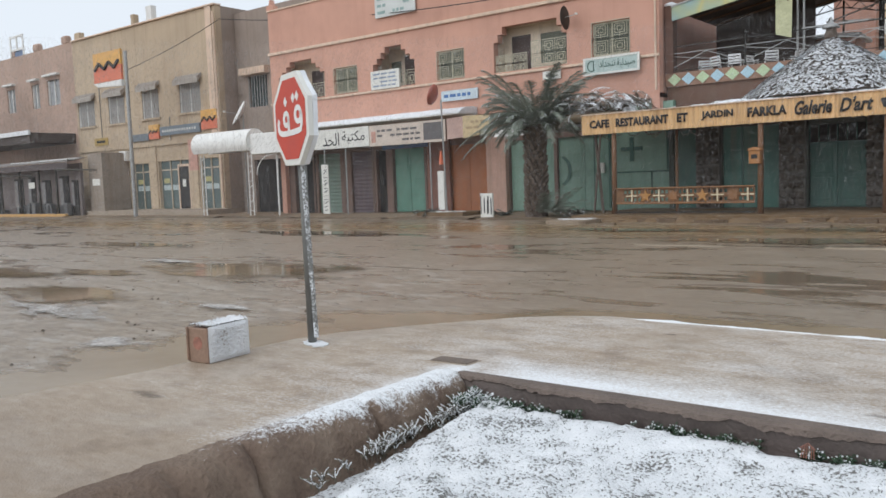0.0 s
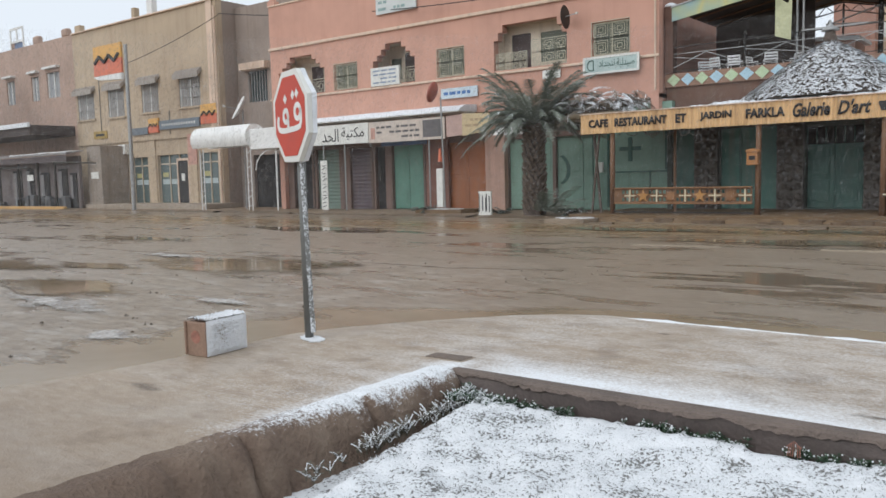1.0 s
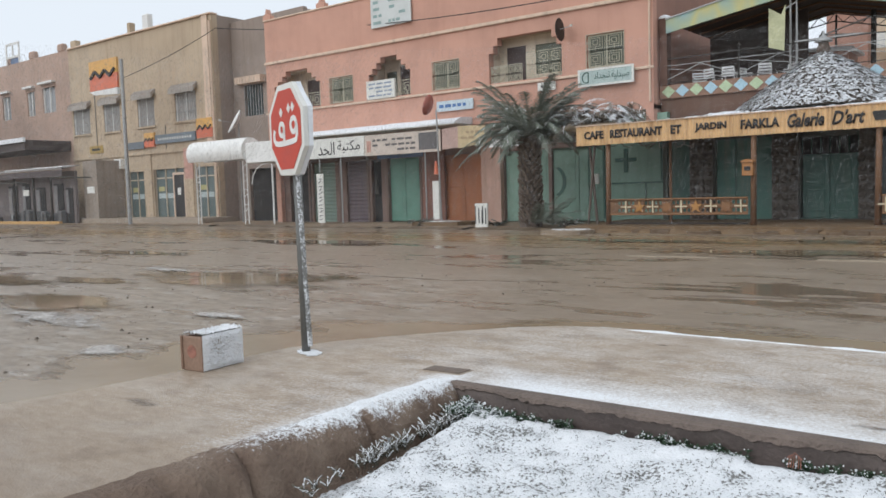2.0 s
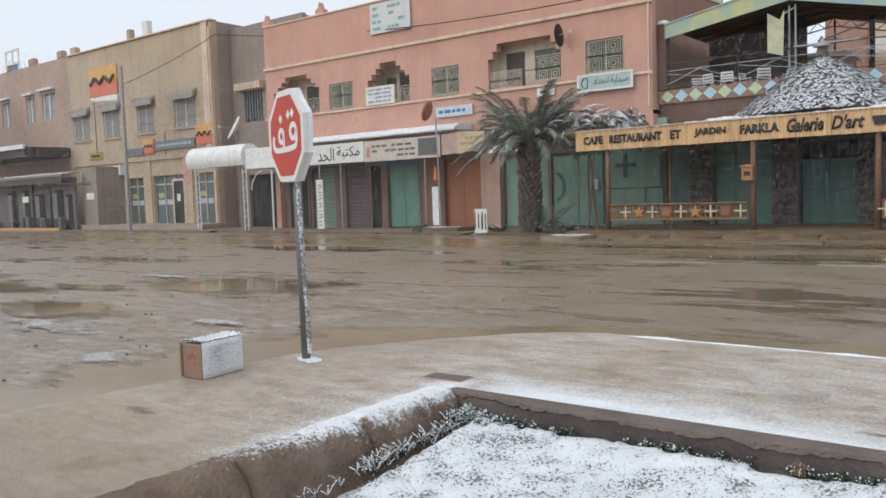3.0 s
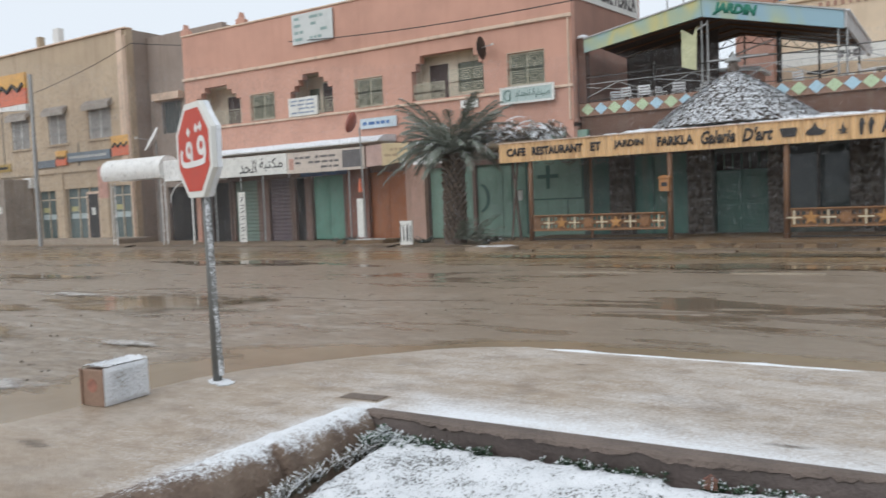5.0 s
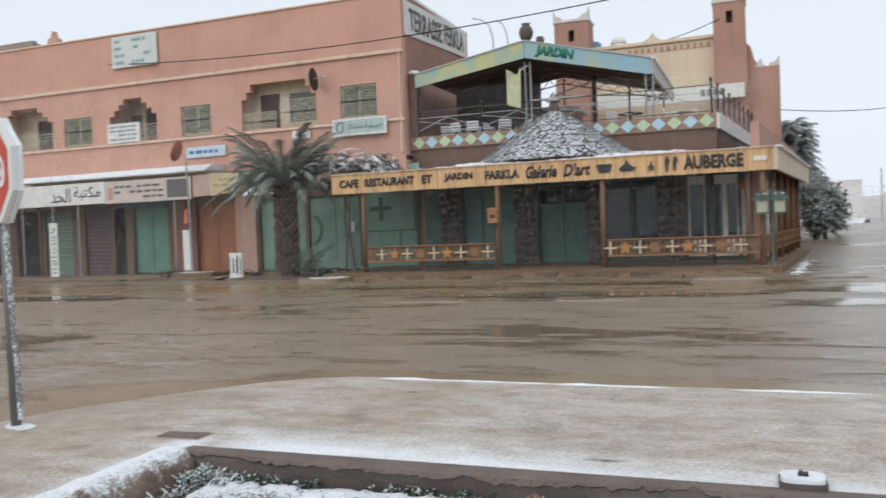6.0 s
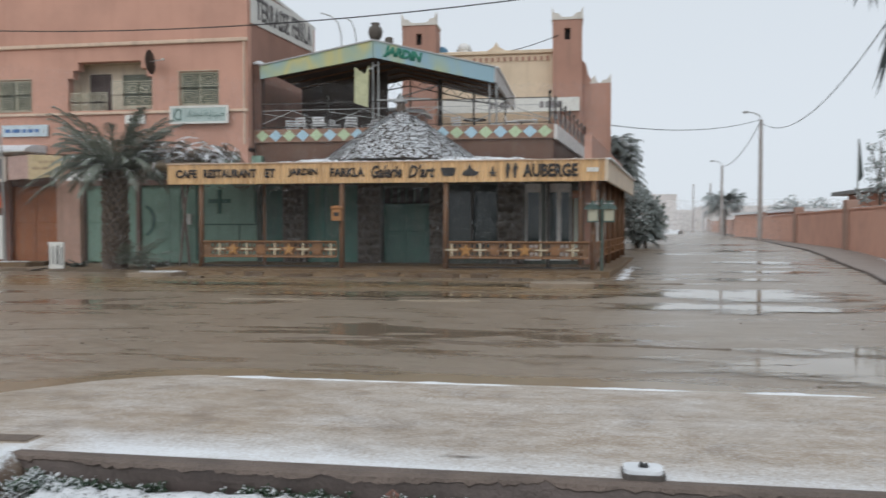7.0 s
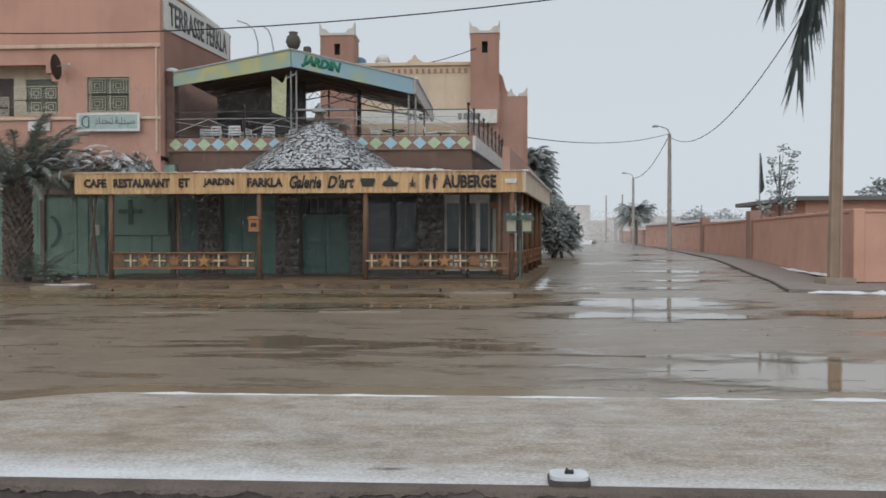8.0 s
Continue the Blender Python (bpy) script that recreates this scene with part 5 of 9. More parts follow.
for x, w, h in ((-62.6, 1.1, 2.4), (-59.3, 1.3, 2.5), (-57.3, 1.0, 2.6), (-55.2, 1.2, 2.3), (-52.7, 1.2, 2.5), (-51.3, 0.8, 2.2)):
    # doorway shade painted as a near-black sheet on the stall wall
    d = part("stall_door", box(x - w / 2, x + w / 2, 28.25, 28.298, -0.15, h), DARK, arcade, "near-black sheet for the shade in a stall doorway")
    part("stall_shutter", box(x - w / 2 + 0.05, x - w * 0.05, 28.2, 28.248, 0.5, h - 0.15), surface("grey_stall_shutter", (0.2, 0.19, 0.19), 0.7, 2, 0.3, 30, 0.2, streak=0.4), d)
random.seed(61)
for k in range(14):
    x, w, h = random.uniform(-62, -51), random.uniform(0.3, 0.7), random.uniform(0.3, 0.9)
    part("goods", box(x, x + w, 27.75, 28.15, -0.13, h, bevel=0.05), surface("stall_goods", [random.uniform(0.09, 0.2)] * 3, 0.8), arcade, "crate of wares under a cloth")

# ---- hotel behind the cafe ----
HY = 41.0
hotel = thing("hotel", (-2, HY, 0), label="cream and red clay hotel with crenellated corner towers", category="building")
part("wall", pierced(-6.0, -0.3, 0.1, 9.75, HY + 0.15, HY + 0.5, [(-5.45, -4.9, 8.1, 9.0)]), CREAM, hotel)
part("side_wall", box(1.9, 2.45, HY + 0.7, 62, 0.1, 8.1), CLAY, hotel)
part("roof", box(-8, 0.9, HY + 0.82, 62, 9.2, 9.4), CONCRETE, hotel)
part("parapet", box(-6.0, -0.3, HY + 0.02, HY + 0.5, 9.75, 9.92, bevel=0.02), CREAM, hotel)
part("pane", box(-5.45, -4.9, HY + 0.3, HY + 0.36, 8.1, 9.0), GLASS, hotel)


PALE_CAP = surface("pale_snow_dusted_plaster", (0.62, 0.58, 0.52), 0.9, 2, 0.15, 30, 0.2)


def tower(x0, x1, top, parent):
    t = part("tower", pierced(x0, x1, 0.1, top, HY - 0.6, HY - 0.3, [((x0 + x1) / 2 - 0.14, (x0 + x1) / 2 + 0.14, top - 0.95, top - 0.4)]), CLAY, parent, "red clay corner tower")
    part("shaft", box(x0, x1, HY - 0.299, HY + 0.8, 0.1, top - 0.01), CLAY, t)
    part("cap", box(x0 - 0.04, x1 + 0.04, HY - 0.64, HY + 0.84, top, top + 0.12), PALE_CAP, t)
    for a in (x0 - 0.04, x1 + 0.04):
        s = 1 if a < (x0 + x1) / 2 else -1
        part("horn", prism([(a, top + 0.12), (a + s * 0.5, top + 0.12), (a + s * 0.32, top + 0.3), (a + s * 0.12, top + 0.34), (a, top + 0.62)], HY - 0.62, HY - 0.3), PALE_CAP, t)
    part("slit", box((x0 + x1) / 2 - 0.14, (x0 + x1) / 2 + 0.14, HY - 0.305, HY - 0.3005, top - 0.95, top - 0.4), DARK, t)


tower(-0.28, 1.12, 11.15, hotel)
tower(-7.64, -5.97, 11.15, hotel)
part("annex", box(1.13, 2.5, HY - 0.2, HY + 0.7, 0.1, 8.15), CLAY, hotel)
part("annex_step", prism([(1.13, 8.152), (1.7, 8.152), (1.45, 8.5), (1.3, 9.1), (1.13, 9.3)], HY - 0.15, HY + 0.6), CLAY, hotel)
part("horn", prism([(1.5, 8.152), (1.95, 8.152), (1.8, 8.3), (1.72, 8.55), (1.6, 8.4)], HY - 0.19, HY - 0.151), PALE_CAP, hotel)
part("horn", prism([(2.0, 8.152), (2.5, 8.152), (2.5, 8.6), (2.3, 8.32), (2.1, 8.3)], HY - 0.2, HY + 0.1), PALE_CAP, hotel)
part("merlon", prism([(-3.5, 9.92), (-2.6, 9.92), (-2.9, 10.1), (-3.05, 10.35), (-3.2, 10.1)], HY + 0.05, HY + 0.4), CREAM, hotel)
for k in range(13):
    part("dentil", box(-4.2 + 0.3 * k, -4.08 + 0.3 * k, HY + 0.07, HY + 0.146, 9.4, 9.6), CLAY, hotel)
part("sign_board", box(-5.8, 1.0, HY - 1.0, HY - 0.9, 6.75, 7.4), BOARD, hotel, "long pale sign board with faded dark letters")
faded = surface("faded_letter_paint", (0.22, 0.2, 0.2), 0.7)
random.seed(5)
x = -3.3
while x < 0.0:
    if not -2.0 < x < -0.9:
        part("letter_bar", box(x, x + 0.18, HY - 1.02, HY - 1.002, 6.92, 7.22), faded, hotel)
    x += 0.27
single("water_tank", lathe([(0.3, 0), (0.34, 0.05), (0.34, 0.85), (0.2, 0.98), (0.08, 1.0)], (-5.95, HY + 1.0, 9.4)), surface("sky_blue_plastic", (0.1, 0.24, 0.36), 0.5, 4, 0.15), "blue plastic water tank on the hotel roof", "water tank", smooth=True)

dome = thing("roof_dome", (-4.77, 42, 9.4), label="small white plastered dome on the hotel roof", category="dome")
part("drum", lathe([(0.36, 0), (0.36, 0.75), (0.4, 0.78), (0.4, 0.82)], (-4.77, 42, 9.4), sides=16), WHITE, dome)
part("shell", lathe([(0.34, 0.82), (0.33, 0.95), (0.24, 1.08), (0.1, 1.15), (0.02, 1.17)], (-4.77, 42, 9.4), sides=16), WHITE, dome, smooth=True)

# ---- terracotta wall along the side street ----
side_wall = thing("boundary_wall", (11.7, 26.5, -0.1), label="long terracotta rendered boundary wall with pillars and a snowy coping", category="wall")
seg = [26.5, 41, 56, 75, 100, 130, 165]
for a, b in zip(seg, seg[1:]):
    xa, xb = wall_x(a), wall_x(b)
    za, zb = ground_z(12, a), ground_z(12, b)
    part("panel", slab([(xa, a), (xa + 0.25, a), (xb + 0.25, b), (xb, b)], min(za, zb), 2.02), WALL_RED, side_wall)
    part("coping", slab([(xa - 0.05, a), (xa + 0.3, a), (xb + 0.3, b), (xb - 0.05, b)], 2.02, 2.09), WALL_RED, side_wall)
for a in seg[1:]:
    xa = wall_x(a)
    part("pillar", box(xa - 0.16, xa + 0.36, a - 0.3, a + 0.3, ground_z(12, a), 2.5, bevel=0.03), surface("brown_pillar_render", (0.36, 0.235, 0.185), 0.9, 1.2, 0.2, 30, 0.3, streak=0.3), side_wall, "darker brown wall pillar")
for a, b in ((27, 40.5), (41.5, 55), (58, 74), (77, 98)):
    xa, xb = wall_x(a), wall_x(b)
    part("coping_snow", slab([(xa + 0.0, a), (xa + 0.22, a), (xb + 0.22, b), (xb + 0.0, b)], 2.092, 2.115), SNOW_THIN, side_wall, "thin snow on the coping")
part("front_panel", box(11.95, 60, 26.25, 26.5, -0.1, 2.02), WALL_RED, side_wall)
part("front_coping", box(11.95, 60, 26.2, 26.55, 2.02, 2.09), WALL_RED, side_wall)
part("corner_pillar", box(11.62, 11.95, 26.2, 26.55, -0.1, 2.12, bevel=0.02), WALL_RED, side_wall)

annex = thing("low_building", (22, 50, 0), label="low terracotta building with a flat concrete roof behind the wall", category="building")
part("wall", box(19.3, 44, 50, 60, 0, 3.35), WALL_RED, annex)
part("roof", box(18.5, 45, 49.3, 61, 3.35, 3.62, bevel=0.03), DULL_METAL, annex)
shed = thing("long_shed", (20, 80, 0), label="low sheds with snow on their roofs behind the wall", category="shed")
part("wall", box(17.6, 30, 66, 90, 0, 2.4), WALL_RED, shed)
part("roof", slab([(17.3, 65.5), (30, 65.5), (30, 90), (17.3, 90)], 2.4, 2.62), SNOW, shed)
rough_ridge([(7.0, 118), (9.5, 116), (12.5, 119), (15.5, 117)], 0.9, 0.6, 0.1, 1.0, 17.0, SNOW, "snow_bank", "heap of snow at the far end of the street", 0.5)
far_town = thing("far_houses", (15, 210, 0), label="houses at the misty end of the street, paled for haze", category="building")
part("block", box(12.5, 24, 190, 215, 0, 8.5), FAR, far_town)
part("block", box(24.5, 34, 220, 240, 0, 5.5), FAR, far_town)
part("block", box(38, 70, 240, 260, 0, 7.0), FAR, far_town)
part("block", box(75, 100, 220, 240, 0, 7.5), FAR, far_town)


# ---- the cafe ----
CY = 25.5          # front of the canopy
DIRX = 0.132       # the side street's lean, metres across per metre away


def along(x0, y0, y):
    return x0 + DIRX * (y - y0)


single("cafe_platform", slab([(-12.25, 24.75), (-9, 24.62), (-5, 24.7), (-1, 24.6), (1.75, 24.7), (4.4, 44), (-12.25, 44)], -0.45, -0.02), PLATFORM, "muddy stone platform under the cafe veranda", "platform", kind="structure")
rough_ridge([(-12.2, 24.55), (-8, 24.45), (-4, 24.5), (1.5, 24.45)], 0.28, 0.13, -0.215, 0.5, 2.2, PLATFORM, "mud_slope", "wet mud banked against the platform", 0.15, category="mud")

random.seed(33)
EDGE_STONE = surface("muddy_edge_stone", (0.15, 0.1, 0.06), 0.7, 5, 0.4, 30, 0.5, depth=0.02, per_object=0.4)
for k in range(22):
    x = -12.0 + 13.6 * (k + random.uniform(-0.3, 0.3)) / 22
    w, d = random.uniform(0.18, 0.5), random.uniform(0.15, 0.3)
    y = 24.35 + random.uniform(-0.25, 0.2)
    h = random.uniform(0.04, 0.12)
    single("edge_stone", slab([(x + w * math.cos(a) * random.uniform(0.75, 1.1), y + d * math.sin(a) * random.uniform(0.75, 1.1)) for a in [math.tau * j / 8 for j in range(8)]], -0.22, -0.19 + h), EDGE_STONE,
           "flat muddy stone at the foot of the platform", "stone", "stones before the cafe")

cafe = thing("cafe", (-5, 29.2, 0), label="two-storey cafe restaurant with rubble pillars, green doors and a roof terrace", category="building")
WY = 29.2
cafe_holes = [(-10.5, -9.62, 0.0, 2.75), (-8.75, -6.85, 0.0, 2.75), (-5.98, -4.25, 0.0, 2.65), (-3.7, -1.85, 0.5, 2.75), (-0.92, -0.36, 0.1, 2.75), (-0.2, 0.66, 0.1, 2.75)]
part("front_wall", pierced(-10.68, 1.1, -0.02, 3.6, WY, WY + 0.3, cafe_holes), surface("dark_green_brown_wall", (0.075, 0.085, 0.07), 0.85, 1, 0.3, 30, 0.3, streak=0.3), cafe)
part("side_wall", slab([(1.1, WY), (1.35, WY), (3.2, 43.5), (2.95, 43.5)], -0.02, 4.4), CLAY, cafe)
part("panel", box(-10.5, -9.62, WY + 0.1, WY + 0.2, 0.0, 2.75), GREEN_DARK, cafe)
part("panel", box(-8.75, -6.85, WY + 0.1, WY + 0.2, 0.0, 2.75), surface("mid_green_panel", (0.07, 0.17, 0.135), 0.6, 1.2, 0.25, 30, 0.15, streak=0.3), cafe, "weathered green panelling")
for x in (-8.1, -7.5):
    part("panel_batten", box(x - 0.03, x + 0.03, WY + 0.06, WY + 0.098, 0.0, 2.75), GREEN_DARK, cafe)
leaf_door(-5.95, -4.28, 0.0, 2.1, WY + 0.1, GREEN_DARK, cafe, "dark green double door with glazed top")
fan = part("fanlight", box(-5.95, -4.28, WY + 0.12, WY + 0.16, 2.09, 2.66), DARK, cafe)
# unseen dark sheet added to stop daylight leaking through the openings
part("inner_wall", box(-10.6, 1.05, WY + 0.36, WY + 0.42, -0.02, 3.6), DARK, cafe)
bm = bmesh.new()
for k in range(7):
    bar((-5.95 + 1.67 * k / 6, WY + 0.1, 2.13), (-5.95 + 1.67 * k / 6, WY + 0.1, 2.62), 0.018, bm)
part("bars", bm, GREEN_DARK, fan)
part("pane", box(-3.7, -1.85, WY + 0.16, WY + 0.2, 0.5, 2.75), GLASS, cafe, "large dark window")
bm = bmesh.new()
for x in (-3.68, -2.78, -1.87):
    box(x - 0.04, x + 0.04, WY + 0.08, WY + 0.158, 0.5, 2.75, bm)
part("window_frame", bm, IRON, cafe)


def framed_glass(x0, x1, z0, z1, y, parent, lights=2):
    # grey raised near white: light bounced under the veranda put into the colour
    s = part("shutter", box(x0, x1, y + 0.06, y + 0.1, z0, z1), surface("brightened_grey_wood", (0.74, 0.71, 0.67), 0.7, 3, 0.25, 40, 0.3, streak=0.2), parent, "grey painted glazed shutter, its colour brightened against the veranda's shade")
    w = (x1 - x0) / lights
    for k in range(lights):
        part("light", box(x0 + w * k + 0.09, x0 + w * (k + 1) - 0.06, y + 0.03, y + 0.058, z0 + 0.55, z1 - 0.3), GLASS, s)


framed_glass(-0.92, -0.36, 0.1, 2.75, WY, cafe, 1)
framed_glass(-0.2, 0.66, 0.1, 2.75, WY, cafe, 2)
glazed = part("glazed_door", box(0.74, 1.08, WY - 0.06, WY - 0.004, 0.1, 2.25), surface("pale_mint_curtain", (0.5, 0.56, 0.48), 0.7, 6, 0.2, 40, 0.2, stretch=(5, 1, 0.3)), cafe, "pale mint curtained side door")
part("lintel", box(0.7, 1.1, WY - 0.08, WY - 0.004, 2.252, 2.5), ORANGE_DOOR, glazed, "orange-brown lintel")
for x in (0.74, 0.9, 1.06):
    part("frame", box(x - 0.025, x + 0.025, WY - 0.085, WY - 0.062, 0.1, 2.25), BROWN_WOOD, glazed)
# side windows with pale frames towards the street
for k in range(4):
    y0 = 30.3 + k * 3.0
    xa, xb = 1.1 + 0.132 * (y0 - WY) + 0.27, 1.1 + 0.132 * (y0 + 1.6 - WY) + 0.27
    part("side_window", slab([(xa, y0), (xa + 0.04, y0), (xb + 0.04, y0 + 1.6), (xb, y0 + 1.6)], 0.7, 2.6), BOARD, cafe)

# rubble pillars, stone by stone
random.seed(11)


def stone_mesh(seed):
    bm = bmesh.new()
    bmesh.ops.create_icosphere(bm, subdivisions=1, radius=0.5)
    for v in bm.verts:
        v.co *= 1 + 0.3 * noise.noise(v.co * 2 + Vector((seed, 0, 0)))
    return mesh_of("stone", bm, STONE)


stones = [stone_mesh(s * 7.3) for s in range(5)]
for x0, x1 in ((-9.6, -8.78), (-6.82, -6.0), (-4.22, -3.74), (-1.83, -0.96)):
    core = part("pillar", box(x0, x1, WY - 0.24, WY - 0.004, -0.02, 3.3), surface("pillar_mortar", (0.13, 0.115, 0.1), 0.95, 4, 0.3, 30, 0.5), cafe, "pillar faced with rough dark stones")
    cols = max(2, round((x1 - x0) / 0.27))
    for r in range(11):
        for c in range(cols):
            ob = new("stone", random.choice(stones))
            ob.parent = core
            w = (x1 - x0) / cols
            ob.matrix_basis = ORIGIN[core.name].inverted() @ Matrix.Translation((x0 + w * (c + 0.5) + random.uniform(-0.04, 0.04), WY - 0.26, 0.14 + r * 0.29 + random.uniform(-0.03, 0.03))) @ Euler((random.uniform(-0.3, 0.3), random.uniform(0, 3), 0)).to_matrix().to_4x4() @ Matrix.Diagonal((w * 1.06, 0.17, 0.3, 1))

# green plaster panels with a dark cross
cross_panel = thing("painted_panel", (-12.2, 29.69, 0), label="pale green painted panel with a dark cross", category="panel")
part("frame_line", box(-13.15, -10.75, 29.66, 29.698, 1.32, 1.38), GREEN_DARK, cross_panel)
part("upright", box(-12.42, -12.26, 29.66, 29.698, 1.75, 2.65), GREEN_DARK, cross_panel)
part("cross_arm", box(-12.78, -12.42, 29.662, 29.698, 2.15, 2.3), GREEN_DARK, cross_panel)
part("cross_arm", box(-12.26, -11.9, 29.662, 29.698, 2.15, 2.3), GREEN_DARK, cross_panel)
part("border", box(-10.95, -10.87, 29.64, 29.698, 1.4, 3.0), GREEN_DARK, cross_panel)
part("border", box(-13.28, -13.2, 29.64, 29.698, 0.0, 3.0), GREEN_DARK, cross_panel)
part("dado", box(-13.2, -10.7, 29.66, 29.698, 0.42, 0.5), GREEN_DARK, cross_panel)
for x, z in ((-13.9, 3.0), (-11.55, 1.32)):
    part("joint", box(x - 0.025, x + 0.025, 29.66, 29.698, 0.0 if x < -13 else 0.5, z), GREEN_DARK, cross_panel)
part("meter_box", box(-13.75, -13.45, 29.58, 29.698, 1.35, 1.75, bevel=0.02), BOARD, cross_panel, "small grey meter box")

# veranda: posts, ribbed yellow fascia, reed ceiling, snowy roof
veranda = thing("veranda", (-5, CY, 0), label="cafe veranda with a ribbed yellow fascia and timber posts", category="veranda")
fx0, fx1 = -12.19, 1.64
fz0, fz1 = 2.63, 3.26
bm = bmesh.new()
n = 200
rows = []
for k in range(n + 1):
    x = fx0 + (fx1 - fx0) * k / n
    y = CY + (0.034 if k % 2 else 0.0)
    lean = 0.008 * noise.noise((x * 0.8, 0, 0))
    rows.append([bm.verts.new((x, y, fz0 + 0.014 * noise.noise((x * 2, 1, 0)) + 0.03 * noise.noise((x * 17, 4, 0)) * smooth01(0.0, 0.4, noise.noise((x * 0.9, 9, 0)) + 0.2))), bm.verts.new((x, y + lean, fz1)), bm.verts.new((x, CY + 0.09, fz1)), bm.verts.new((x, CY + 0.09, fz0))])
for a, b in zip(rows, rows[1:]):
    for j in range(4):
        bm.faces.new((a[j], b[j], b[(j + 1) % 4], a[(j + 1) % 4]))
bm.faces.new(rows[0][::-1])
bm.faces.new(rows[-1])
fascia = part("fascia", bm, YELLOW, veranda, "ribbed yellow sign fascia")
part("fascia_cap", box(fx0 - 0.03, fx1 + 0.03, CY - 0.03, CY + 0.1, fz1 + 0.002, fz1 + 0.035), TRIM, veranda)
ex, ey = 3.25, 37.6
part("side_fascia", slab([(fx1, CY + 0.02), (fx1 + 0.1, CY + 0.02), (ex + 0.1, ey), (ex, ey)], fz0, fz1), surface("weathered_cream_board", (0.6, 0.5, 0.38), 0.7, 2, 0.2, 40, 0.2, streak=0.3), veranda, "cream side fascia along the street")
part("side_cap", slab([(fx1 - 0.02, CY + 0.03), (fx1 + 0.2, CY + 0.0), (ex + 0.2, ey), (ex - 0.02, ey)], fz1 + 0.003, fz1 + 0.05), SNOW, veranda)
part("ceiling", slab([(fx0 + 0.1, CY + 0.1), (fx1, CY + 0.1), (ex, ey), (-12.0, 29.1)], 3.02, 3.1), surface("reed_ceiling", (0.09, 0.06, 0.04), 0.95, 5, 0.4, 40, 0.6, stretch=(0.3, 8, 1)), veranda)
for x in (-11.12, -6.44, -3.14, 1.32):
    p = part("post", bar((x, CY + 0.16, -0.03 if x < 1 else -0.3), (x + 0.02, CY + 0.16, 3.02), 0.09, sides=7, r2=0.08), BROWN_WOOD, veranda, "round timber post", smooth=True)
for k in range(1, 6):
    y = CY + 0.16 + k * 2.3
    part("post", bar((along(1.32, CY, y), y, -0.2), (along(1.32, CY, y), y, 3.02), 0.1, sides=7), BROWN_WOOD, veranda, smooth=True)
part("thin_post", bar((-9.55, CY + 1.6, -0.03), (-9.55, CY + 1.6, 3.02), 0.05, sides=7), BROWN_WOOD, veranda)
part("thin_post", bar((-0.05, CY + 1.6, -0.03), (-0.05, CY + 1.6, 3.02), 0.06, sides=7), IRON, veranda)
part("thin_post", bar((0.95, CY + 0.5, -0.03), (0.95, CY + 0.5, 3.02), 0.06, sides=7), BROWN_WOOD, veranda)


def star_outline(cx, cz, r, r2, points=5, turn=90):
    return [(cx + (r if k % 2 == 0 else r2) * math.cos(radians(turn + 180 * k / points)), cz + (r if k % 2 == 0 else r2) * math.sin(radians(turn + 180 * k / points))) for k in range(points * 2)]


def rail_panel(x0, x1, crosses, y, parent):
    gap = crosses[1] - crosses[0]
    holes = []
    for c in [crosses[0] - gap] + list(crosses):
        for dx in (0.1, 0.24, gap - 0.24, gap - 0.1):
            for z0, z1 in ((0.39, 0.5), (0.63, 0.74)):
                a, b = c + dx - 0.045, c + dx + 0.045
                if a > x0 + 0.03 and b < x1 - 0.03:
                    holes.append((a, b, z0, z1))
    r = part("railing", pierced(x0, x1, 0.345, 0.785, y + 0.05, y + 0.07, holes), surface("worn_orange_brown_fretwork", (0.19, 0.105, 0.055), 0.85, 6, 0.5, 40, 0.4, streak=0.4, dirt=(0.07, 0.045, 0.03)), parent, "brown fretwork railing with cream crosses and orange stars")
    part("top_rail", box(x0, x1, y - 0.02, y + 0.08, 0.787, 0.83, bevel=0.008), RAIL_WOOD, r)
    part("bottom_rail", box(x0, x1, y - 0.01, y + 0.08, 0.3, 0.343, bevel=0.008), RAIL_WOOD, r)
    part("foot_rail", box(x0, x1, y + 0.0, y + 0.06, 0.02, 0.06), DARK, r)
    for i, c in enumerate(crosses):
        bm = box(c - 0.022, c + 0.022, y + 0.01, y + 0.046, 0.37, 0.76)
        box(c - 0.19, c - 0.0255, y + 0.012, y + 0.046, 0.545, 0.585, bm)
        box(c + 0.0255, c + 0.19, y + 0.012, y + 0.046, 0.545, 0.585, bm)
        part("cross", bm, CROSS, r)
        s = c + (crosses[1] - crosses[0]) / 2
        if s < x1 - 0.1:
            if i % 2 == 0:
                part("star", prism(star_outline(s, 0.555, 0.22, 0.09), y + 0.015, y + 0.046), STAR, r, "orange star")
            else:
                part("rosette", prism(star_outline(s, 0.555, 0.2, 0.12, 8), y + 0.02, y + 0.046), RAIL_WOOD, r)


rail_panel(-11.0, -6.56, (-10.44, -9.52, -8.59, -7.66, -6.76), CY, veranda)
rail_panel(-3.02, 1.2, (-2.93, -2.06, -1.14, -0.23, 0.72), CY, veranda)
for z in (0.33, 0.56, 0.8):
    part("side_rail", bar((1.36, CY + 0.2, z), (along(1.36, CY, 36.9), 36.9, z), 0.03), RAIL_WOOD, veranda)
for k in range(16):
    y = CY + 0.55 + k * 0.7
    part("baluster", bar((along(1.36, CY, y), y, 0.3), (along(1.36, CY, y), y, 0.8), 0.028), RAIL_WOOD, veranda)

random.seed(29)
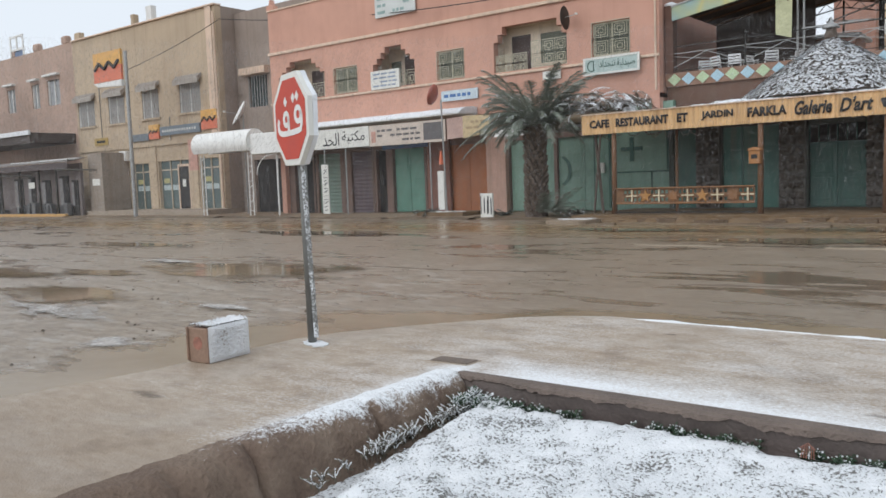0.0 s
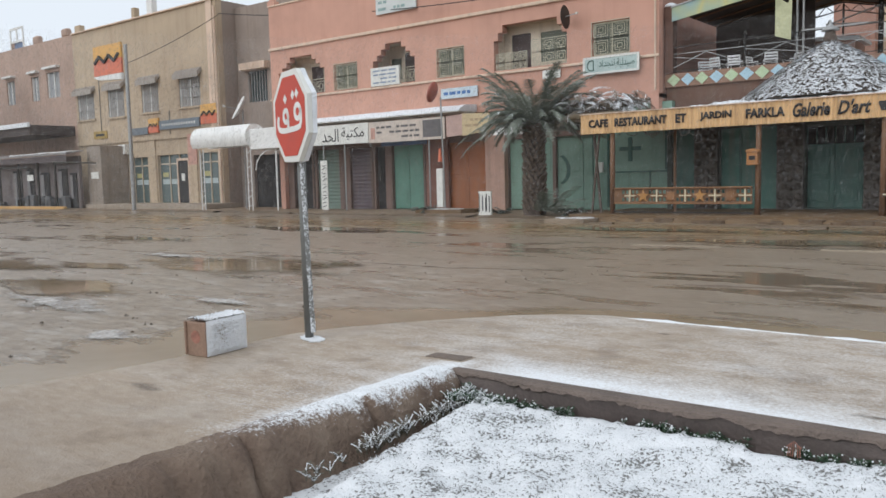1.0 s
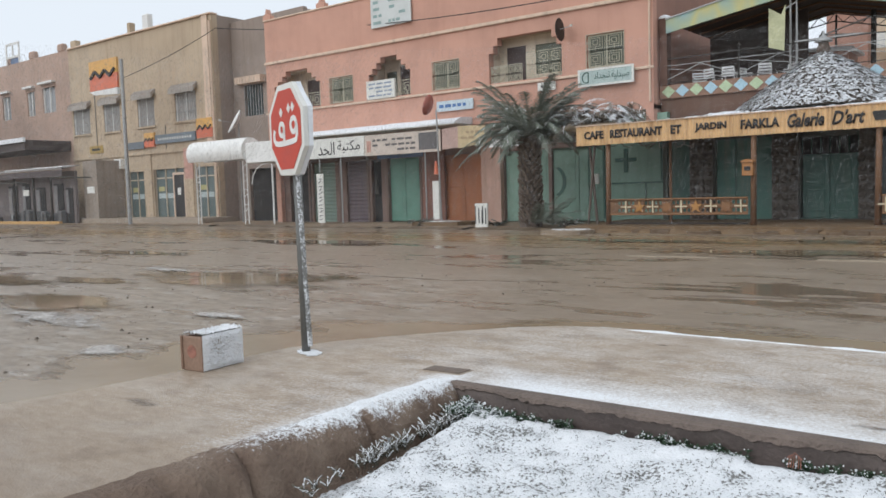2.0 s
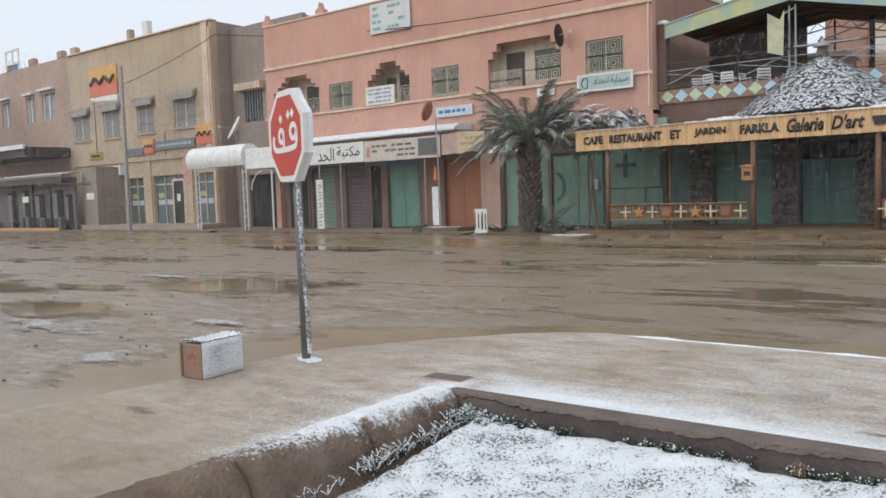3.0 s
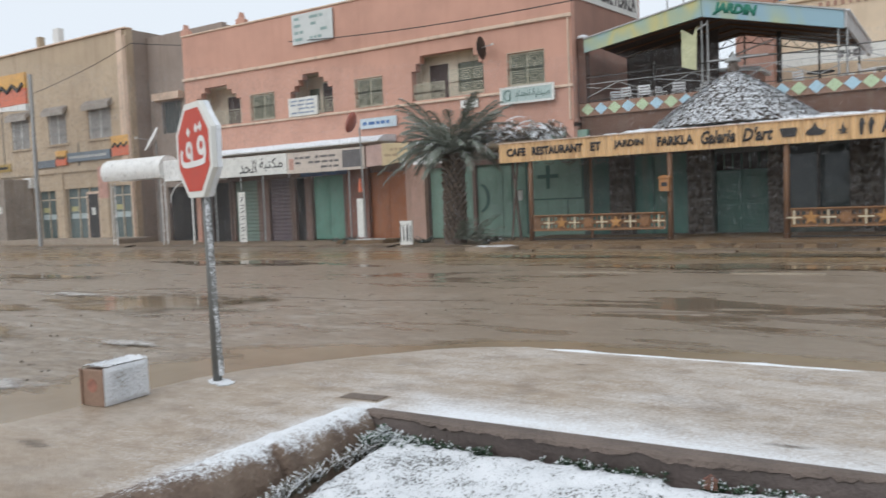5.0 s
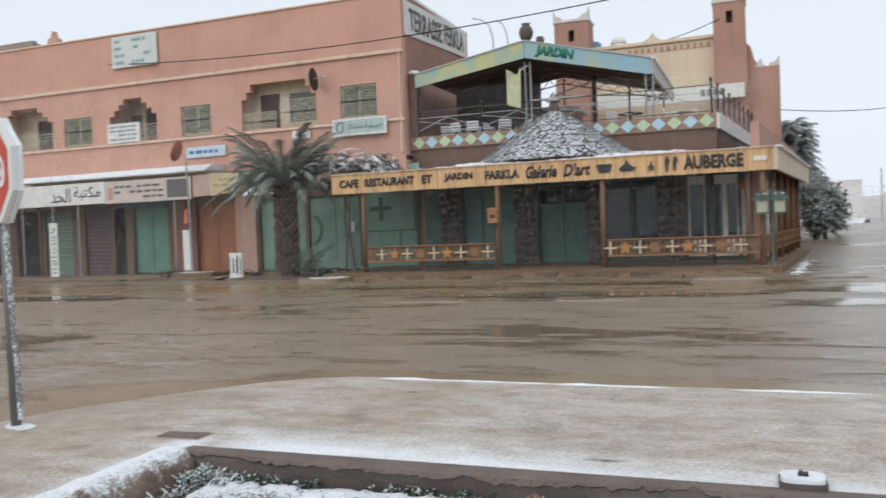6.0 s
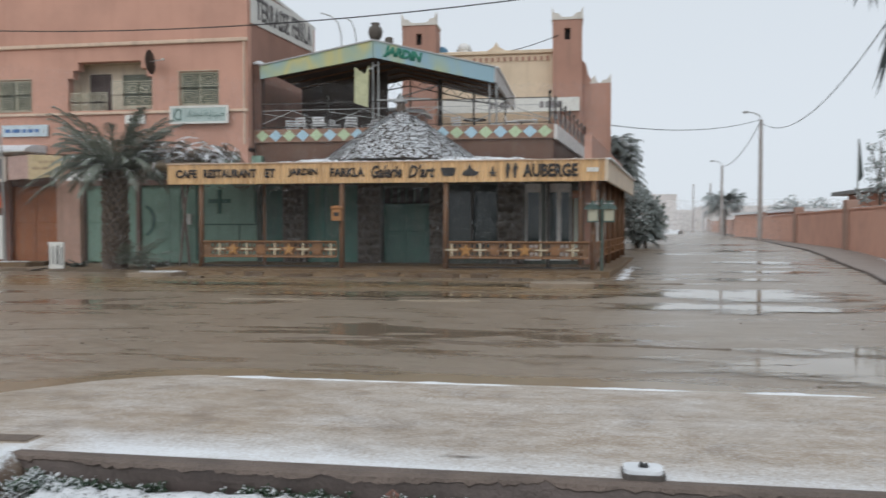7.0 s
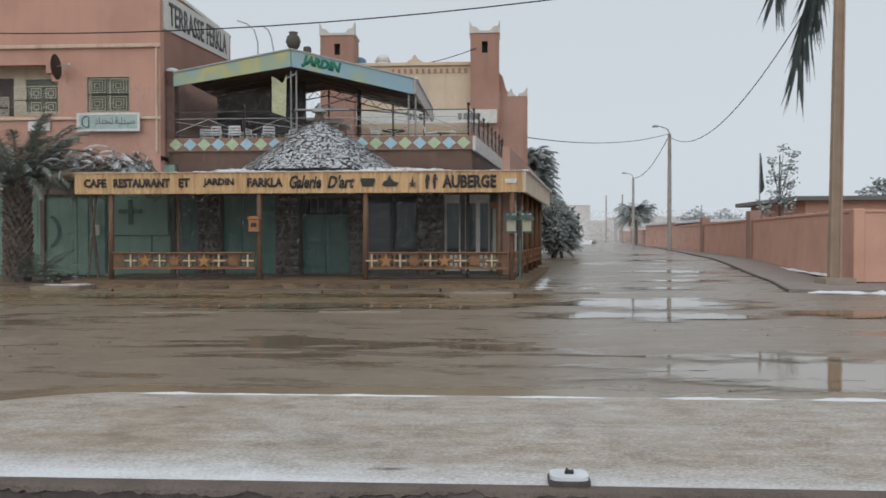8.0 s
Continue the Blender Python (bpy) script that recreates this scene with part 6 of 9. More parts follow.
for k in range(9):
    x = random.uniform(-11.9, -8.6)
    pts = [(x + 0.12 * j + random.uniform(-0.05, 0.05), CY + 0.3, 2.66 - 0.02 * j - random.uniform(0.0, 0.22) * (1 if 0 < j < 4 else 0)) for j in range(5)]
    part("twig", tube(pts, 0.012, sides=4), BARK, veranda, "dry twig caught under the fascia" if k == 0 else "")

unit = (fx1 - fx0) / 793.0


def fascia_x(p):
    return fx0 + (p - 132) * unit


for body, a, b, h in (("CAFE", 149, 190, 0.27), ("RESTAURANT", 203, 305, 0.28), ("ET", 321, 341, 0.28), ("JARDIN", 365, 420, 0.28), ("FARKLA", 444, 507, 0.28), ("AUBERGE", 787, 880, 0.4)):
    lettering("lettering", body, fascia, BLACK, ((fascia_x(a) + fascia_x(b)) / 2, CY - 0.004, 2.96), fascia_x(b) - fascia_x(a), h, 0.012, weight=0.04)
for body, a, b in (("Galerie", 519, 575), ("D'art", 586, 634)):
    lettering("lettering", body, fascia, BLACK, ((fascia_x(a) + fascia_x(b)) / 2, CY - 0.004, 2.97), fascia_x(b) - fascia_x(a), 0.4, 0.012, shear=0.3, weight=0.03)


def icon(name, outline, p, s=0.42):
    c = fascia_x(p)
    part(name, prism([(c + x * s, 2.95 + z * s) for x, z in outline], CY - 0.018, CY - 0.004), BLACK, fascia)


icon("bowl_icon", [(-0.55, 0.15), (-0.5, 0.28), (0.5, 0.28), (0.55, 0.15), (0.38, -0.32), (-0.38, -0.32)], 657)
icon("tagine_icon", [(-0.6, -0.2), (-0.45, 0.05), (-0.2, 0.15), (-0.05, 0.55), (0.1, 0.2), (0.4, 0.0), (0.65, -0.05), (0.4, -0.32), (-0.4, -0.32)], 696)
icon("tree_icon", [(-0.35, -0.3), (-0.06, -0.28), (-0.28, -0.08), (-0.1, -0.05), (0, 0.45), (0.1, -0.05), (0.28, -0.08), (0.06, -0.28), (0.35, -0.3), (0, -0.36)], 735)
icon("figure_icon", [(-0.14, -0.5), (0.0, -0.5), (0.05, 0.1), (0.16, 0.15), (0.1, 0.35), (0.04, 0.55), (-0.1, 0.55), (-0.16, 0.35), (-0.2, 0.1)], 762)
icon("figure_icon", [(-0.14, -0.5), (0.0, -0.5), (0.05, 0.1), (0.16, 0.15), (0.1, 0.35), (0.04, 0.55), (-0.1, 0.55), (-0.16, 0.35), (-0.2, 0.1)], 775)
part("plate", box(fascia_x(895), fascia_x(915), CY - 0.014, CY - 0.004, 2.9, 3.03), BOARD, fascia)

# snow-laden roof of the veranda and the thatched cone on it
bm = grid_sheet(spaced((fx0 + 0.1, fx1 - 0.1, 0.12)), spaced((CY + 0.12, 29.7, 0.12)),
                lambda x, y: 3.22 + 0.1 * (y - CY) + 0.07 * noise.noise((x * 1.5, y * 1.5, 0)) + 0.07 * noise.noise((x * 5, y * 5, 0)) + (0.15 * smooth01(-10.2, -7.2, x) * smooth01(0.3, -3.0, x) - 0.05) * smooth01(CY, CY + 0.6, y))
part("snowy_roof", bm, SNOW_THATCH, veranda, "reed roof under patchy snow", smooth=True)
cone = thing("thatched_cone", (-5.02, 28.0, 3.3), label="cone of palm thatch covered with flecks of snow", category="thatched roof")
AX, AY, AZ = -5.02, 27.9, 5.16


def cone_point(a, k):
    """k: 0 at the tip, 1 at the eaves."""
    rx, ry = 2.62 * k ** 0.92, 2.1 * k ** 0.92
    return Vector((AX + rx * math.cos(a), AY + ry * math.sin(a), AZ - 1.62 * k - 0.1 * k * k))


bm = bmesh.new()
rings = [[bm.verts.new(cone_point(math.tau * j / 40, 0.03 + 0.97 * i / 10) + Vector((0, 0, -0.05))) for j in range(40)] for i in range(11)]
for a, b in zip(rings, rings[1:]):
    for j in range(40):
        bm.faces.new((a[j], b[j], b[(j + 1) % 40], a[(j + 1) % 40]))
part("thatch_body", bm, surface("wet_palm_thatch", (0.09, 0.07, 0.055), 0.95, 6, 0.4, 40, 0.6, depth=0.03), cone)
random.seed(21)
bm = bmesh.new()
bs = bmesh.new()
for i in range(11000):
    k = random.random() ** 0.6
    a = random.uniform(0, math.tau)
    p, q = cone_point(a, max(0.02, k)), cone_point(a + random.uniform(-0.05, 0.05), min(1.06, k + 0.07))
    d = (q - p).normalized()
    side = Vector((-math.sin(a), math.cos(a), random.uniform(-0.15, 0.15))).normalized()
    ln, w = random.uniform(0.06, 0.13), random.uniform(0.02, 0.055)
    up = Vector((math.cos(a) * 0.5, math.sin(a) * 0.5, 0.8)) * random.uniform(0.0, 0.05)
    skew = side * random.uniform(-0.09, 0.09)
    target = bs if random.random() < 0.7 else bm
    vs = [target.verts.new(v) for v in (p - side * w + up, p + side * w + up, p + d * ln + side * w * 0.5 + skew + up * 1.6, p + d * ln - side * w * 0.5 + skew + up * 1.6)]
    target.faces.new(vs)
tagged(part("thatch", bm, surface("grey_palm_strips", (0.12, 0.1, 0.085), 0.9, 8, 0.4, 40, 0.3), cone), kind="stuff")
tagged(part("thatch_snow", bs, SNOW, cone), kind="stuff")
fin = part("finial", lathe([(0.16, 0), (0.2, 0.1), (0.15, 0.25), (0.13, 0.4)], (AX, AY, AZ - 0.06)), BARK, cone, smooth=True)
part("finial_cap", lathe([(0.26, 0.34), (0.24, 0.38), (0.12, 0.46), (0.05, 0.54), (0.02, 0.66)], (AX, AY, AZ - 0.06)), METAL, fin, "small tin cap", smooth=True)

# ---- roof terrace ----
TE = 29.9
terrace = thing("roof_terrace", (-5, TE, 3.6), label="cafe roof terrace with a band of diamond tiles and iron railings", category="terrace")
part("slab", slab([(-11.04, TE + 0.1), (0.03, TE + 0.1), (1.75, 43.5), (-11.04, 43.5)], 3.62, 4.4), surface("brown_terrace_edge", (0.15, 0.085, 0.06), 0.9, 1, 0.3, 30, 0.3, streak=0.4), terrace)
band = part("tile_band", box(-11.06, 0.05, TE, TE + 0.12, 4.4, 4.88), TILE_BED, terrace)
part("side_band", slab([(0.052, TE), (0.15, TE), (1.85, 43.5), (1.75, 43.5)], 4.35, 4.88), surface("pale_side_band", (0.6, 0.57, 0.54), 0.7, 2, 0.15, 40, 0.2, streak=0.2), terrace, "pale band dusted with snow")
part("floor", slab([(-11.04, TE + 0.125), (0.03, TE + 0.125), (1.7, 43.4), (-11.04, 43.4)], 4.402, 4.5), CONCRETE, terrace)
dm = [mesh_of("tile", prism([(0, -0.22), (0.25, 0), (0, 0.22), (-0.25, 0)], -0.02, 0), m) for m in (PALE_GREEN, PALE_BLUE)]
nd = 21
for k in range(nd):
    ob = new("tile", dm[k % 2])
    ob.parent = band
    ob.matrix_basis = ORIGIN[band.name].inverted() @ Matrix.Translation((-10.72 + k * (10.45 / (nd - 1)), TE - 0.002, 4.64))


def railing(p0, p1, posts, name="railing"):
    p0, p1 = Vector(p0), Vector(p1)
    bm0 = bar(p0 + Vector((0, 0, 0.95)), p1 + Vector((0, 0, 0.95)), 0.022)
    r = part(name, bm0, IRON, terrace, "iron terrace railing with crossed bars")
    part("lower_rail", bar(p0 + Vector((0, 0, 0.08)), p1 + Vector((0, 0, 0.08)), 0.018), IRON, r)
    part("middle_rail", bar(p0 + Vector((0, 0, 0.7)), p1 + Vector((0, 0, 0.7)), 0.014), METAL, r)
    for k in range(posts + 1):
        q = p0.lerp(p1, k / posts)
        part("post", bar(q, q + Vector((0, 0, 1.05)), 0.035), IRON, r)
        part("knob", lathe([(0.02, 0), (0.055, 0.05), (0.055, 0.1), (0.015, 0.17)], q + Vector((0, 0, 1.05)), sides=8), IRON, r)
    for k in range(posts):
        a, b = p0.lerp(p1, k / posts), p0.lerp(p1, (k + 1) / posts)
        m = a.lerp(b, 0.5)
        part("cross_bar", bar(a + Vector((0, 0, 0.15)), m + Vector((0, 0, 0.68)), 0.016), METAL, r)
        part("cross_bar", bar(m + Vector((0, 0, 0.68)), b + Vector((0, 0, 0.15)), 0.016), METAL, r)
        part("cross_bar", bar(a + Vector((0, 0, 0.62)), b + Vector((0, 0, 0.2)), 0.013), METAL, r)


railing((-10.9, TE + 0.06, 4.88), (-0.1, TE + 0.06, 4.88), 4)
railing((-0.1, TE + 0.06, 4.88), (1.6, 43.3, 4.88), 10, "side_railing")

pillar_bricks = thing("brick_pillar", (-11.0, TE + 0.1, 4.4), label="dark brick pillar with a snowy cap beside the terrace", category="pillar")
part("shaft", box(-11.05, -10.75, TE - 0.05, TE + 0.35, 4.89, 7.3), surface("dark_brick", (0.14, 0.08, 0.06), 0.9, 5, 0.4, 20, 0.6, depth=0.03), pillar_bricks)
part("cap", lathe([(0.24, 0), (0.22, 0.09), (0.1, 0.15)], (-10.9, TE + 0.15, 7.3), sides=10), SNOW, pillar_bricks, smooth=True)


def gable_paint():
    m, nt, b = nodes_of("green_yellow_blue_painted_board")
    n1 = noise_node(nt, 0.75, 2, (1, 1, 0.5))
    col = ramp(nt, n1, [(0.36, (0.26, 0.39, 0.45)), (0.46, (0.33, 0.41, 0.3)), (0.55, (0.48, 0.45, 0.2)), (0.66, (0.3, 0.4, 0.33))])
    nt.links.new(col, b.inputs["Base Color"])
    b.inputs["Roughness"].default_value = 0.6
    bumped(nt, b, noise_node(nt, 30, 3), 0.15, 0.01)
    return m


GABLE = gable_paint()
gable = thing("gable_shelter", (-6.45, TE, 4.4), label="open gabled terrace shelter with a painted green and yellow fascia", category="shelter")
fl = part("gable_board", prism([(-10.76, 6.74), (-6.46, 7.4), (-6.46, 8.0), (-10.76, 7.22)], TE - 0.1, TE - 0.02), GABLE, gable)
frr = part("gable_board", prism([(-6.44, 7.4), (-2.06, 6.36), (-2.06, 6.9), (-6.44, 8.0)], TE - 0.1, TE - 0.02), GABLE, gable)
part("ridge_trim", prism([(-10.78, 7.222), (-6.45, 8.002), (-6.45, 8.05), (-10.78, 7.27)], TE - 0.14, TE + 0.02), METAL, gable)
part("ridge_trim", prism([(-6.449, 8.002), (-2.02, 6.902), (-2.02, 6.95), (-6.449, 8.05)], TE - 0.14, TE + 0.02), METAL, gable)
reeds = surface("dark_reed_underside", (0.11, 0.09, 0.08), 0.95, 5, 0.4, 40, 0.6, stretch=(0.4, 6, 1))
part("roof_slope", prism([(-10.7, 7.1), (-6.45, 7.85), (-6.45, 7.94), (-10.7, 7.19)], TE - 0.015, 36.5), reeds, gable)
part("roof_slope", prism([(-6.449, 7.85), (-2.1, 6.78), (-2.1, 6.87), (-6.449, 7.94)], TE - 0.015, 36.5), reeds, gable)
# added dark sheet: paints the shade under the roof and hides the sky
part("inner_panel", prism([(-10.6, 4.6), (-6.9, 4.6), (-6.9, 7.7), (-10.6, 7.06)], 34.0, 34.1), surface("gable_shade_fill", (0.1, 0.08, 0.072), 0.95, 2, 0.3, 30, 0.1), gable, "dark sheet added to fill the back of the gable with shade")
part("side_fascia", slab([(-2.06, TE - 0.02), (-1.98, TE - 0.02), (-1.86, 37.0), (-1.94, 37.0)], 6.4, 6.9), surface("pale_grey_board", (0.5, 0.48, 0.46), 0.7), gable)
part("side_fascia_cap", slab([(-2.1, TE - 0.02), (-1.9, TE - 0.02), (-1.8, 37.0), (-2.0, 37.0)], 6.905, 6.95), SNOW, gable)
for x in (-6.53, -6.33, -2.25, -2.0):
    part("post", bar((x, TE + 0.2, 4.45), (x, TE + 0.2, 7.3 if x < -5 else 6.5), 0.035, sides=8), METAL, gable)
for x in (-10.4, -6.4, -2.2):
    part("back_post", bar((x, 36.3, 4.45), (x, 36.3, 7.0 if x != -6.4 else 7.7), 0.04, sides=8), IRON, gable)
part("back_post", bar((-4.6, 33.5, 4.45), (-4.6, 33.5, 7.2), 0.09, sides=4), IRON, gable)
for a, b in (((-6.4, 33.5, 6.55), (-2.3, 33.5, 6.2)), ((-4.6, 33.5, 7.0), (-2.2, 33.5, 6.35)), ((-6.4, 33.5, 6.5), (-4.6, 33.5, 7.0)), ((-6.4, TE + 0.2, 5.9), (-4.4, TE + 0.2, 5.9)), ((-6.35, TE + 0.2, 7.2), (-6.75, TE + 0.2, 7.0))):
    part("truss_bar", bar(a, b, 0.03), METAL, gable)
for x0, z0, x1, z1 in ((-6.45, 7.78, -2.15, 6.72), (-6.45, 7.78, -10.65, 7.04)):
    truss = part("truss", bar((x0, 36.3, z0), (x1, 36.3, z1), 0.03), IRON, gable, "iron lattice truss under the roof")
    part("lower_chord", bar((x0, 36.3, z0 - 0.3), (x1, 36.3, z1 - 0.3), 0.03), IRON, truss)
    for k in range(14):
        u, v = k / 14, (k + 1) / 14
        a, b = (x0 + (x1 - x0) * u, z0 + (z1 - z0) * u), (x0 + (x1 - x0) * v, z0 + (z1 - z0) * v)
        part("web_bar", bar((a[0], 36.3, a[1] - (0.3 if k % 2 else 0)), (b[0], 36.3, b[1] - (0 if k % 2 else 0.3)), 0.02), IRON, truss)
for k in range(6):
    y = TE + 0.6 + k * 1.1
    part("purlin", bar((-10.6, y, 7.06), (-6.45, y, 7.8), 0.04), BROWN_WOOD, gable)
    part("purlin", bar((-6.44, y, 7.8), (-2.15, y, 6.74), 0.04), BROWN_WOOD, gable)
lettering("lettering", "JARDIN", frr, surface("bottle_green_letter", (0.02, 0.17, 0.11), 0.6), (-5.36, TE - 0.104, 7.44), 1.4, 0.44, 0.012, roll=-14, weight=0.07)
ol = [(-7.12, 5.75), (-6.62, 5.58), (-6.58, 7.1), (-6.72, 6.78), (-7.12, 7.05)]
single("hanging_sheet", prism(ol, TE - 0.22, TE - 0.2), surface("faded_yellow_green_sheet", (0.5, 0.5, 0.3), 0.7, 1.6, 0.4, 20, 0.2), "faded yellow and green sheet hung on the shelter posts", "sheet")
single("clay_jar", lathe([(0.12, 0), (0.22, 0.12), (0.27, 0.3), (0.22, 0.47), (0.13, 0.54), (0.17, 0.62)], (-6.4, TE + 0.05, 8.03)), JAR, "dark clay jar on the gable ridge", "jar", smooth=True)
single("roof_spotlight", box(-6.02, -5.74, TE - 0.1, TE + 0.1, 7.88, 8.12, bevel=0.05), JAR, "small dark spotlight on the gable", "spotlight")


def plastic_chair():
    c = thing("plastic_chair", (0, 0, 0), label="white plastic garden chair with a slatted back", category="chair", group="terrace chairs")
    part("seat", box(-0.22, 0.22, -0.22, 0.2, 0.4, 0.44, bevel=0.012), CHAIR, c)
    for x in (-0.21, 0.21):
        part("leg", bar((x, -0.2, 0), (x * 0.95, -0.19, 0.64), 0.022), CHAIR, c)
        part("leg", bar((x, 0.24, 0), (x * 0.95, 0.2, 0.44), 0.022), CHAIR, c)
        part("armrest", box(x - 0.03, x + 0.03, -0.22, 0.22, 0.62, 0.65), CHAIR, c)
    b = part("backrest", bar((-0.21, 0.2, 0.44), (-0.2, 0.28, 0.88), 0.022), CHAIR, c)
    part("back_post", bar((0.21, 0.2, 0.44), (0.2, 0.28, 0.88), 0.022), CHAIR, b)
    for k in range(4):
        part("slat", box(-0.2, 0.2, 0.215 + 0.018 * k, 0.235 + 0.018 * k, 0.52 + 0.1 * k, 0.585 + 0.1 * k), CHAIR, b)
    return c


chair = plastic_chair()
chair.matrix_basis = pose(-9.35, 30.75, 4.5, 0, 0, 160)
for x, y, a in ((-9.95, 31.0, 30), (-8.75, 30.7, 185), (-8.2, 31.2, 75), (-7.6, 30.9, 200), (-7.0, 31.3, -40), (-3.5, 31.5, 150), (-1.5, 31.2, 90), (-1.0, 32.4, 250), (-2.2, 33.0, 20)):
    copy_thing(chair, pose(x, y, 4.5, 0, 0, a))


def round_table(x, y, mat):
    t = thing("round_table", (x, y, 4.5), label="small round terrace table dusted with snow", category="table", group="terrace tables")
    part("tabletop", lathe([(0.42, 0.7), (0.44, 0.715), (0.42, 0.735)], (x, y, 4.5), sides=20), mat, t)
    part("column", bar((x, y, 4.5), (x, y, 5.2), 0.035, sides=8), IRON, t)
    part("foot", lathe([(0.25, 0), (0.23, 0.03), (0.05, 0.05)], (x, y, 4.5)), IRON, t)


round_table(-2.9, 31.0, IRON)
round_table(-1.2, 31.7, WHITE)
round_table(-9.0, 31.6, WHITE)
terrace_hut = thing("terrace_hut", (-8, 34.5, 4.5), label="small clay-red hut on the terrace with a snowy roof", category="hut")
part("wall", box(-8.6, -5.6, 34.4, 36.2, 4.5, 6.2), CLAY, terrace_hut)
part("roof", prism([(-8.8, 6.2), (-5.4, 6.0), (-5.4, 6.12), (-8.8, 6.32)], 34.1, 36.4), SNOW, terrace_hut)

# long painted sign on the pink building's side wall
name_board = thing("name_board", (-11.0, 33, 9), label="white name board with dark letters on the side wall", category="sign")
bm = bmesh.new()
vs = [bm.verts.new(p) for p in ((-11.076, 29.66, 8.8), (-11.076, 36.9, 9.22), (-11.076, 36.9, 10.42), (-11.076, 29.66, 10.1), (-11.03, 29.66, 8.8), (-11.03, 36.9, 9.22), (-11.03, 36.9, 10.42), (-11.03, 29.66, 10.1))]
for q in ((0, 1, 2, 3), (7, 6, 5, 4), (0, 4, 5, 1), (1, 5, 6, 2), (2, 6, 7, 3), (3, 7, 4, 0)):
    bm.faces.new([vs[i] for i in q])
bmesh.ops.recalc_face_normals(bm, faces=bm.faces)
nb = part("board", bm, BOARD, name_board)
ink = surface("faded_dark_letters", (0.1, 0.09, 0.09), 0.7)
lettering("lettering", "TERRASSE", nb, ink, (-11.028, 31.9, 9.56), 3.6, 0.85, 0.012, rz=90, roll=3, weight=0.02)
lettering("lettering", "FERKLA", nb, ink, (-11.028, 35.25, 9.77), 2.5, 0.85, 0.012, rz=90, roll=3, weight=0.02)
for pts in (((-9.9, 37.6, 4.48), (-9.93, 37.6, 10.2), (-10.1, 37.6, 10.75), (-10.45, 37.6, 11.05), (-10.9, 37.6, 11.2)), ((-9.15, 37.6, 4.48), (-9.2, 37.6, 9.8), (-9.3, 37.6, 10.4), (-9.45, 37.6, 10.75), (-9.75, 37.6, 10.95))):
    single("curved_lamp_arm", tube(pts, 0.03), METAL, "thin curved metal lamp arm above the roof", "lamp arm", "curved lamp arms")

# letter box, lanterns
lb = thing("letter_box", (-6.52, CY, 1.45), label="small orange box fixed to a veranda post", category="box")
AMBER_DULL = surface("dull_orange_metal", (0.36, 0.165, 0.055), 0.6, 6, 0.2)
part("body", box(-6.68, -6.36, CY - 0.14, CY + 0.05, 1.45, 1.84, bevel=0.015), AMBER_DULL, lb)
part("lid", prism([(-6.72, 1.842), (-6.32, 1.842), (-6.36, 1.9), (-6.52, 1.94), (-6.68, 1.9)], CY - 0.17, CY + 0.07), AMBER_DULL, lb)
part("slot", box(-6.61, -6.43, CY - 0.147, CY - 0.142, 1.6, 1.72), BLACK, lb)
LANTERN_METAL = surface("dark_verdigris_metal", (0.06, 0.095, 0.08), 0.6, 6, 0.3)
for x in (1.12, 1.58):
    ln = thing("lantern", (x + 0.17, CY - 0.18, 1.42), label="dark green-grey metal lantern with cream panes at the veranda corner", category="lantern", group="veranda lanterns")
    part("pane", box(x + 0.03, x + 0.31, CY - 0.3, CY - 0.06, 1.45, 1.78), LAMP_GLASS, ln)
    part("frame", box(x, x + 0.34, CY - 0.33, CY - 0.03, 1.4, 1.445), LANTERN_METAL, ln)
    part("roof", lathe([(0.26, 0), (0.2, 0.1), (0.06, 0.18), (0.02, 0.24)], (x + 0.17, CY - 0.18, 1.785), sides=4), LANTERN_METAL, ln)
    part("snow_cap", box(x + 0.02, x + 0.32, CY - 0.2, CY - 0.16, 1.95, 1.972), SNOW_THIN, ln, "thin snow on the lantern ridge")
    for dx in (0.01, 0.31):
        part("corner_bar", box(x + dx, x + dx + 0.025, CY - 0.325, CY - 0.3, 1.447, 1.783), LANTERN_METAL, ln)
part_arm = thing("lantern_post", (1.56, CY - 0.18, -0.25), label="dark green post that carries the lanterns", category="post")
part("shaft", bar((1.56, CY - 0.18, -0.2), (1.56, CY - 0.18, 2.1), 0.04, sides=8), LANTERN_METAL, part_arm)
part("bracket", bar((1.25, CY - 0.18, 2.02), (1.9, CY - 0.18, 2.02), 0.02), LANTERN_METAL, part_arm)
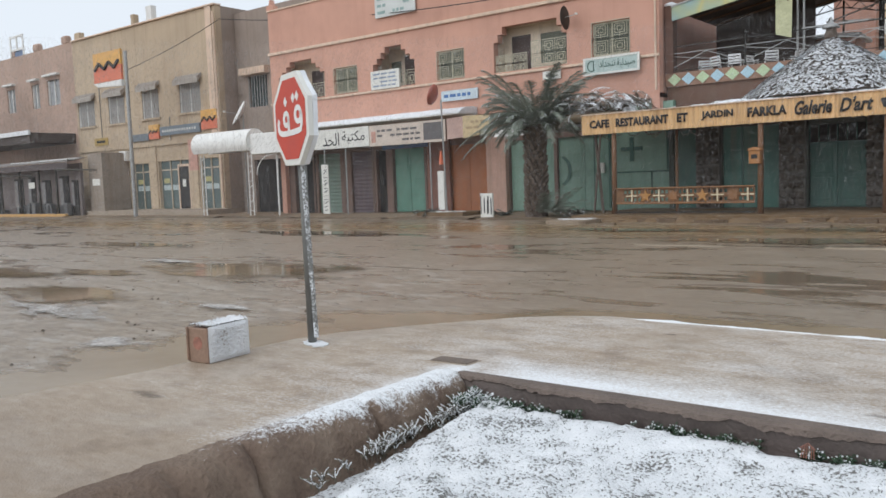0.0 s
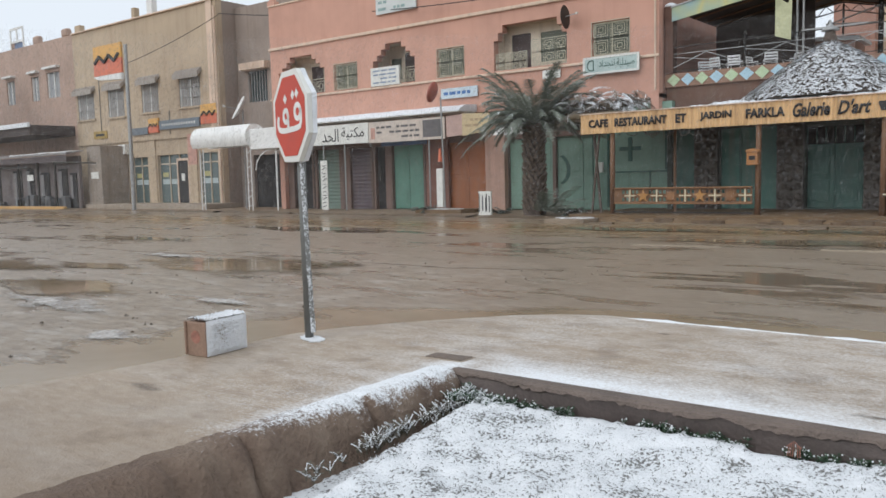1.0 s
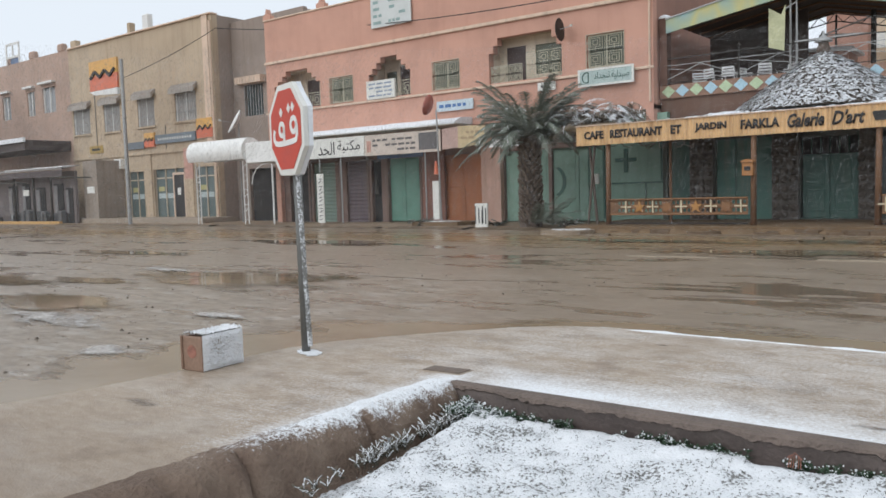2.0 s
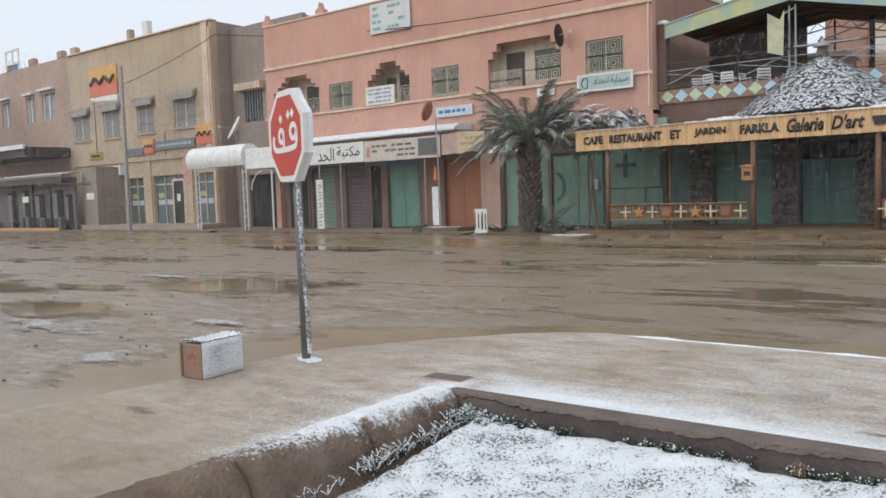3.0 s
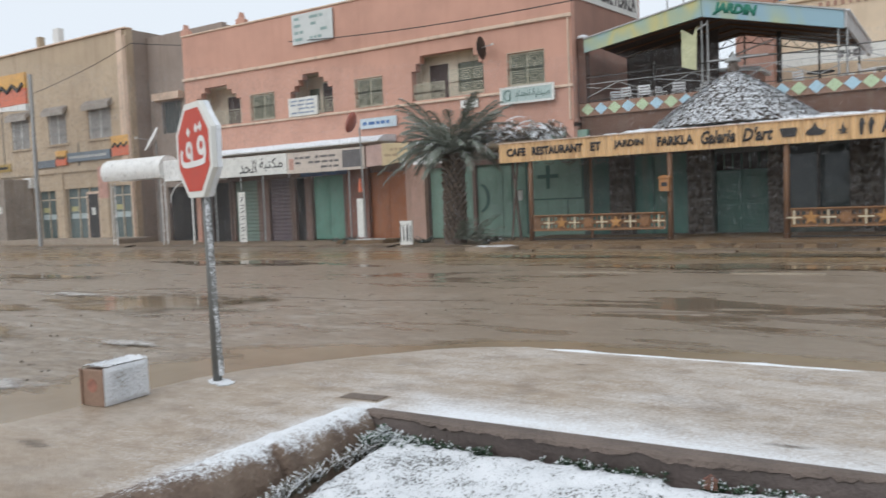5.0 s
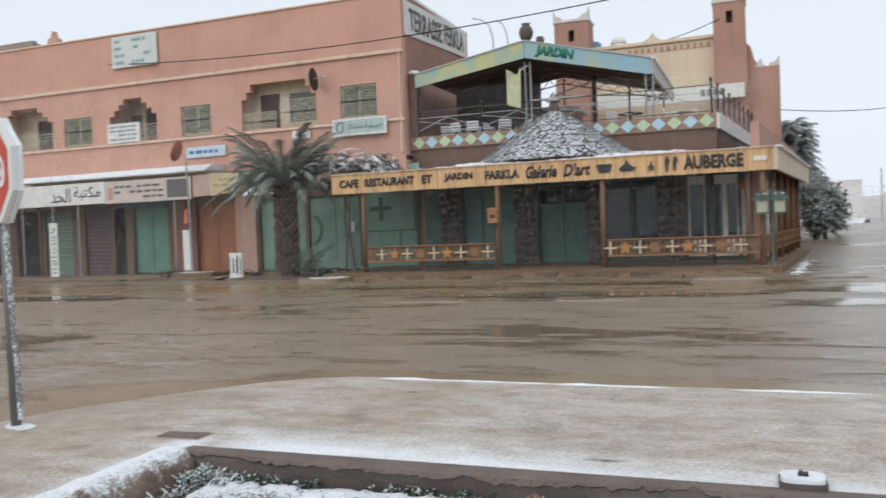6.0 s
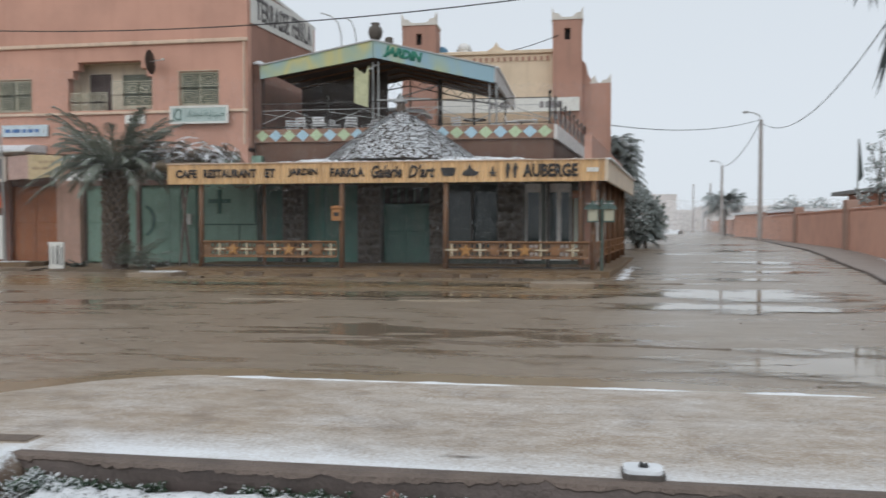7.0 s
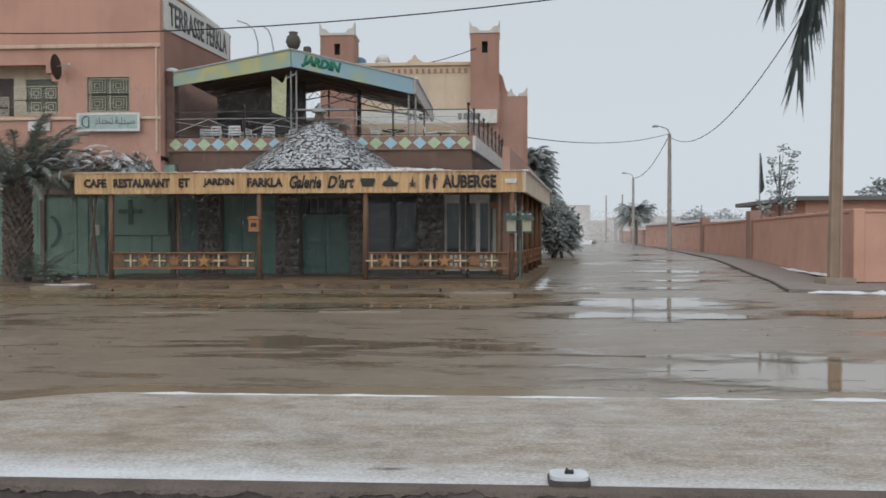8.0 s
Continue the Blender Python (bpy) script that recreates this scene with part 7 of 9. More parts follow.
for x0, x1, y0, y1, lab in ((-12.4, -10.9, 23.0, 24.5, "tilted concrete slab at the kerb with snow on it"), (-0.35, 1.25, 20.7, 21.7, "low stone step lying before the veranda")):
    s = thing("concrete_slab", ((x0 + x1) / 2, y0, -0.2), label=lab, category="slab", group="slabs at the roadside")
    cx, cy, hx, hy = (x0 + x1) / 2, (y0 + y1) / 2, (x1 - x0) / 2, (y1 - y0) / 2
    ring = [(cx + hx * math.copysign(abs(math.cos(a)) ** 0.6, math.cos(a)) * (1 + 0.12 * noise.noise((a * 2, x0, 0))), cy + hy * math.copysign(abs(math.sin(a)) ** 0.6, math.sin(a)) * (1 + 0.12 * noise.noise((a * 2, x0, 4)))) for a in [math.tau * k / 26 for k in range(26)]]
    part("block", slab(ring, -0.24, -0.09), surface("worn_step_stone", (0.27, 0.21, 0.15), 0.75, 2.5, 0.35, 30, 0.5), s)
    for k in range(3 if x0 < -5 else 0):
        px, py, r = cx + hx * (-0.55 + 0.5 * k), cy + hy * (0.25 - 0.35 * (k % 2)), 0.3 + 0.1 * k
        part("snow_cover", slab([(px + hx * r * (1 + 0.5 * noise.noise((a, k, 1))) * math.cos(a), py + hy * r * 0.7 * (1 + 0.5 * noise.noise((a, k, 6))) * math.sin(a)) for a in [math.tau * j / 18 for j in range(18)]], -0.0885, -0.07 + 0.004 * k), SNOW_THIN, s)


# ---- stop sign ----
stop = thing("stop_sign", (-4.13, 5.67, 0), -20, "red octagonal stop sign with a snow-crusted rim on steel post", "road sign")
SZ, SR = 1.845, 0.374 / math.cos(radians(22.5))
TIP = Vector((-0.08, -0.03, 0))      # the post leans a little


def octagon(r, y0, y1, jitter=0.0):
    bm = bmesh.new()
    n = 8 if not jitter else 64
    pts = []
    for k in range(8):
        a, b = radians(22.5 + 45 * k), radians(67.5 + 45 * k)
        for j in range(n // 8):
            f = j / (n // 8)
            pts.append((r * (math.cos(a) * (1 - f) + math.cos(b) * f), r * (math.sin(a) * (1 - f) + math.sin(b) * f)))
    front, back = [], []
    for x, z in pts:
        d = 1 + jitter * noise.noise((x * 9, z * 9, 1))
        front.append(bm.verts.new((TIP.x + x * d, y0, SZ + z * d)))
        back.append(bm.verts.new((TIP.x + x * d, y1, SZ + z * d)))
    bm.faces.new(front)
    bm.faces.new(back[::-1])
    for k in range(len(pts)):
        bm.faces.new((front[k], back[k], back[(k + 1) % len(pts)], front[(k + 1) % len(pts)]))
    bmesh.ops.recalc_face_normals(bm, faces=bm.faces)
    return bm


part("post", bar((0, 0, -0.02), (TIP.x, 0.02, 1.95), 0.036, sides=12), DULL_METAL, stop, "grey steel post", smooth=True, local=True)
face = part("plate", octagon(SR * 0.995, -0.06, -0.02), BOARD, stop, local=True)
part("rim", octagon(SR, -0.018, 0.02, 0.03), SNOW, face, "snow crusted on the rim", local=True)
part("red_field", octagon(SR * 0.865, -0.064, -0.0605), RED, face, local=True)


def painted(points, width, closed=False):
    """A flat painted stroke of even width on the sign's face."""
    bm = bmesh.new()
    p = [Vector((x, z)) for x, z in points]
    rows = []
    for k, c in enumerate(p):
        a = p[k - 1] if k or closed else c
        b = p[(k + 1) % len(p)] if k < len(p) - 1 or closed else c
        d = (b - a).normalized()
        n = Vector((-d.y, d.x)) * width / 2
        rows.append([bm.verts.new((TIP.x + q.x, y, SZ + q.y)) for y in (-0.068, -0.0645) for q in (c + n, c - n)])
    for a, b in zip(rows, rows[1:] + rows[:1] if closed else rows[1:]):
        bm.faces.new((a[0], a[1], b[1], b[0]))
        bm.faces.new((a[0], b[0], b[2], a[2]))
        bm.faces.new((a[1], a[3], b[3], b[1]))
    bmesh.ops.recalc_face_normals(bm, faces=bm.faces)
    return bm


def loop_of(cx, cz, rx, rz):
    return [(cx + rx * math.cos(math.tau * k / 16), cz + rz * math.sin(math.tau * k / 16)) for k in range(16)]


# the word "stop" in Arabic letters: one joined base stroke, two loops, three dots
part("lettering", painted([(-0.236, 0.01), (-0.256, -0.03), (-0.25, -0.075), (-0.222, -0.1), (-0.16, -0.112), (-0.05, -0.112), (0.08, -0.108), (0.17, -0.102), (0.226, -0.092), (0.246, -0.05), (0.246, 0.01), (0.234, 0.05)], 0.046), WHITE, face, "white painted letter stroke", local=True)
part("lettering", painted(loop_of(-0.078, 0.004, 0.05, 0.05), 0.04, True), WHITE, face, local=True)
part("lettering", painted([(-0.034, 0.02), (-0.028, -0.04), (-0.03, -0.1)], 0.042), WHITE, face, local=True)
part("lettering", painted(loop_of(0.178, 0.026, 0.058, 0.056), 0.042, True), WHITE, face, local=True)
for x, z in ((-0.08, 0.146), (0.088, 0.166), (0.172, 0.172)):
    part("lettering", painted([(x - 0.021, z - 0.021), (x + 0.021, z + 0.021)], 0.056), WHITE, face, local=True)
# snow plastered on the windward side of the post
bm = bmesh.new()
prev = None
for k in range(70):
    z = 0.05 + 1.42 * k / 69
    c = TIP * (z / 1.95)
    row = []
    for j in range(5):
        a = radians(-10 + j * 22)
        r = 0.04 + 0.012 * math.sin(math.pi * j / 4) * (1 + 0.9 * noise.noise((z * 25, j * 0.9, 0)))
        row.append(bm.verts.new((c.x + r * math.cos(a), c.y + r * math.sin(a) + 0.01, z)))
    if prev:
        for j in range(4):
            bm.faces.new((prev[j], prev[j + 1], row[j + 1], row[j]))
    prev = row
part("snow_on_post", bm, SNOW_POST, stop, "strip of snow frozen to the post", local=True)
bm = slab([(0.06 + 0.17 * f * math.cos(a), 0.085 * f * math.sin(a)) for a, f in ((math.tau * k / 22, 1 + 0.45 * noise.noise((k * 1.3, 0, 0))) for k in range(22))], 0.002, 0.009)
part("snow_at_foot", bm, SNOW_SPECK, stop, "small snow patch at the foot", local=True)

# ---- tin, valve cap, drain ----
tin_dir = 95
tin = thing("metal_tin", (-4.24, 4.73, 0), tin_dir, "grimy rectangular metal tin plastered with snow, standing on the pavement", "tin")
tw, td, th = 0.4, 0.22, 0.265
part("body", box(0, tw, 0, td, 0, th, bevel=0.008), CARTON, tin, local=True)
part("lip", box(-0.014, 0.004, td - 0.012, td + 0.008, 0.01, th + 0.004, bevel=0.004), CARTON, tin, local=True)
part("lip", box(-0.006, 0.004, -0.005, 0.005, 0.004, th + 0.002), CARTON, tin, local=True)
part("mark", lathe([(0.05, 0), (0.05, 0.002)], (0, 0, 0), sides=18), RUST_MARK, tin, "faded red round mark", local=True)
tin.children[-1].matrix_local = pose(-0.0005, td * 0.5, 0.15, 0, -90, 0)


def crust(nx, ny, fn):
    bm = bmesh.new()
    rows = [[bm.verts.new(fn(i / nx, j / ny)) for i in range(nx + 1)] for j in range(ny + 1)]
    for a, b in zip(rows, rows[1:]):
        for k in range(nx):
            bm.faces.new((a[k], a[k + 1], b[k + 1], b[k]))
    return bm


def edge0(u, v):
    return min(1, 9 * min(u, 1 - u)) * min(1, 9 * min(v, 1 - v))


part("snow_side", crust(40, 36, lambda u, v: (0.004 + u * (tw + 0.004), -0.003 - 0.014 * edge0(u, v) * (1 + 1.1 * noise.noise((u * 24, v * 20, 2))), 0.004 + v * (th + 0.008))), SNOW_SPECK, tin, "crust of wet snow on the long side", True, True)
part("snow_top", crust(40, 24, lambda u, v: (u * tw + 0.003, v * td - 0.005, th + 0.003 + 0.018 * (0.25 + 0.75 * (1 - edge0((u - 0.06) * 1.15, v))) * (1 + 1.1 * noise.noise((u * 20, v * 12, 5))))), SNOW_SPECK, tin, "uneven snow heaped along the rim", True, True)

cap = thing("valve_cap", (1.08, 5.56, 0), 0, "square concrete cap with a dark bolt and a pad of snow", "valve cap")
part("base", slab([(x * 0.108, y * 0.085) for x, y in ((-1, -0.7), (-0.75, -1), (0.75, -1), (1, -0.7), (1, 0.7), (0.75, 1), (-0.75, 1), (-1, 0.7))], -0.005, 0.032), surface("dark_wet_concrete", (0.1, 0.085, 0.075), 0.8, 8, 0.3, 60, 0.4), cap, local=True)
part("snow_pad", slab([(0.1 * math.copysign(abs(math.cos(a)) ** 0.5, math.cos(a)) * (1 + 0.06 * noise.noise((a * 2, 1, 0))), 0.078 * math.copysign(abs(math.sin(a)) ** 0.5, math.sin(a))) for a in (math.tau * k / 28 + 0.05 for k in range(28))], 0.0325, 0.054), SNOW, cap, "flat pad of snow", local=True)
part("bolt", prism([(-0.022, 0.054), (0.024, 0.054), (0.024, 0.07), (0.006, 0.066), (-0.012, 0.078)], -0.02, 0.02), BLACK, cap, local=True)
drain = thing("drain_cover", (-2.68, 5.7, 0), 0, "dark iron drain cover set in the pavement", "drain cover")
part("frame", slab([(-2.86, 5.61), (-2.51, 5.63), (-2.51, 5.81), (-2.86, 5.79)], -0.01, 0.004), CONCRETE, drain)
part("plate", slab([(-2.84, 5.63), (-2.53, 5.65), (-2.53, 5.79), (-2.84, 5.77)], 0.0045, 0.01), surface("rusty_wet_iron", (0.14, 0.105, 0.08), 0.6, 14, 0.5, 60, 0.4), drain)
for x, y, r, flat in ((-3.85, 3.97, 0.2, 0.6), (0.1, 5.77, 0.2, 0.28), (-1.7, 7.3, 0.1, 0.4)):
    bm = bmesh.new()
    deep = bm.verts.layers.float.new("depth")
    ring = [bm.verts.new((x + r * 1.2 * math.cos(math.tau * k / 24), y + flat * r * math.sin(math.tau * k / 24), 0.003)) for k in range(24)]
    mid = bm.verts.new((x, y, 0.003))
    mid[deep] = 1.0
    for k in range(24):
        bm.faces.new((mid, ring[k], ring[(k + 1) % 24]))
    single("damp_patch", bm, DAMP, "dark damp hollow in the pavement", "pavement", "damp patches", "structure")

# ---- shop awnings and signs ----
AWY = 28.2


def sign_bars(x0, x1, z0, z1, y, rows, mat, parent, seed=1, density=0.75):
    """Unreadable writing as plain bars."""
    random.seed(seed)
    h = (z1 - z0) / rows
    for r in range(rows):
        x = x0
        while x < x1 - 0.1:
            w = random.uniform(0.12, 0.42) * (1 if rows < 4 else 1.2)
            if random.random() < density:
                part("writing_bar", box(x, min(x + w, x1), y - 0.008, y - 0.001, z1 - h * (r + 0.72), z1 - h * (r + 0.3)), mat, parent)
            x += w + 0.08


aw = thing("shop_awning", (-23.5, AWY, 3), label="long white shop awning with sign boards and snow on top", category="awning")
part("roof", prism([(-29.4, 4.02), (-19.3, 4.02), (-19.3, 4.06), (-29.4, 4.06)], AWY - 0.1, PY - 0.01), WHITE, aw, "snow-white awning top")
snow_slope = bmesh.new()
line = [(AWY - 0.12, 4.062), (AWY - 0.08, 4.14), (AWY + 0.35, 4.32), (AWY + 0.8, 4.36), (PY - 0.012, 4.36), (PY - 0.012, 4.062)]
ends = [[snow_slope.verts.new((x, y, z + 0.02 * noise.noise((x, y * 3, 1)))) for y, z in line] for x in [-29.42 + 0.3 * q for q in range(35)]]
for a, b in zip(ends, ends[1:]):
    for q in range(len(line)):
        snow_slope.faces.new((a[q], b[q], b[(q + 1) % len(line)], a[(q + 1) % len(line)]))
snow_slope.faces.new(ends[0])
snow_slope.faces.new(ends[-1][::-1])
bmesh.ops.recalc_face_normals(snow_slope, faces=snow_slope.faces)
part("snow_cover", snow_slope, SNOW, aw, "bank of snow on the awning")
b1 = part("sign_board", box(-29.4, -24.42, AWY - 0.06, AWY, 2.97, 3.88), BOARD, aw, "white board with black Arabic lettering")
lettering("lettering", "\ufeaa\ufea4\ufedf\ufe8d", b1, BLACK, (-26.87, AWY - 0.062, 3.4), 1.1, 0.6, 0.01)
lettering("lettering", "\ufe94\ufe92\ufe98\ufedc\ufee3", b1, BLACK, (-25.4, AWY - 0.062, 3.44), 1.45, 0.6, 0.01)
b2 = part("sign_board", box(-24.38, -20.02, AWY - 0.06, AWY, 2.94, 3.86), surface("printed_beige_board", (0.55, 0.47, 0.4), 0.5, 3, 0.15, 40, 0.1), aw, "beige printed board with small dark writing")
sign_bars(-23.9, -21.4, 3.05, 3.72, AWY - 0.06, 3, SMOKE_DIRT, b2, 3)
part("picture", box(-21.2, -20.2, AWY - 0.07, AWY - 0.062, 3.05, 3.78), SMOKE_DIRT, b2)
part("picture", box(-24.25, -24.0, AWY - 0.07, AWY - 0.062, 3.1, 3.6), POSTER, b2)
b3 = part("sign_board", prism([(-19.95, 3.0), (-19.1, 3.05), (-19.1, 3.9), (-19.95, 3.86)], AWY - 0.03, AWY + 0.03), surface("pinkish_board", (0.5, 0.34, 0.29), 0.5), aw)
b4 = part("sign_board", prism([(-19.05, 3.0), (-17.7, 3.16), (-17.7, 3.86), (-19.05, 3.92)], AWY - 0.12, AWY - 0.05), surface("yellowish_board", (0.55, 0.43, 0.25), 0.5, 3, 0.15), aw, "yellowish board with faint writing")
sign_bars(-18.9, -17.85, 3.3, 3.75, AWY - 0.12, 2, surface("faint_brown_print", (0.38, 0.28, 0.17), 0.6), b4, 8)
bm = bmesh.new()
prev = None
for k in range(9):
    a = radians(90 * k / 8)
    row = [bm.verts.new((x, 28.95 - 0.75 * math.sin(a), 2.95 + 0.42 * math.cos(a))) for x in (-17.6, -13.6)]
    if prev:
        bm.faces.new((prev[0], prev[1], row[1], row[0]))
    prev = row
scal = part("barrel_awning", bm, WHITE, aw, "white rounded canvas awning", smooth=True)
for k in range(9):
    part("scallop_mark", bar((-17.4 + k * 0.45, 28.19, 3.12), (-17.28 + k * 0.45, 28.19, 2.98), 0.02), DULL_METAL, scal)

barrel = thing("barrel_awning", (-34, 27.5, 3), label="white half-barrel canvas awning on lattice posts", category="awning")
bm = bmesh.new()
prev = None
for k in range(15):
    a = radians(-40 + 260 * k / 14)
    row = [bm.verts.new((x, 28.0 + 0.62 * math.cos(a), 3.62 + 0.68 * math.sin(a))) for x in (-36.9, -32.2)]
    if prev:
        bm.faces.new((prev[0], prev[1], row[1], row[0]))
    prev = row
part("canvas", bm, WHITE, barrel, smooth=True)
part("end_panel", lathe([(0.66, 0), (0.66, 0.02)], (0, 0, 0), sides=18), WHITE, barrel, local=True)
barrel.children[-1].matrix_local = Matrix.Translation((1.81, 0.5, 0.62)) @ pose(0, 0, 0, 0, 90, 0)
part("box_awning", box(-32.18, -29.5, 27.6, 29.3, 2.95, 3.98, bevel=0.03), WHITE, barrel)
for x in (-36.6, -32.6):
    for dx in (0, 0.3):
        part("lattice_post", bar((x + dx, 27.75, -0.15), (x + dx, 27.75, 3.1), 0.035), WHITE, barrel)
    for k in range(8):
        part("rung", bar((x, 27.75, 0.1 + 0.38 * k), (x + 0.3, 27.75, 0.1 + 0.38 * k + (0.19 if k % 2 else -0.0)), 0.018), WHITE, barrel)
part("post", bar((-30.4, 27.8, -0.15), (-30.4, 27.8, 3.0), 0.045, sides=8), WHITE, barrel)
bm = bmesh.new()
arc = [(-32.0, 1.9), (-31.9, 2.3), (-31.6, 2.65), (-31.2, 2.85), (-30.6, 2.92)]
for (a, b), (c, d) in zip(arc, arc[1:]):
    bar((a, 27.8, b), (c, 27.8, d), 0.03, bm)
part("bent_rod", bm, WHITE, barrel)
ad = thing("poster_panel", (-37.5, 27.93, 4.1), label="faded orange advert panel hung on a long bracket", category="advert panel")
part("panel", box(-37.9, -37.1, 27.9, 27.96, 2.35, 4.05), POSTER, ad)
part("bracket", bar((-37.5, 27.93, 4.1), (-37.5, TY, 4.1), 0.03), METAL, ad)

pharm = thing("pharmacy_sign", (-12.9, PY - 0.2, 5.1), label="pale teal pharmacy sign with dark lettering and a crescent", category="sign")
pb = part("panel", box(-14.0, -11.78, PY - 0.22, PY - 0.1, 5.1, 5.68, bevel=0.01), TEAL, pharm)
part("border", pierced(-14.04, -11.74, 5.06, 5.72, PY - 0.235, PY - 0.225, [(-13.95, -11.83, 5.14, 5.64)]), BOARD, pb)
lettering("lettering", "\ufea9\ufe8d\ufeaa\ufea0\ufee8\ufe97", pb, GREEN_DARK, (-13.03, PY - 0.228, 5.42), 0.66, 0.32, 0.008)
lettering("lettering", "\ufe94\ufef4\ufedf\ufeaa\ufef4\ufebb", pb, GREEN_DARK, (-12.28, PY - 0.228, 5.4), 0.72, 0.34, 0.008)
bm = bmesh.new()
for k in range(20):
    a, b = radians(50 + 260 * k / 20), radians(50 + 260 * (k + 1) / 20)
    bar((-13.68 + 0.17 * math.cos(a), PY - 0.232, 5.4 + 0.19 * math.sin(a)), (-13.68 + 0.17 * math.cos(b), PY - 0.232, 5.4 + 0.19 * math.sin(b)), 0.022, bm)
bar((-13.6, PY - 0.232, 5.25), (-13.6, PY - 0.232, 5.52), 0.02, bm)
part("crescent", bm, GREEN_DARK, pb)

for nm, x0, x1, z0, z1, m, rows_, ink_, lab in (("name_plate", -25.2, -23.45, 5.62, 6.46, BOARD, 4, surface("grey_blue_print", (0.25, 0.3, 0.38), 0.6), "white plate with lines of small writing in the balcony arch"),
                                               ("sign_plate", -21.05, -19.1, 4.72, 5.16, surface("pale_blue_plate", (0.5, 0.58, 0.62), 0.5, 3, 0.1), 1, BLUE, "pale blue sign plate with faded writing"),
                                               ("banner", -24.75, -22.35, 8.85, 10.2, surface("greyish_banner_cloth", (0.6, 0.62, 0.6), 0.7, 2, 0.12), 4, surface("green_grey_print", (0.28, 0.38, 0.36), 0.7), "white printed banner fixed below the parapet"),
                                               ("sign_plate", -15.9, -15.1, 5.12, 5.45, BOARD, 1, SMOKE_DIRT, "small white sign plate under the balcony")):
    s = thing(nm, ((x0 + x1) / 2, PY - 0.1, z0), label=lab, category="sign")
    p = part("panel", box(x0, x1, PY - 0.12, PY - 0.06 if nm != "name_plate" else PY - 0.02, z0, z1), m, s)
    sign_bars(x0 + 0.15, x1 - 0.15, z0 + 0.06, z1 - 0.06, PY - 0.12, rows_, ink_, p, int(x0 * -10))

vs_ = thing("vertical_sign", (-27.3, 28.1, -0.13), label="tall narrow white sign with black brush writing", category="sign")
p = part("panel", box(-27.52, -27.08, 28.05, 28.1, -0.1, 2.24), BOARD, vs_)
part("hanger", bar((-27.3, 28.08, 2.24), (-27.3, 28.08, 3.0), 0.03), METAL, vs_)
random.seed(4)
for k in range(12):
    z = 0.05 + k * 0.175
    part("brush_stroke", bar((-27.42 + random.uniform(0, 0.06), 28.045, z), (-27.2 + random.uniform(0, 0.07), 28.045, z + random.uniform(-0.02, 0.13)), 0.022), BLACK, p)
ss = thing("standing_sign", (-16.5, 26.0, -0.15), -8, "small white standing sign board with black vertical strokes", "sign")
p = part("panel", box(-0.32, 0.3, -0.03, 0.03, 0.0, 0.9), BOARD, ss, local=True)
for k, x in enumerate((-0.3, -0.14, 0.02, 0.06, 0.2)):
    part("stroke", box(x, x + (0.05 if k else 0.03), -0.04, -0.031, 0.12 + 0.05 * (k % 2), 0.8 - 0.07 * (k % 3)), BLACK, p, local=True)
wp = thing("white_board", (-19.85, 27.5, 0.0), label="narrow white board leaning on a post on a small plinth", category="board")
part("panel", box(-19.98, -19.66, 27.46, 27.52, 0.08, 1.68), BOARD, wp)
part("plinth", slab([(-20.7, 26.9), (-19.6, 26.8), (-18.4, 27.0), (-18.2, 27.7), (-18.5, 28.4), (-20.4, 28.3)], -0.2, 0.0), PLATFORM, wp)
part("plinth_snow", slab([(-20.3, 27.0), (-19.5, 26.9), (-18.9, 27.15), (-18.6, 27.5), (-19.2, 27.6), (-20.0, 27.5)], 0.002, 0.025), SNOW_THIN, wp)

mp = thing("round_mirror_post", (-19.6, 27.4, -0.2), label="round reddish traffic mirror seen from behind on a thin post", category="traffic mirror")
part("post", bar((-19.5, 27.4, -0.15), (-19.62, 27.4, 4.6), 0.035, sides=8), METAL, mp)
part("shell", lathe([(0.02, -0.02), (0.3, 0.02), (0.42, 0.1), (0.44, 0.16), (0.4, 0.17)], (0, 0, 0), sides=20), surface("faded_red_shell", (0.36, 0.12, 0.09), 0.6), mp, smooth=True, local=True)
mp.children[-1].matrix_local = Matrix.Translation((-0.3, 0, 4.98)) @ pose(0, 0, 0, 0, -72, 15)
part("cone", bar((-19.7, 27.38, 1.95), (-19.7, 27.38, 2.5), 0.1, sides=10, r2=0.04), ORANGE, mp, "orange and white marker")


def dish(x, y, z, r, turn, mat, label, tilt=70, mast=False):
    d = thing("satellite_dish", (x, y, z), turn, label, "satellite dish", "satellite dishes")
    part("bowl", lathe([(0.03, 0), (r * 0.5, r * 0.06), (r * 0.85, r * 0.2), (r, r * 0.3), (r * 0.98, r * 0.31)], (0, 0, 0), sides=20), mat, d, smooth=True, local=True)
    d.children[-1].matrix_local = pose(0, 0, 0, tilt, 0, 0)
    part("arm", bar((0, 0, 0), (0, -r * 1.3, r * 0.2), 0.02), METAL, d, local=True)
    part("head", box(-0.05, 0.05, -r * 1.4, -r * 1.25, r * 0.15, r * 0.3), BOARD, d, local=True)
    if mast:
        part("mast", bar((0, 0.05, -z - 0.15), (0, 0.05, 0), 0.045, sides=8), METAL, d, local=True)
    else:
        part("bracket", tube([(0, 0, 0), (0.3, -0.1, -0.1), (0.68, 0.2, -0.15)], 0.025), METAL, d, local=True)


dish(-14.74, 28.85, 7.3, 0.45, 96, IRON, "dark satellite dish on the pink facade", 88)
dish(-35.2, 29.6, 5.3, 0.72, -30, WHITE, "white satellite dish above the barrel awning", 62, True)

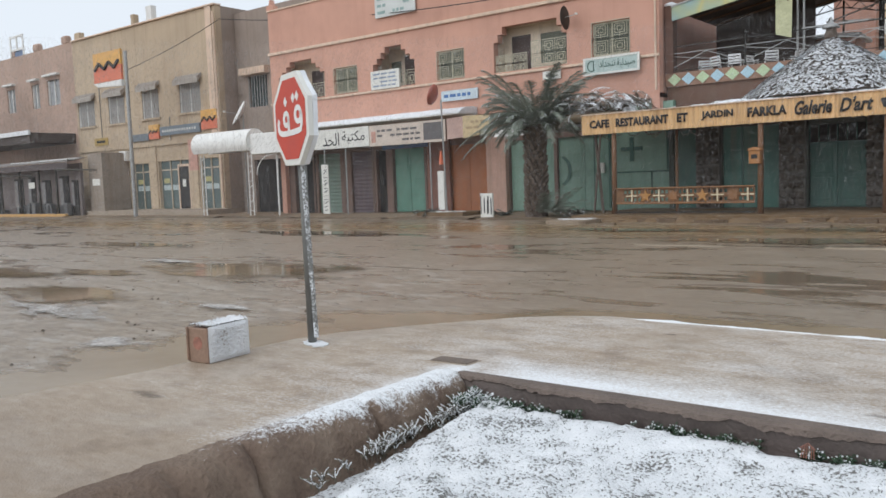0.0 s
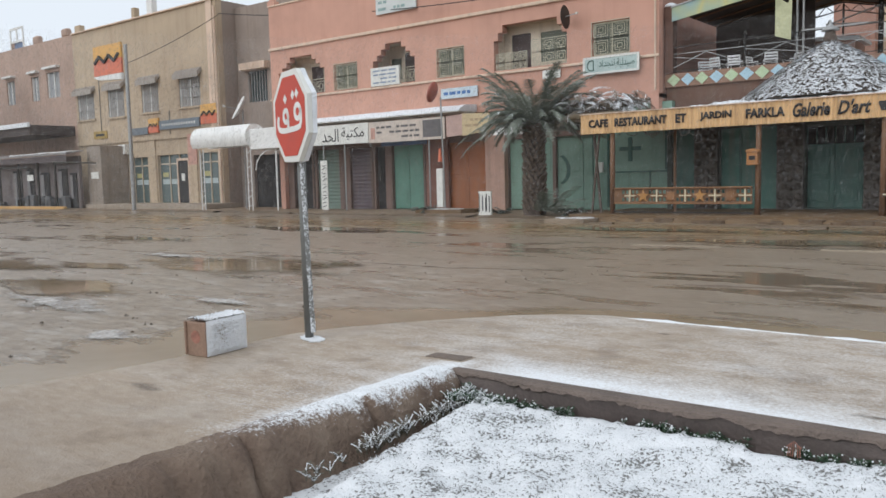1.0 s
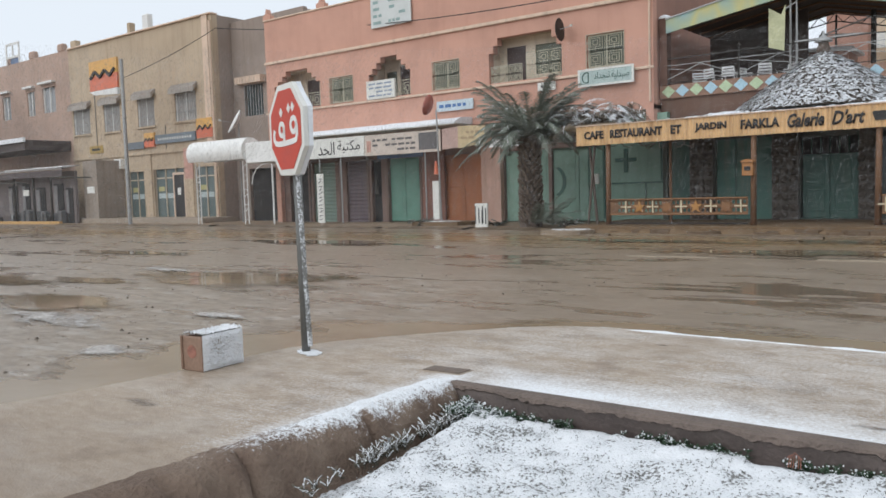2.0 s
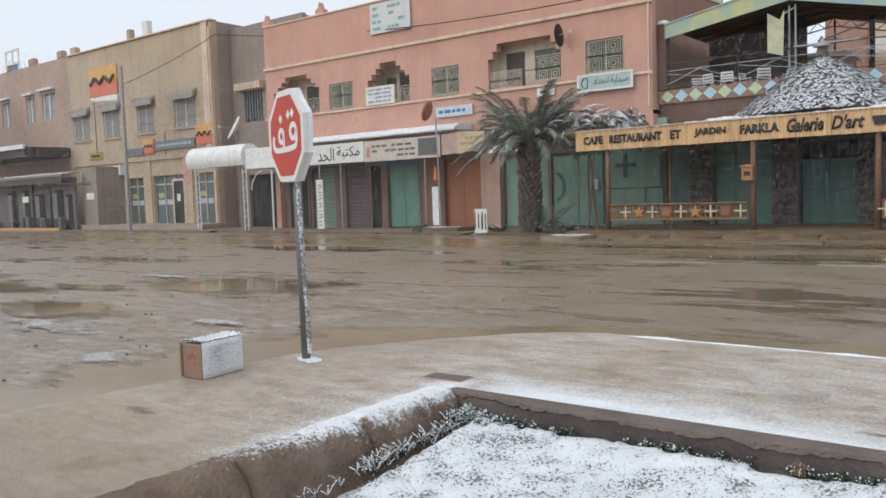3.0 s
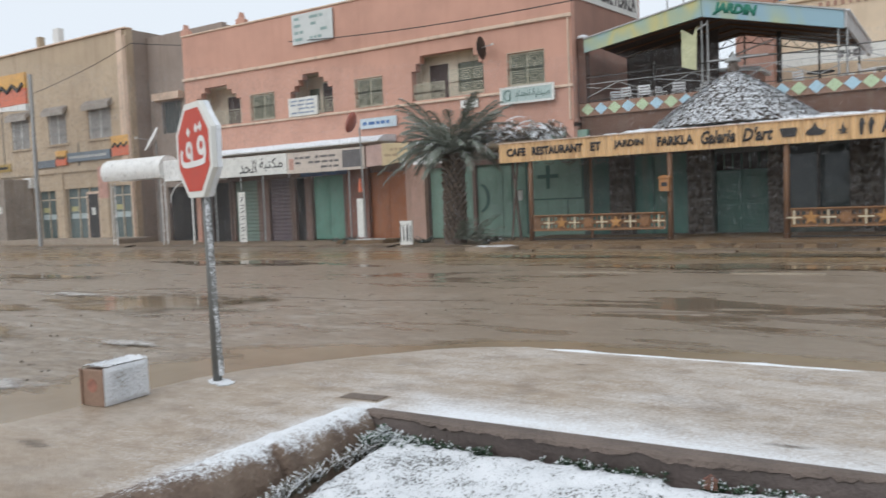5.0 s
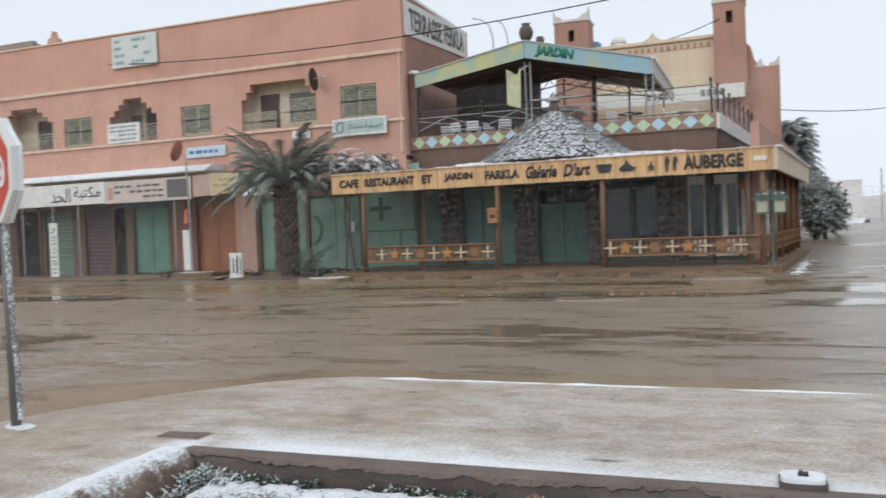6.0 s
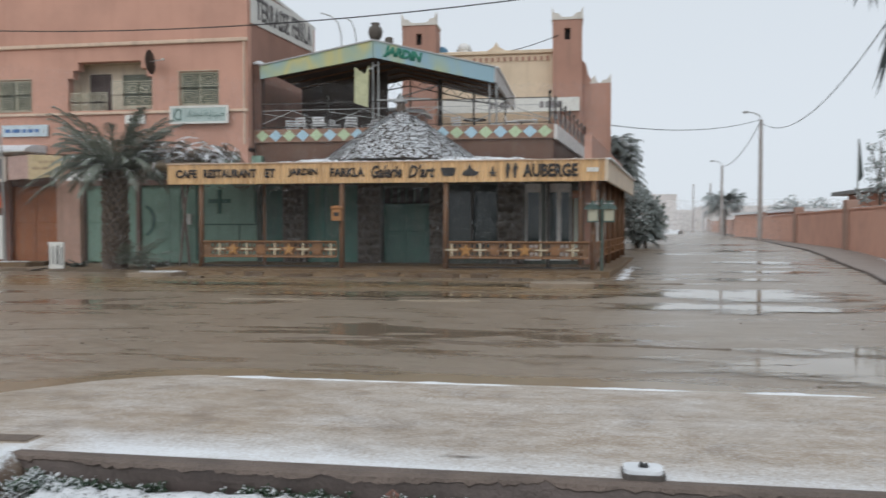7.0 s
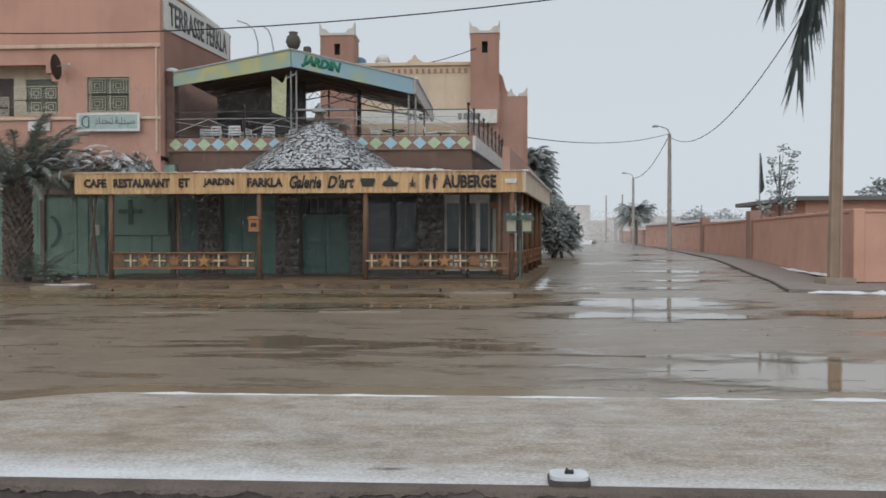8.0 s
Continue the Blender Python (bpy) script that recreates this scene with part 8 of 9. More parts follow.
# ---- bank pole sign and small road signs ----
bp = thing("bank_pole_sign", (-41.95, 26.9, -0.13), label="tall bank pole sign with an orange and amber box", category="pole sign")
part("pole", bar((-41.97, 26.9, -0.15), (-41.92, 26.9, 9.3), 0.12, sides=10, r2=0.1), METAL, bp)
bank_panel("box", -45.1, -42.12, 7.75, 9.45, 26.7, bp)
part("base_strip", prism([(-45.15, 7.72), (-42.1, 7.72), (-42.1, 7.35), (-44.6, 7.5)], 26.66, 26.86), WHITE, bp)
for x, y, z in ((-46.3, 27.1, 2.66), (-54.9, 27.2, 2.55)):
    s = thing("parking_sign", (x, y, -0.2), label="round dark sign and white plate on a thin post", category="road sign", group="small road signs")
    part("post", bar((x, y, -0.25), (x, y, z + 0.3), 0.05, sides=8), DULL_METAL, s)
    part("disc", lathe([(0.34, 0), (0.34, 0.02)], (0, 0, 0), sides=20), surface("dull_red_disc", (0.2, 0.07, 0.06), 0.6), s, local=True)
    s.children[-1].matrix_local = pose(0, -0.06, z + 0.25, 90, 0, 20)
    part("plate", box(x - 0.42, x + 0.42, y - 0.09, y - 0.06, 1.75, 2.15), BOARD, s)

# ---- palms and trees ----
def frond(bm, base, heading, length, rise, droop, leaf=0.4, n=26, width=0.02, snowbm=None, stem=None, hang=(0.1, 0.5)):
    """A palm frond: arching rib with two rows of leaflets."""
    d = Vector((math.cos(heading), math.sin(heading), 0))
    side = Vector((-d.y, d.x, 0))
    pts = []
    for k in range(n + 1):
        s = k / n
        pts.append(Vector(base) + d * (length * (s - 0.18 * s * s * droop)) + Vector((0, 0, rise * length * s - droop * length * 0.62 * s * s)))
    if stem is not None:
        for a, b in zip(pts[::3], pts[3::3]):
            bar(a, b, 0.018, stem, sides=4, cap=False)
    for k in range(3, n):
        s = k / n
        t = (pts[k + 1] - pts[k]).normalized()
        ll = leaf * (0.55 + 0.7 * math.sin(math.pi * min(1, s * 0.95 + 0.1))) * random.uniform(0.8, 1.15)
        for sg in (-1, 1):
            tip = pts[k] + t * ll * 0.75 + side * sg * ll * 0.6 + Vector((0, 0, -ll * random.uniform(*hang)))
            w = t * width
            vs = [bm.verts.new(pts[k] - w), bm.verts.new(pts[k] + w), bm.verts.new(tip)]
            bm.faces.new(vs)
            if snowbm is not None and random.random() < 0.1:
                up = Vector((0, 0, 0.008))
                mid = pts[k].lerp(tip, 0.6)
                snowbm.faces.new([snowbm.verts.new(p) for p in (pts[k] - w + up, pts[k] + w + up, mid + w * 0.7 + up, mid - w * 0.7 + up)])


random.seed(31)
palm = thing("date_palm", (-14.7, 26.6, -0.15), label="shaggy date palm with olive fronds and snow on the leaflets", category="palm")
bm = bmesh.new()
prev = None
for k in range(30):
    z = -0.2 + 3.4 * k / 29
    r = (0.46 if z < 0.6 else 0.37) - 0.04 * k / 29 + (0.12 if k > 24 else 0)
    row = []
    for j in range(16):
        a = math.tau * j / 16 + k * 0.2
        rr = r * (0.8 + 0.28 * ((j + k) % 2) + 0.2 * noise.noise((j, k * 0.7, 2)))
        row.append(bm.verts.new((-14.7 + 0.05 * math.sin(z) + rr * math.cos(a) * 0.9, 26.6 + rr * math.sin(a) * 0.9, z)))
    if prev:
        for j in range(16):
            bm.faces.new((prev[j], prev[(j + 1) % 16], row[(j + 1) % 16], row[j]))
    prev = row
part("trunk", bm, BARK, palm, "thick trunk shaggy with old leaf bases")
boots = bmesh.new()
for k in range(210):
    z = -0.05 + 2.95 * k / 210
    a = k * 2.4
    r = 0.4 - 0.05 * z / 3
    base = Vector((-14.7 + r * math.cos(a), 26.6 + r * math.sin(a), z))
    out = Vector((math.cos(a), math.sin(a), 0))
    side = Vector((-out.y, out.x, 0)) * random.uniform(0.05, 0.09)
    tip = base + out * random.uniform(0.06, 0.14) + Vector((0, 0, random.uniform(0.1, 0.22)))
    v = [boots.verts.new(q) for q in (base - side, base + side, tip + side * 0.5, tip - side * 0.5, base - out * 0.05 + Vector((0, 0, 0.2)))]
    boots.faces.new(v[:4])
    boots.faces.new((v[3], v[2], v[4]))
    boots.faces.new((v[0], v[3], v[4]))
    boots.faces.new((v[1], v[4], v[2]))
tagged(part("trunk_husk", boots, surface("frayed_leaf_base", (0.17, 0.13, 0.1), 0.95, 9, 0.45, 40, 0.6), palm, "frayed old leaf bases"), kind="stuff")
lf, sn, st = bmesh.new(), bmesh.new(), bmesh.new()
for k in range(104):
    tier = k / 104
    h = random.uniform(0, math.tau)
    frond(lf, (-14.65, 26.6, 2.8 + random.uniform(0, 0.45)), h, random.uniform(2.0, 2.9), 1.4 - 0.9 * tier + random.uniform(-0.12, 0.12), 0.95 + 0.2 * tier + random.uniform(-0.1, 0.15), 0.42, 60, 0.019, sn, st, (0.0, 0.45))
tagged(part("crown", lf, LEAF, palm, "dense olive-green fronds"), kind="stuff")
tagged(part("frond_ribs", st, LEAF, palm), kind="stuff")
tagged(part("frond_snow", sn, SNOW_THIN, palm, "snow on the leaflets"), kind="stuff")
l2, s2, t2 = bmesh.new(), bmesh.new(), bmesh.new()
for h, ln, rise in ((3.3, 3.7, 0.22), (3.05, 2.9, 0.3), (3.5, 3.2, 0.05)):
    frond(l2, (-14.75, 26.5, 3.3), h, ln, rise, 0.75, 0.36, 32, 0.026, s2, t2)
tagged(part("drooping_foliage", l2, LEAF, palm), kind="stuff")
tagged(part("drooping_snow", s2, SNOW, palm, "snow lying on the long fronds"), kind="stuff")
part("drooping_ribs", t2, LEAF, palm)
base_leaves = bmesh.new()
for k in range(34):
    frond(base_leaves, (-14.2 + random.uniform(-0.4, 0.4), 26.3, -0.1), random.uniform(-1.2, 1.4), random.uniform(0.9, 1.5), random.uniform(0.5, 1.2), 0.7, 0.3, 18, 0.02)
tagged(part("undergrowth", base_leaves, LEAF, palm, "low shoots at the foot"), kind="stuff")

random.seed(83)
for x, y, r, n, lab in ((-20.4, 27.15, 0.55, 26, "low green shrub with snow beside the small plinth"), (-12.9, 26.2, 0.6, 22, "dry low shrub at the foot of the green wall"), (-16.6, 27.3, 0.45, 16, "sparse low plant on the muddy pavement")):
    shrub = thing("low_shrub", (x, y, -0.14), label=lab, category="shrub")
    lv, sv, rb = bmesh.new(), bmesh.new(), bmesh.new()
    for k in range(n):
        frond(lv, (x + random.uniform(-0.3, 0.3), y, -0.14), random.uniform(0, math.tau), r * random.uniform(0.7, 1.2), random.uniform(0.4, 1.1), 0.9, 0.16, 14, 0.018, sv, rb)
    tagged(part("foliage", lv, TREE_LEAF, shrub), kind="stuff")
    tagged(part("foliage_snow", sv, SNOW, shrub), kind="stuff")
    tagged(part("twigs", rb, BARK, shrub), kind="stuff")

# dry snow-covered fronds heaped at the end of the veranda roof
heap = thing("palm_heap", (-12.0, 27.5, 3.3), label="heap of dry palm leaves under snow at the veranda roof edge", category="palm thatch")
l3, s3 = bmesh.new(), bmesh.new()
for k in range(70):
    frond(l3, (random.uniform(-13.6, -11.0), random.uniform(26.0, 28.4), 3.3 + random.uniform(0.1, 0.75)), random.uniform(0, math.tau), random.uniform(0.8, 1.6), random.uniform(0.0, 0.5), 0.8, 0.32, 22, 0.022, s3)
    frond(s3, (random.uniform(-13.6, -11.0), random.uniform(26.0, 28.4), 3.4 + random.uniform(0.1, 0.7)), random.uniform(0, math.tau), random.uniform(0.5, 1.2), random.uniform(0.0, 0.5), 0.8, 0.22, 16, 0.018)
tagged(part("foliage", l3, surface("dry_palm_leaf", (0.16, 0.13, 0.1), 0.9, 6, 0.4), heap), kind="stuff")
tagged(part("snow", s3, SNOW, heap), kind="stuff")
part("bundle", box(-13.5, -11.1, 26.2, 28.9, 3.13, 3.4, bevel=0.1), DRY, heap)
part("prop", bar((-12.0, 25.9, -0.05), (-11.6, 25.8, 3.15), 0.04, sides=6), BARK, heap)
part("prop", bar((-11.75, 26.1, -0.05), (-12.1, 26.2, 3.15), 0.05, sides=6), BARK, heap)

# fronds that hang from a palm over the footpath
over = thing("overhead_palm", (3.4, 0.2, -0.25), label="tall palm beside the footpath with dark hanging fronds", category="palm")
part("trunk", bar((3.6, -1.6, -0.25), (3.2, 0.4, 5.6), 0.26, sides=14, r2=0.2), BARK, over, smooth=True)
dk = bmesh.new()
ribs = bmesh.new()


def hanging(bm, ribs, pts, leaf, n, spread):
    """A dead frond hanging down along the points."""
    path = []
    for a, b in zip(pts, pts[1:]):
        path += [Vector(a).lerp(Vector(b), k / n) for k in range(n)]
    path.append(Vector(pts[-1]))
    for a, b in zip(path, path[1:]):
        bar(a, b, 0.006, ribs, sides=4, cap=False)
    for i, p in enumerate(path[:-1]):
        t = (path[i + 1] - p).normalized()
        s = i / len(path)
        for sg in (-1, 1):
            ll = leaf * (1 - 0.45 * s) * random.uniform(0.75, 1.1)
            out = Vector((sg * spread * random.uniform(0.5, 1.1) - 0.12, random.uniform(-0.25, 0.25), -1)).normalized()
            tip = p + (t * 0.4 + out * 0.8).normalized() * ll
            w = Vector((0.006, 0.002, 0.0))
            m = p.lerp(tip, 0.5)
            bm.faces.new([bm.verts.new(q) for q in (p - w * 0.7, p + w * 0.7, m + w, tip, m - w)])


hanging(dk, ribs, [(3.2, 0.6, 5.6), (2.9, 2.6, 5.4), (2.4, 4.5, 3.7), (2.23, 5.15, 2.8), (2.11, 5.2, 2.1)], 0.52, 30, 0.36)
hanging(dk, ribs, [(3.2, 0.6, 5.6), (2.8, 2.8, 5.3), (2.25, 4.6, 3.7), (2.1, 5.18, 2.85), (2.02, 5.22, 2.46)], 0.42, 24, 0.4)
hanging(dk, ribs, [(3.2, 0.6, 5.6), (2.95, 2.8, 5.3), (2.42, 4.6, 3.7), (2.22, 5.12, 2.8), (2.18, 5.15, 2.38)], 0.42, 24, 0.3)
hanging(dk, ribs, [(3.2, 0.6, 5.6), (1.8, 2.8, 5.2), (0.75, 4.7, 3.9), (0.55, 5.15, 2.66)], 0.42, 9, 0.2)
hanging(dk, ribs, [(3.2, 0.6, 5.6), (0.8, 2.4, 5.3), (-0.5, 4.6, 4.0), (-0.73, 5.15, 2.68)], 0.42, 9, 0.2)
for h in (4.0, 4.8, 5.6, 0.2, 3.2):
    hanging(dk, ribs, [(3.2, 0.4, 5.6), (3.2 + 1.6 * math.cos(h), 0.4 + 1.6 * math.sin(h), 5.9), (3.2 + 2.6 * math.cos(h), 0.4 + 2.6 * math.sin(h), 5.0)], 0.4, 10, 0.5)
tagged(part("foliage", dk, FROND_DARK, over, "dark narrow leaflets"), kind="stuff")
part("ribs", ribs, FROND_DARK, over)


def leafy(name, at, height, lobes, count, leaf, mat, label, trunk_r=0.12, snow=0.25, seed=1, spread=0.5):
    """Tapered trunk, limbs to each lobe (x, y, z, radius) and a crown of single leaves."""
    random.seed(seed)
    t = thing(name, at, label=label, category="tree")
    base = Vector(at)
    part("trunk", bar(base - Vector((0, 0, 0.1)), base + Vector((0, 0, height)), trunk_r, sides=8, r2=trunk_r * 0.4), BARK, t, smooth=True)
    limbs, cr, sw = bmesh.new(), bmesh.new(), bmesh.new()
    for lx, ly, lz, r in lobes:
        c = base + Vector((lx, ly, lz))
        bar(base + Vector((0, 0, min(height * 0.7, lz * 0.6))), c, trunk_r * 0.35, limbs, sides=5, r2=trunk_r * 0.1)
        for k in range(int(count * r * r)):
            v = Vector((random.gauss(0, 1), random.gauss(0, 1), random.gauss(0, 1)))
            v = v.normalized() * r * random.random() ** spread
            p = c + v
            d = Vector((random.uniform(-1, 1), random.uniform(-1, 1), random.uniform(-0.8, 0.3))).normalized()
            s = d.orthogonal().normalized() * leaf * 0.32
            target = sw if random.random() < snow and v.z > -0.2 * r else cr
            target.faces.new([target.verts.new(q) for q in (p - s, p + d * leaf * 0.5 - s * 1.3, p + d * leaf, p + d * leaf * 0.5 + s * 1.3, p + s)])
    part("limbs", limbs, BARK, t)
    tagged(part("crown", cr, mat, t), kind="stuff")
    tagged(part("snow_on_leaves", sw, SNOW_THIN, t), kind="stuff")
    return t


leafy("street_tree", (4.1, 45, 0.1), 2.4, [(-0.2, -1, 2.6, 0.85), (0.4, 0, 2.6, 0.5), (0.7, 0, 2.2, 0.5), (0.9, 0, 0.9, 0.45), (0.0, -1, 1.6, 0.8), (0.5, 0, 1.7, 0.5), (-0.1, -0.3, 0.8, 0.7)], 1300, 0.14, GREY_LEAF, "dense grey-green bushy tree beside the cafe", 0.14, 0.05, 5, 0.75)
random.seed(47)
feather = thing("feathery_shrub", (4.6, 44.6, 0.1), label="feathery grey-green shrub with drooping sprays beside the cafe", category="shrub")
part("stem", bar((4.5, 44.6, 0.0), (4.5, 44.6, 1.9), 0.09, sides=7, r2=0.03), BARK, feather)
spray, spray_snow, spray_ribs = bmesh.new(), bmesh.new(), bmesh.new()
for k in range(150):
    u = random.random()
    frond(spray, (4.45 + random.uniform(-0.5, 0.5) * (1 - 0.5 * u), 44.6, 0.5 + 1.9 * u), random.uniform(-0.9, 0.9) if k % 3 else random.uniform(0, math.tau), random.uniform(0.7, 1.25), random.uniform(0.2, 0.8), random.uniform(0.8, 1.2), 0.24, 24, 0.018, spray_snow if k % 3 == 0 else None, spray_ribs)
tagged(part("foliage", spray, GREY_LEAF, feather, "drooping sprays of narrow leaves"), kind="stuff")
tagged(part("spray_ribs", spray_ribs, GREY_LEAF, feather), kind="stuff")
tagged(part("spray_snow", spray_snow, SNOW_THIN, feather), kind="stuff")
random.seed(52)
sp = thing("street_palm", (3.2, 46, 0.1), label="tall grey-green palm with drooping fronds behind the cafe corner", category="palm")
part("trunk", bar((3.2, 46, 0), (3.1, 46, 5.4), 0.3, sides=12, r2=0.24), BARK, sp, smooth=True)
crown, crown_snow, crown_ribs = bmesh.new(), bmesh.new(), bmesh.new()
for k in range(190):
    u = k / 190
    frond(crown, (3.2, 46, 2.8 + 3.3 * u), random.uniform(0, math.tau), random.uniform(1.25, 1.95) * (1.1 - 0.3 * u), random.uniform(0.1, 0.8), random.uniform(0.8, 1.15), 0.4, 30, 0.024, crown_snow if k % 4 == 0 else None, crown_ribs)
tagged(part("crown", crown, GREY_LEAF, sp, "drooping grey-green fronds"), kind="stuff")
tagged(part("frond_ribs", crown_ribs, GREY_LEAF, sp), kind="stuff")
tagged(part("frond_snow", crown_snow, SNOW_THIN, sp, "snow on the fronds"), kind="stuff")
leafy("street_tree", (4.9, 58, 0.1), 3.6, [(0, 0, 3.3, 1.0), (0.9, 0, 2.4, 1.1), (1.4, 0, 1.5, 0.9), (-0.6, 0, 2.5, 1.2), (0.3, 0, 1.2, 1.1)], 300, 0.24, TREE_LEAF, "snow-dusted green tree further along the street", 0.15, 0.3, 6)
leafy("young_tree", (16.4, 46, 0.1), 5.6, [(0.2, 0, 5.9, 0.35), (0.7, 0, 5.6, 0.45), (-0.4, 0, 5.2, 0.4), (0.5, 0, 4.9, 0.55), (-0.2, 0, 4.4, 0.6), (0.5, 0, 4.0, 0.6), (-0.1, 0, 3.5, 0.7), (0.3, 0, 3.0, 0.7), (-0.8, 0, 2.7, 0.6)], 190, 0.17, GREY_LEAF, "young thin-leaved tree behind the terracotta wall", 0.08, 0.15, 7, 0.8)
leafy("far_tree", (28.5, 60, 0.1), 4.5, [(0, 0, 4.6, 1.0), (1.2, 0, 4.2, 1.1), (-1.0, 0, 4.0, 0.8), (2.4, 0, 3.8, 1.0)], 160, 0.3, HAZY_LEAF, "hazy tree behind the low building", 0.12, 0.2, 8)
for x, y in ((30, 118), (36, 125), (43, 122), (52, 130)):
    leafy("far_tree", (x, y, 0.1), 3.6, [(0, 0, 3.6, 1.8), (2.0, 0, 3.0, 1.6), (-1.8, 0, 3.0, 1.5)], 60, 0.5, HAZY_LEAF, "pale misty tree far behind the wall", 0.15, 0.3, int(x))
leafy("edge_tree", (-63.5, 27.0, -0.2), 9.5, [(0, 0, 10.2, 0.9), (0.4, 0, 9.2, 0.7), (-0.6, 0, 8.6, 1.0), (-1.2, 0, 9.6, 1.0)], 220, 0.3, HAZY_LEAF, "dark tree crown beside the rose building", 0.15, 0.2, 12)

fp = thing("far_palm", (19.2, 105, 0.12), label="hazy palm in the distance by the wall", category="palm")
part("trunk", bar((19.2, 105, 0), (19.2, 105, 4.0), 0.3, sides=8, r2=0.25), BARK, fp)
bm = bmesh.new()
for k in range(60):
    frond(bm, (19.2, 105, 3.6), k * 2.4, random.uniform(2.6, 3.5), random.uniform(0.1, 1.5), 1.05, 0.9, 20, 0.08)
tagged(part("crown", bm, HAZY_LEAF, fp), kind="stuff")

# ---- street poles, lamps, flag, wires ----
cp = thing("concrete_pole", (10.97, 25.95, -0.15), label="buff tapered concrete electricity pole", category="pole")
for side in (-1, 1):
    bm = bmesh.new()
    ends = [[bm.verts.new((cx + side * r * k, 25.95 + d, z)) for k, d in ((1.0, -0.11), (0.66, -0.11), (0.56, -0.07), (0.56, 0.11), (1.0, 0.11))] for cx, r, z in ((10.95, 0.175, -0.2), (11.08, 0.12, 10.2))]
    for j in range(5):
        bm.faces.new((ends[0][j], ends[0][(j + 1) % 5], ends[1][(j + 1) % 5], ends[1][j]))
    bm.faces.new(ends[1])
    bmesh.ops.recalc_face_normals(bm, faces=bm.faces)
    part("flange", bm, POLE_CONC, cp)
web = bmesh.new()
v = [web.verts.new((c + k * r, 25.95 + d, z)) for c, r, z in ((10.95, 0.097, -0.2), (11.08, 0.066, 10.18)) for k, d in ((-1, -0.066), (1, -0.066), (1, 0.08), (-1, 0.08))]
for j in range(4):
    web.faces.new((v[j], v[(j + 1) % 4], v[4 + (j + 1) % 4], v[4 + j]))
bmesh.ops.recalc_face_normals(web, faces=web.faces)
# pole concrete made darker to paint the recess's shade, plus run-off streaks
part("web", web, surface("shaded_pole_web", (0.33, 0.24, 0.175), 0.9, 2, 0.25, 50, 0.3, streak=0.4), cp, "streaked recessed web of the pole, its shade put into the colour")
part("collar", slab([(10.55, 25.55), (11.4, 25.5), (11.45, 26.35), (10.5, 26.3)], -0.2, 0.05), CONCRETE, cp)


GREY_CONC = surface("grey_concrete_pole", (0.37, 0.34, 0.32), 0.85, 2, 0.2, 50, 0.3, streak=0.3)


def street_lamp(x, y, h):
    s = thing("street_lamp", (x, y, 0), label="slim concrete street lamp with a curved arm", category="street lamp", group="street lamps")
    part("shaft", bar((x, y, 0.05), (x, y, h), 0.2, sides=8, r2=0.13), GREY_CONC, s)
    bm = bmesh.new()
    for a, b in (((x, y, h), (x - 0.15, y, h + 0.35)), ((x - 0.15, y, h + 0.35), (x - 0.6, y, h + 0.55)), ((x - 0.6, y, h + 0.55), (x - 1.0, y, h + 0.6))):
        bar(a, b, 0.05, bm)
    part("arm", bm, METAL, s)
    part("head", box(x - 1.35, x - 0.9, y - 0.12, y + 0.12, h + 0.52, h + 0.68, bevel=0.03), METAL, s)


street_lamp(15.06, 66.8, 9.5)
street_lamp(18.2, 101, 8.4)
for x, y, h in ((20.8, 125, 7.6), (20.5, 140, 8.2)):
    single("street_pole", bar((x, y, 0), (x, y, h), 0.15, sides=6, r2=0.1), GREY_CONC, "thin grey pole far down the street", "pole", "far street poles")
fl_ = thing("flag_pole", (15.3, 46, 0), label="pole with a limp dark green flag behind the wall", category="flag")
part("pole", bar((15.3, 46, 0), (15.35, 46, 5.8), 0.04, sides=6), METAL, fl_)
part("flag", prism([(15.37, 5.75), (15.41, 5.5), (15.5, 4.5), (15.58, 3.9), (15.48, 3.7), (15.37, 3.6)], 45.95, 46.02), surface("dark_green_cloth", (0.035, 0.05, 0.045), 0.8, 5, 0.3), fl_, "limp dark green flag")


def wire(p, q, sag, label, r=0.014, n=28):
    bm = bmesh.new()
    p, q = Vector(p), Vector(q)
    pts = [p.lerp(q, k / n) - Vector((0, 0, sag * 4 * (k / n) * (1 - k / n))) for k in range(n + 1)]
    return single("overhead_cable", tube(pts, r, bm, 5), BLACK, label, "cable", "overhead cables")


wire((-38.3, 30.7, 11.05), (11.06, 25.9, 9.6), 2.0, "black cable slung across the street front", 0.022)
wire((-38.3, 30.7, 11.0), (-42.1, 26.9, 8.2), 0.15, "black cable from the bank corner to its pole", 0.02)
wire((11.05, 26.0, 9.7), (15.0, 66.8, 9.3), 2.3, "cable along the side street", 0.022)
wire((15.0, 66.8, 9.3), (18.2, 101, 8.4), 0.9, "cable along the side street", 0.03)
wire((15.0, 66.8, 9.5), (2.4, 42, 6.3), 0.5, "cable from the street lamp to the hotel", 0.022)
wire((-3.0, 41.5, 9.9), (0.0, 40.3, 10.4), 0.1, "short cable on the hotel roof", 0.02)

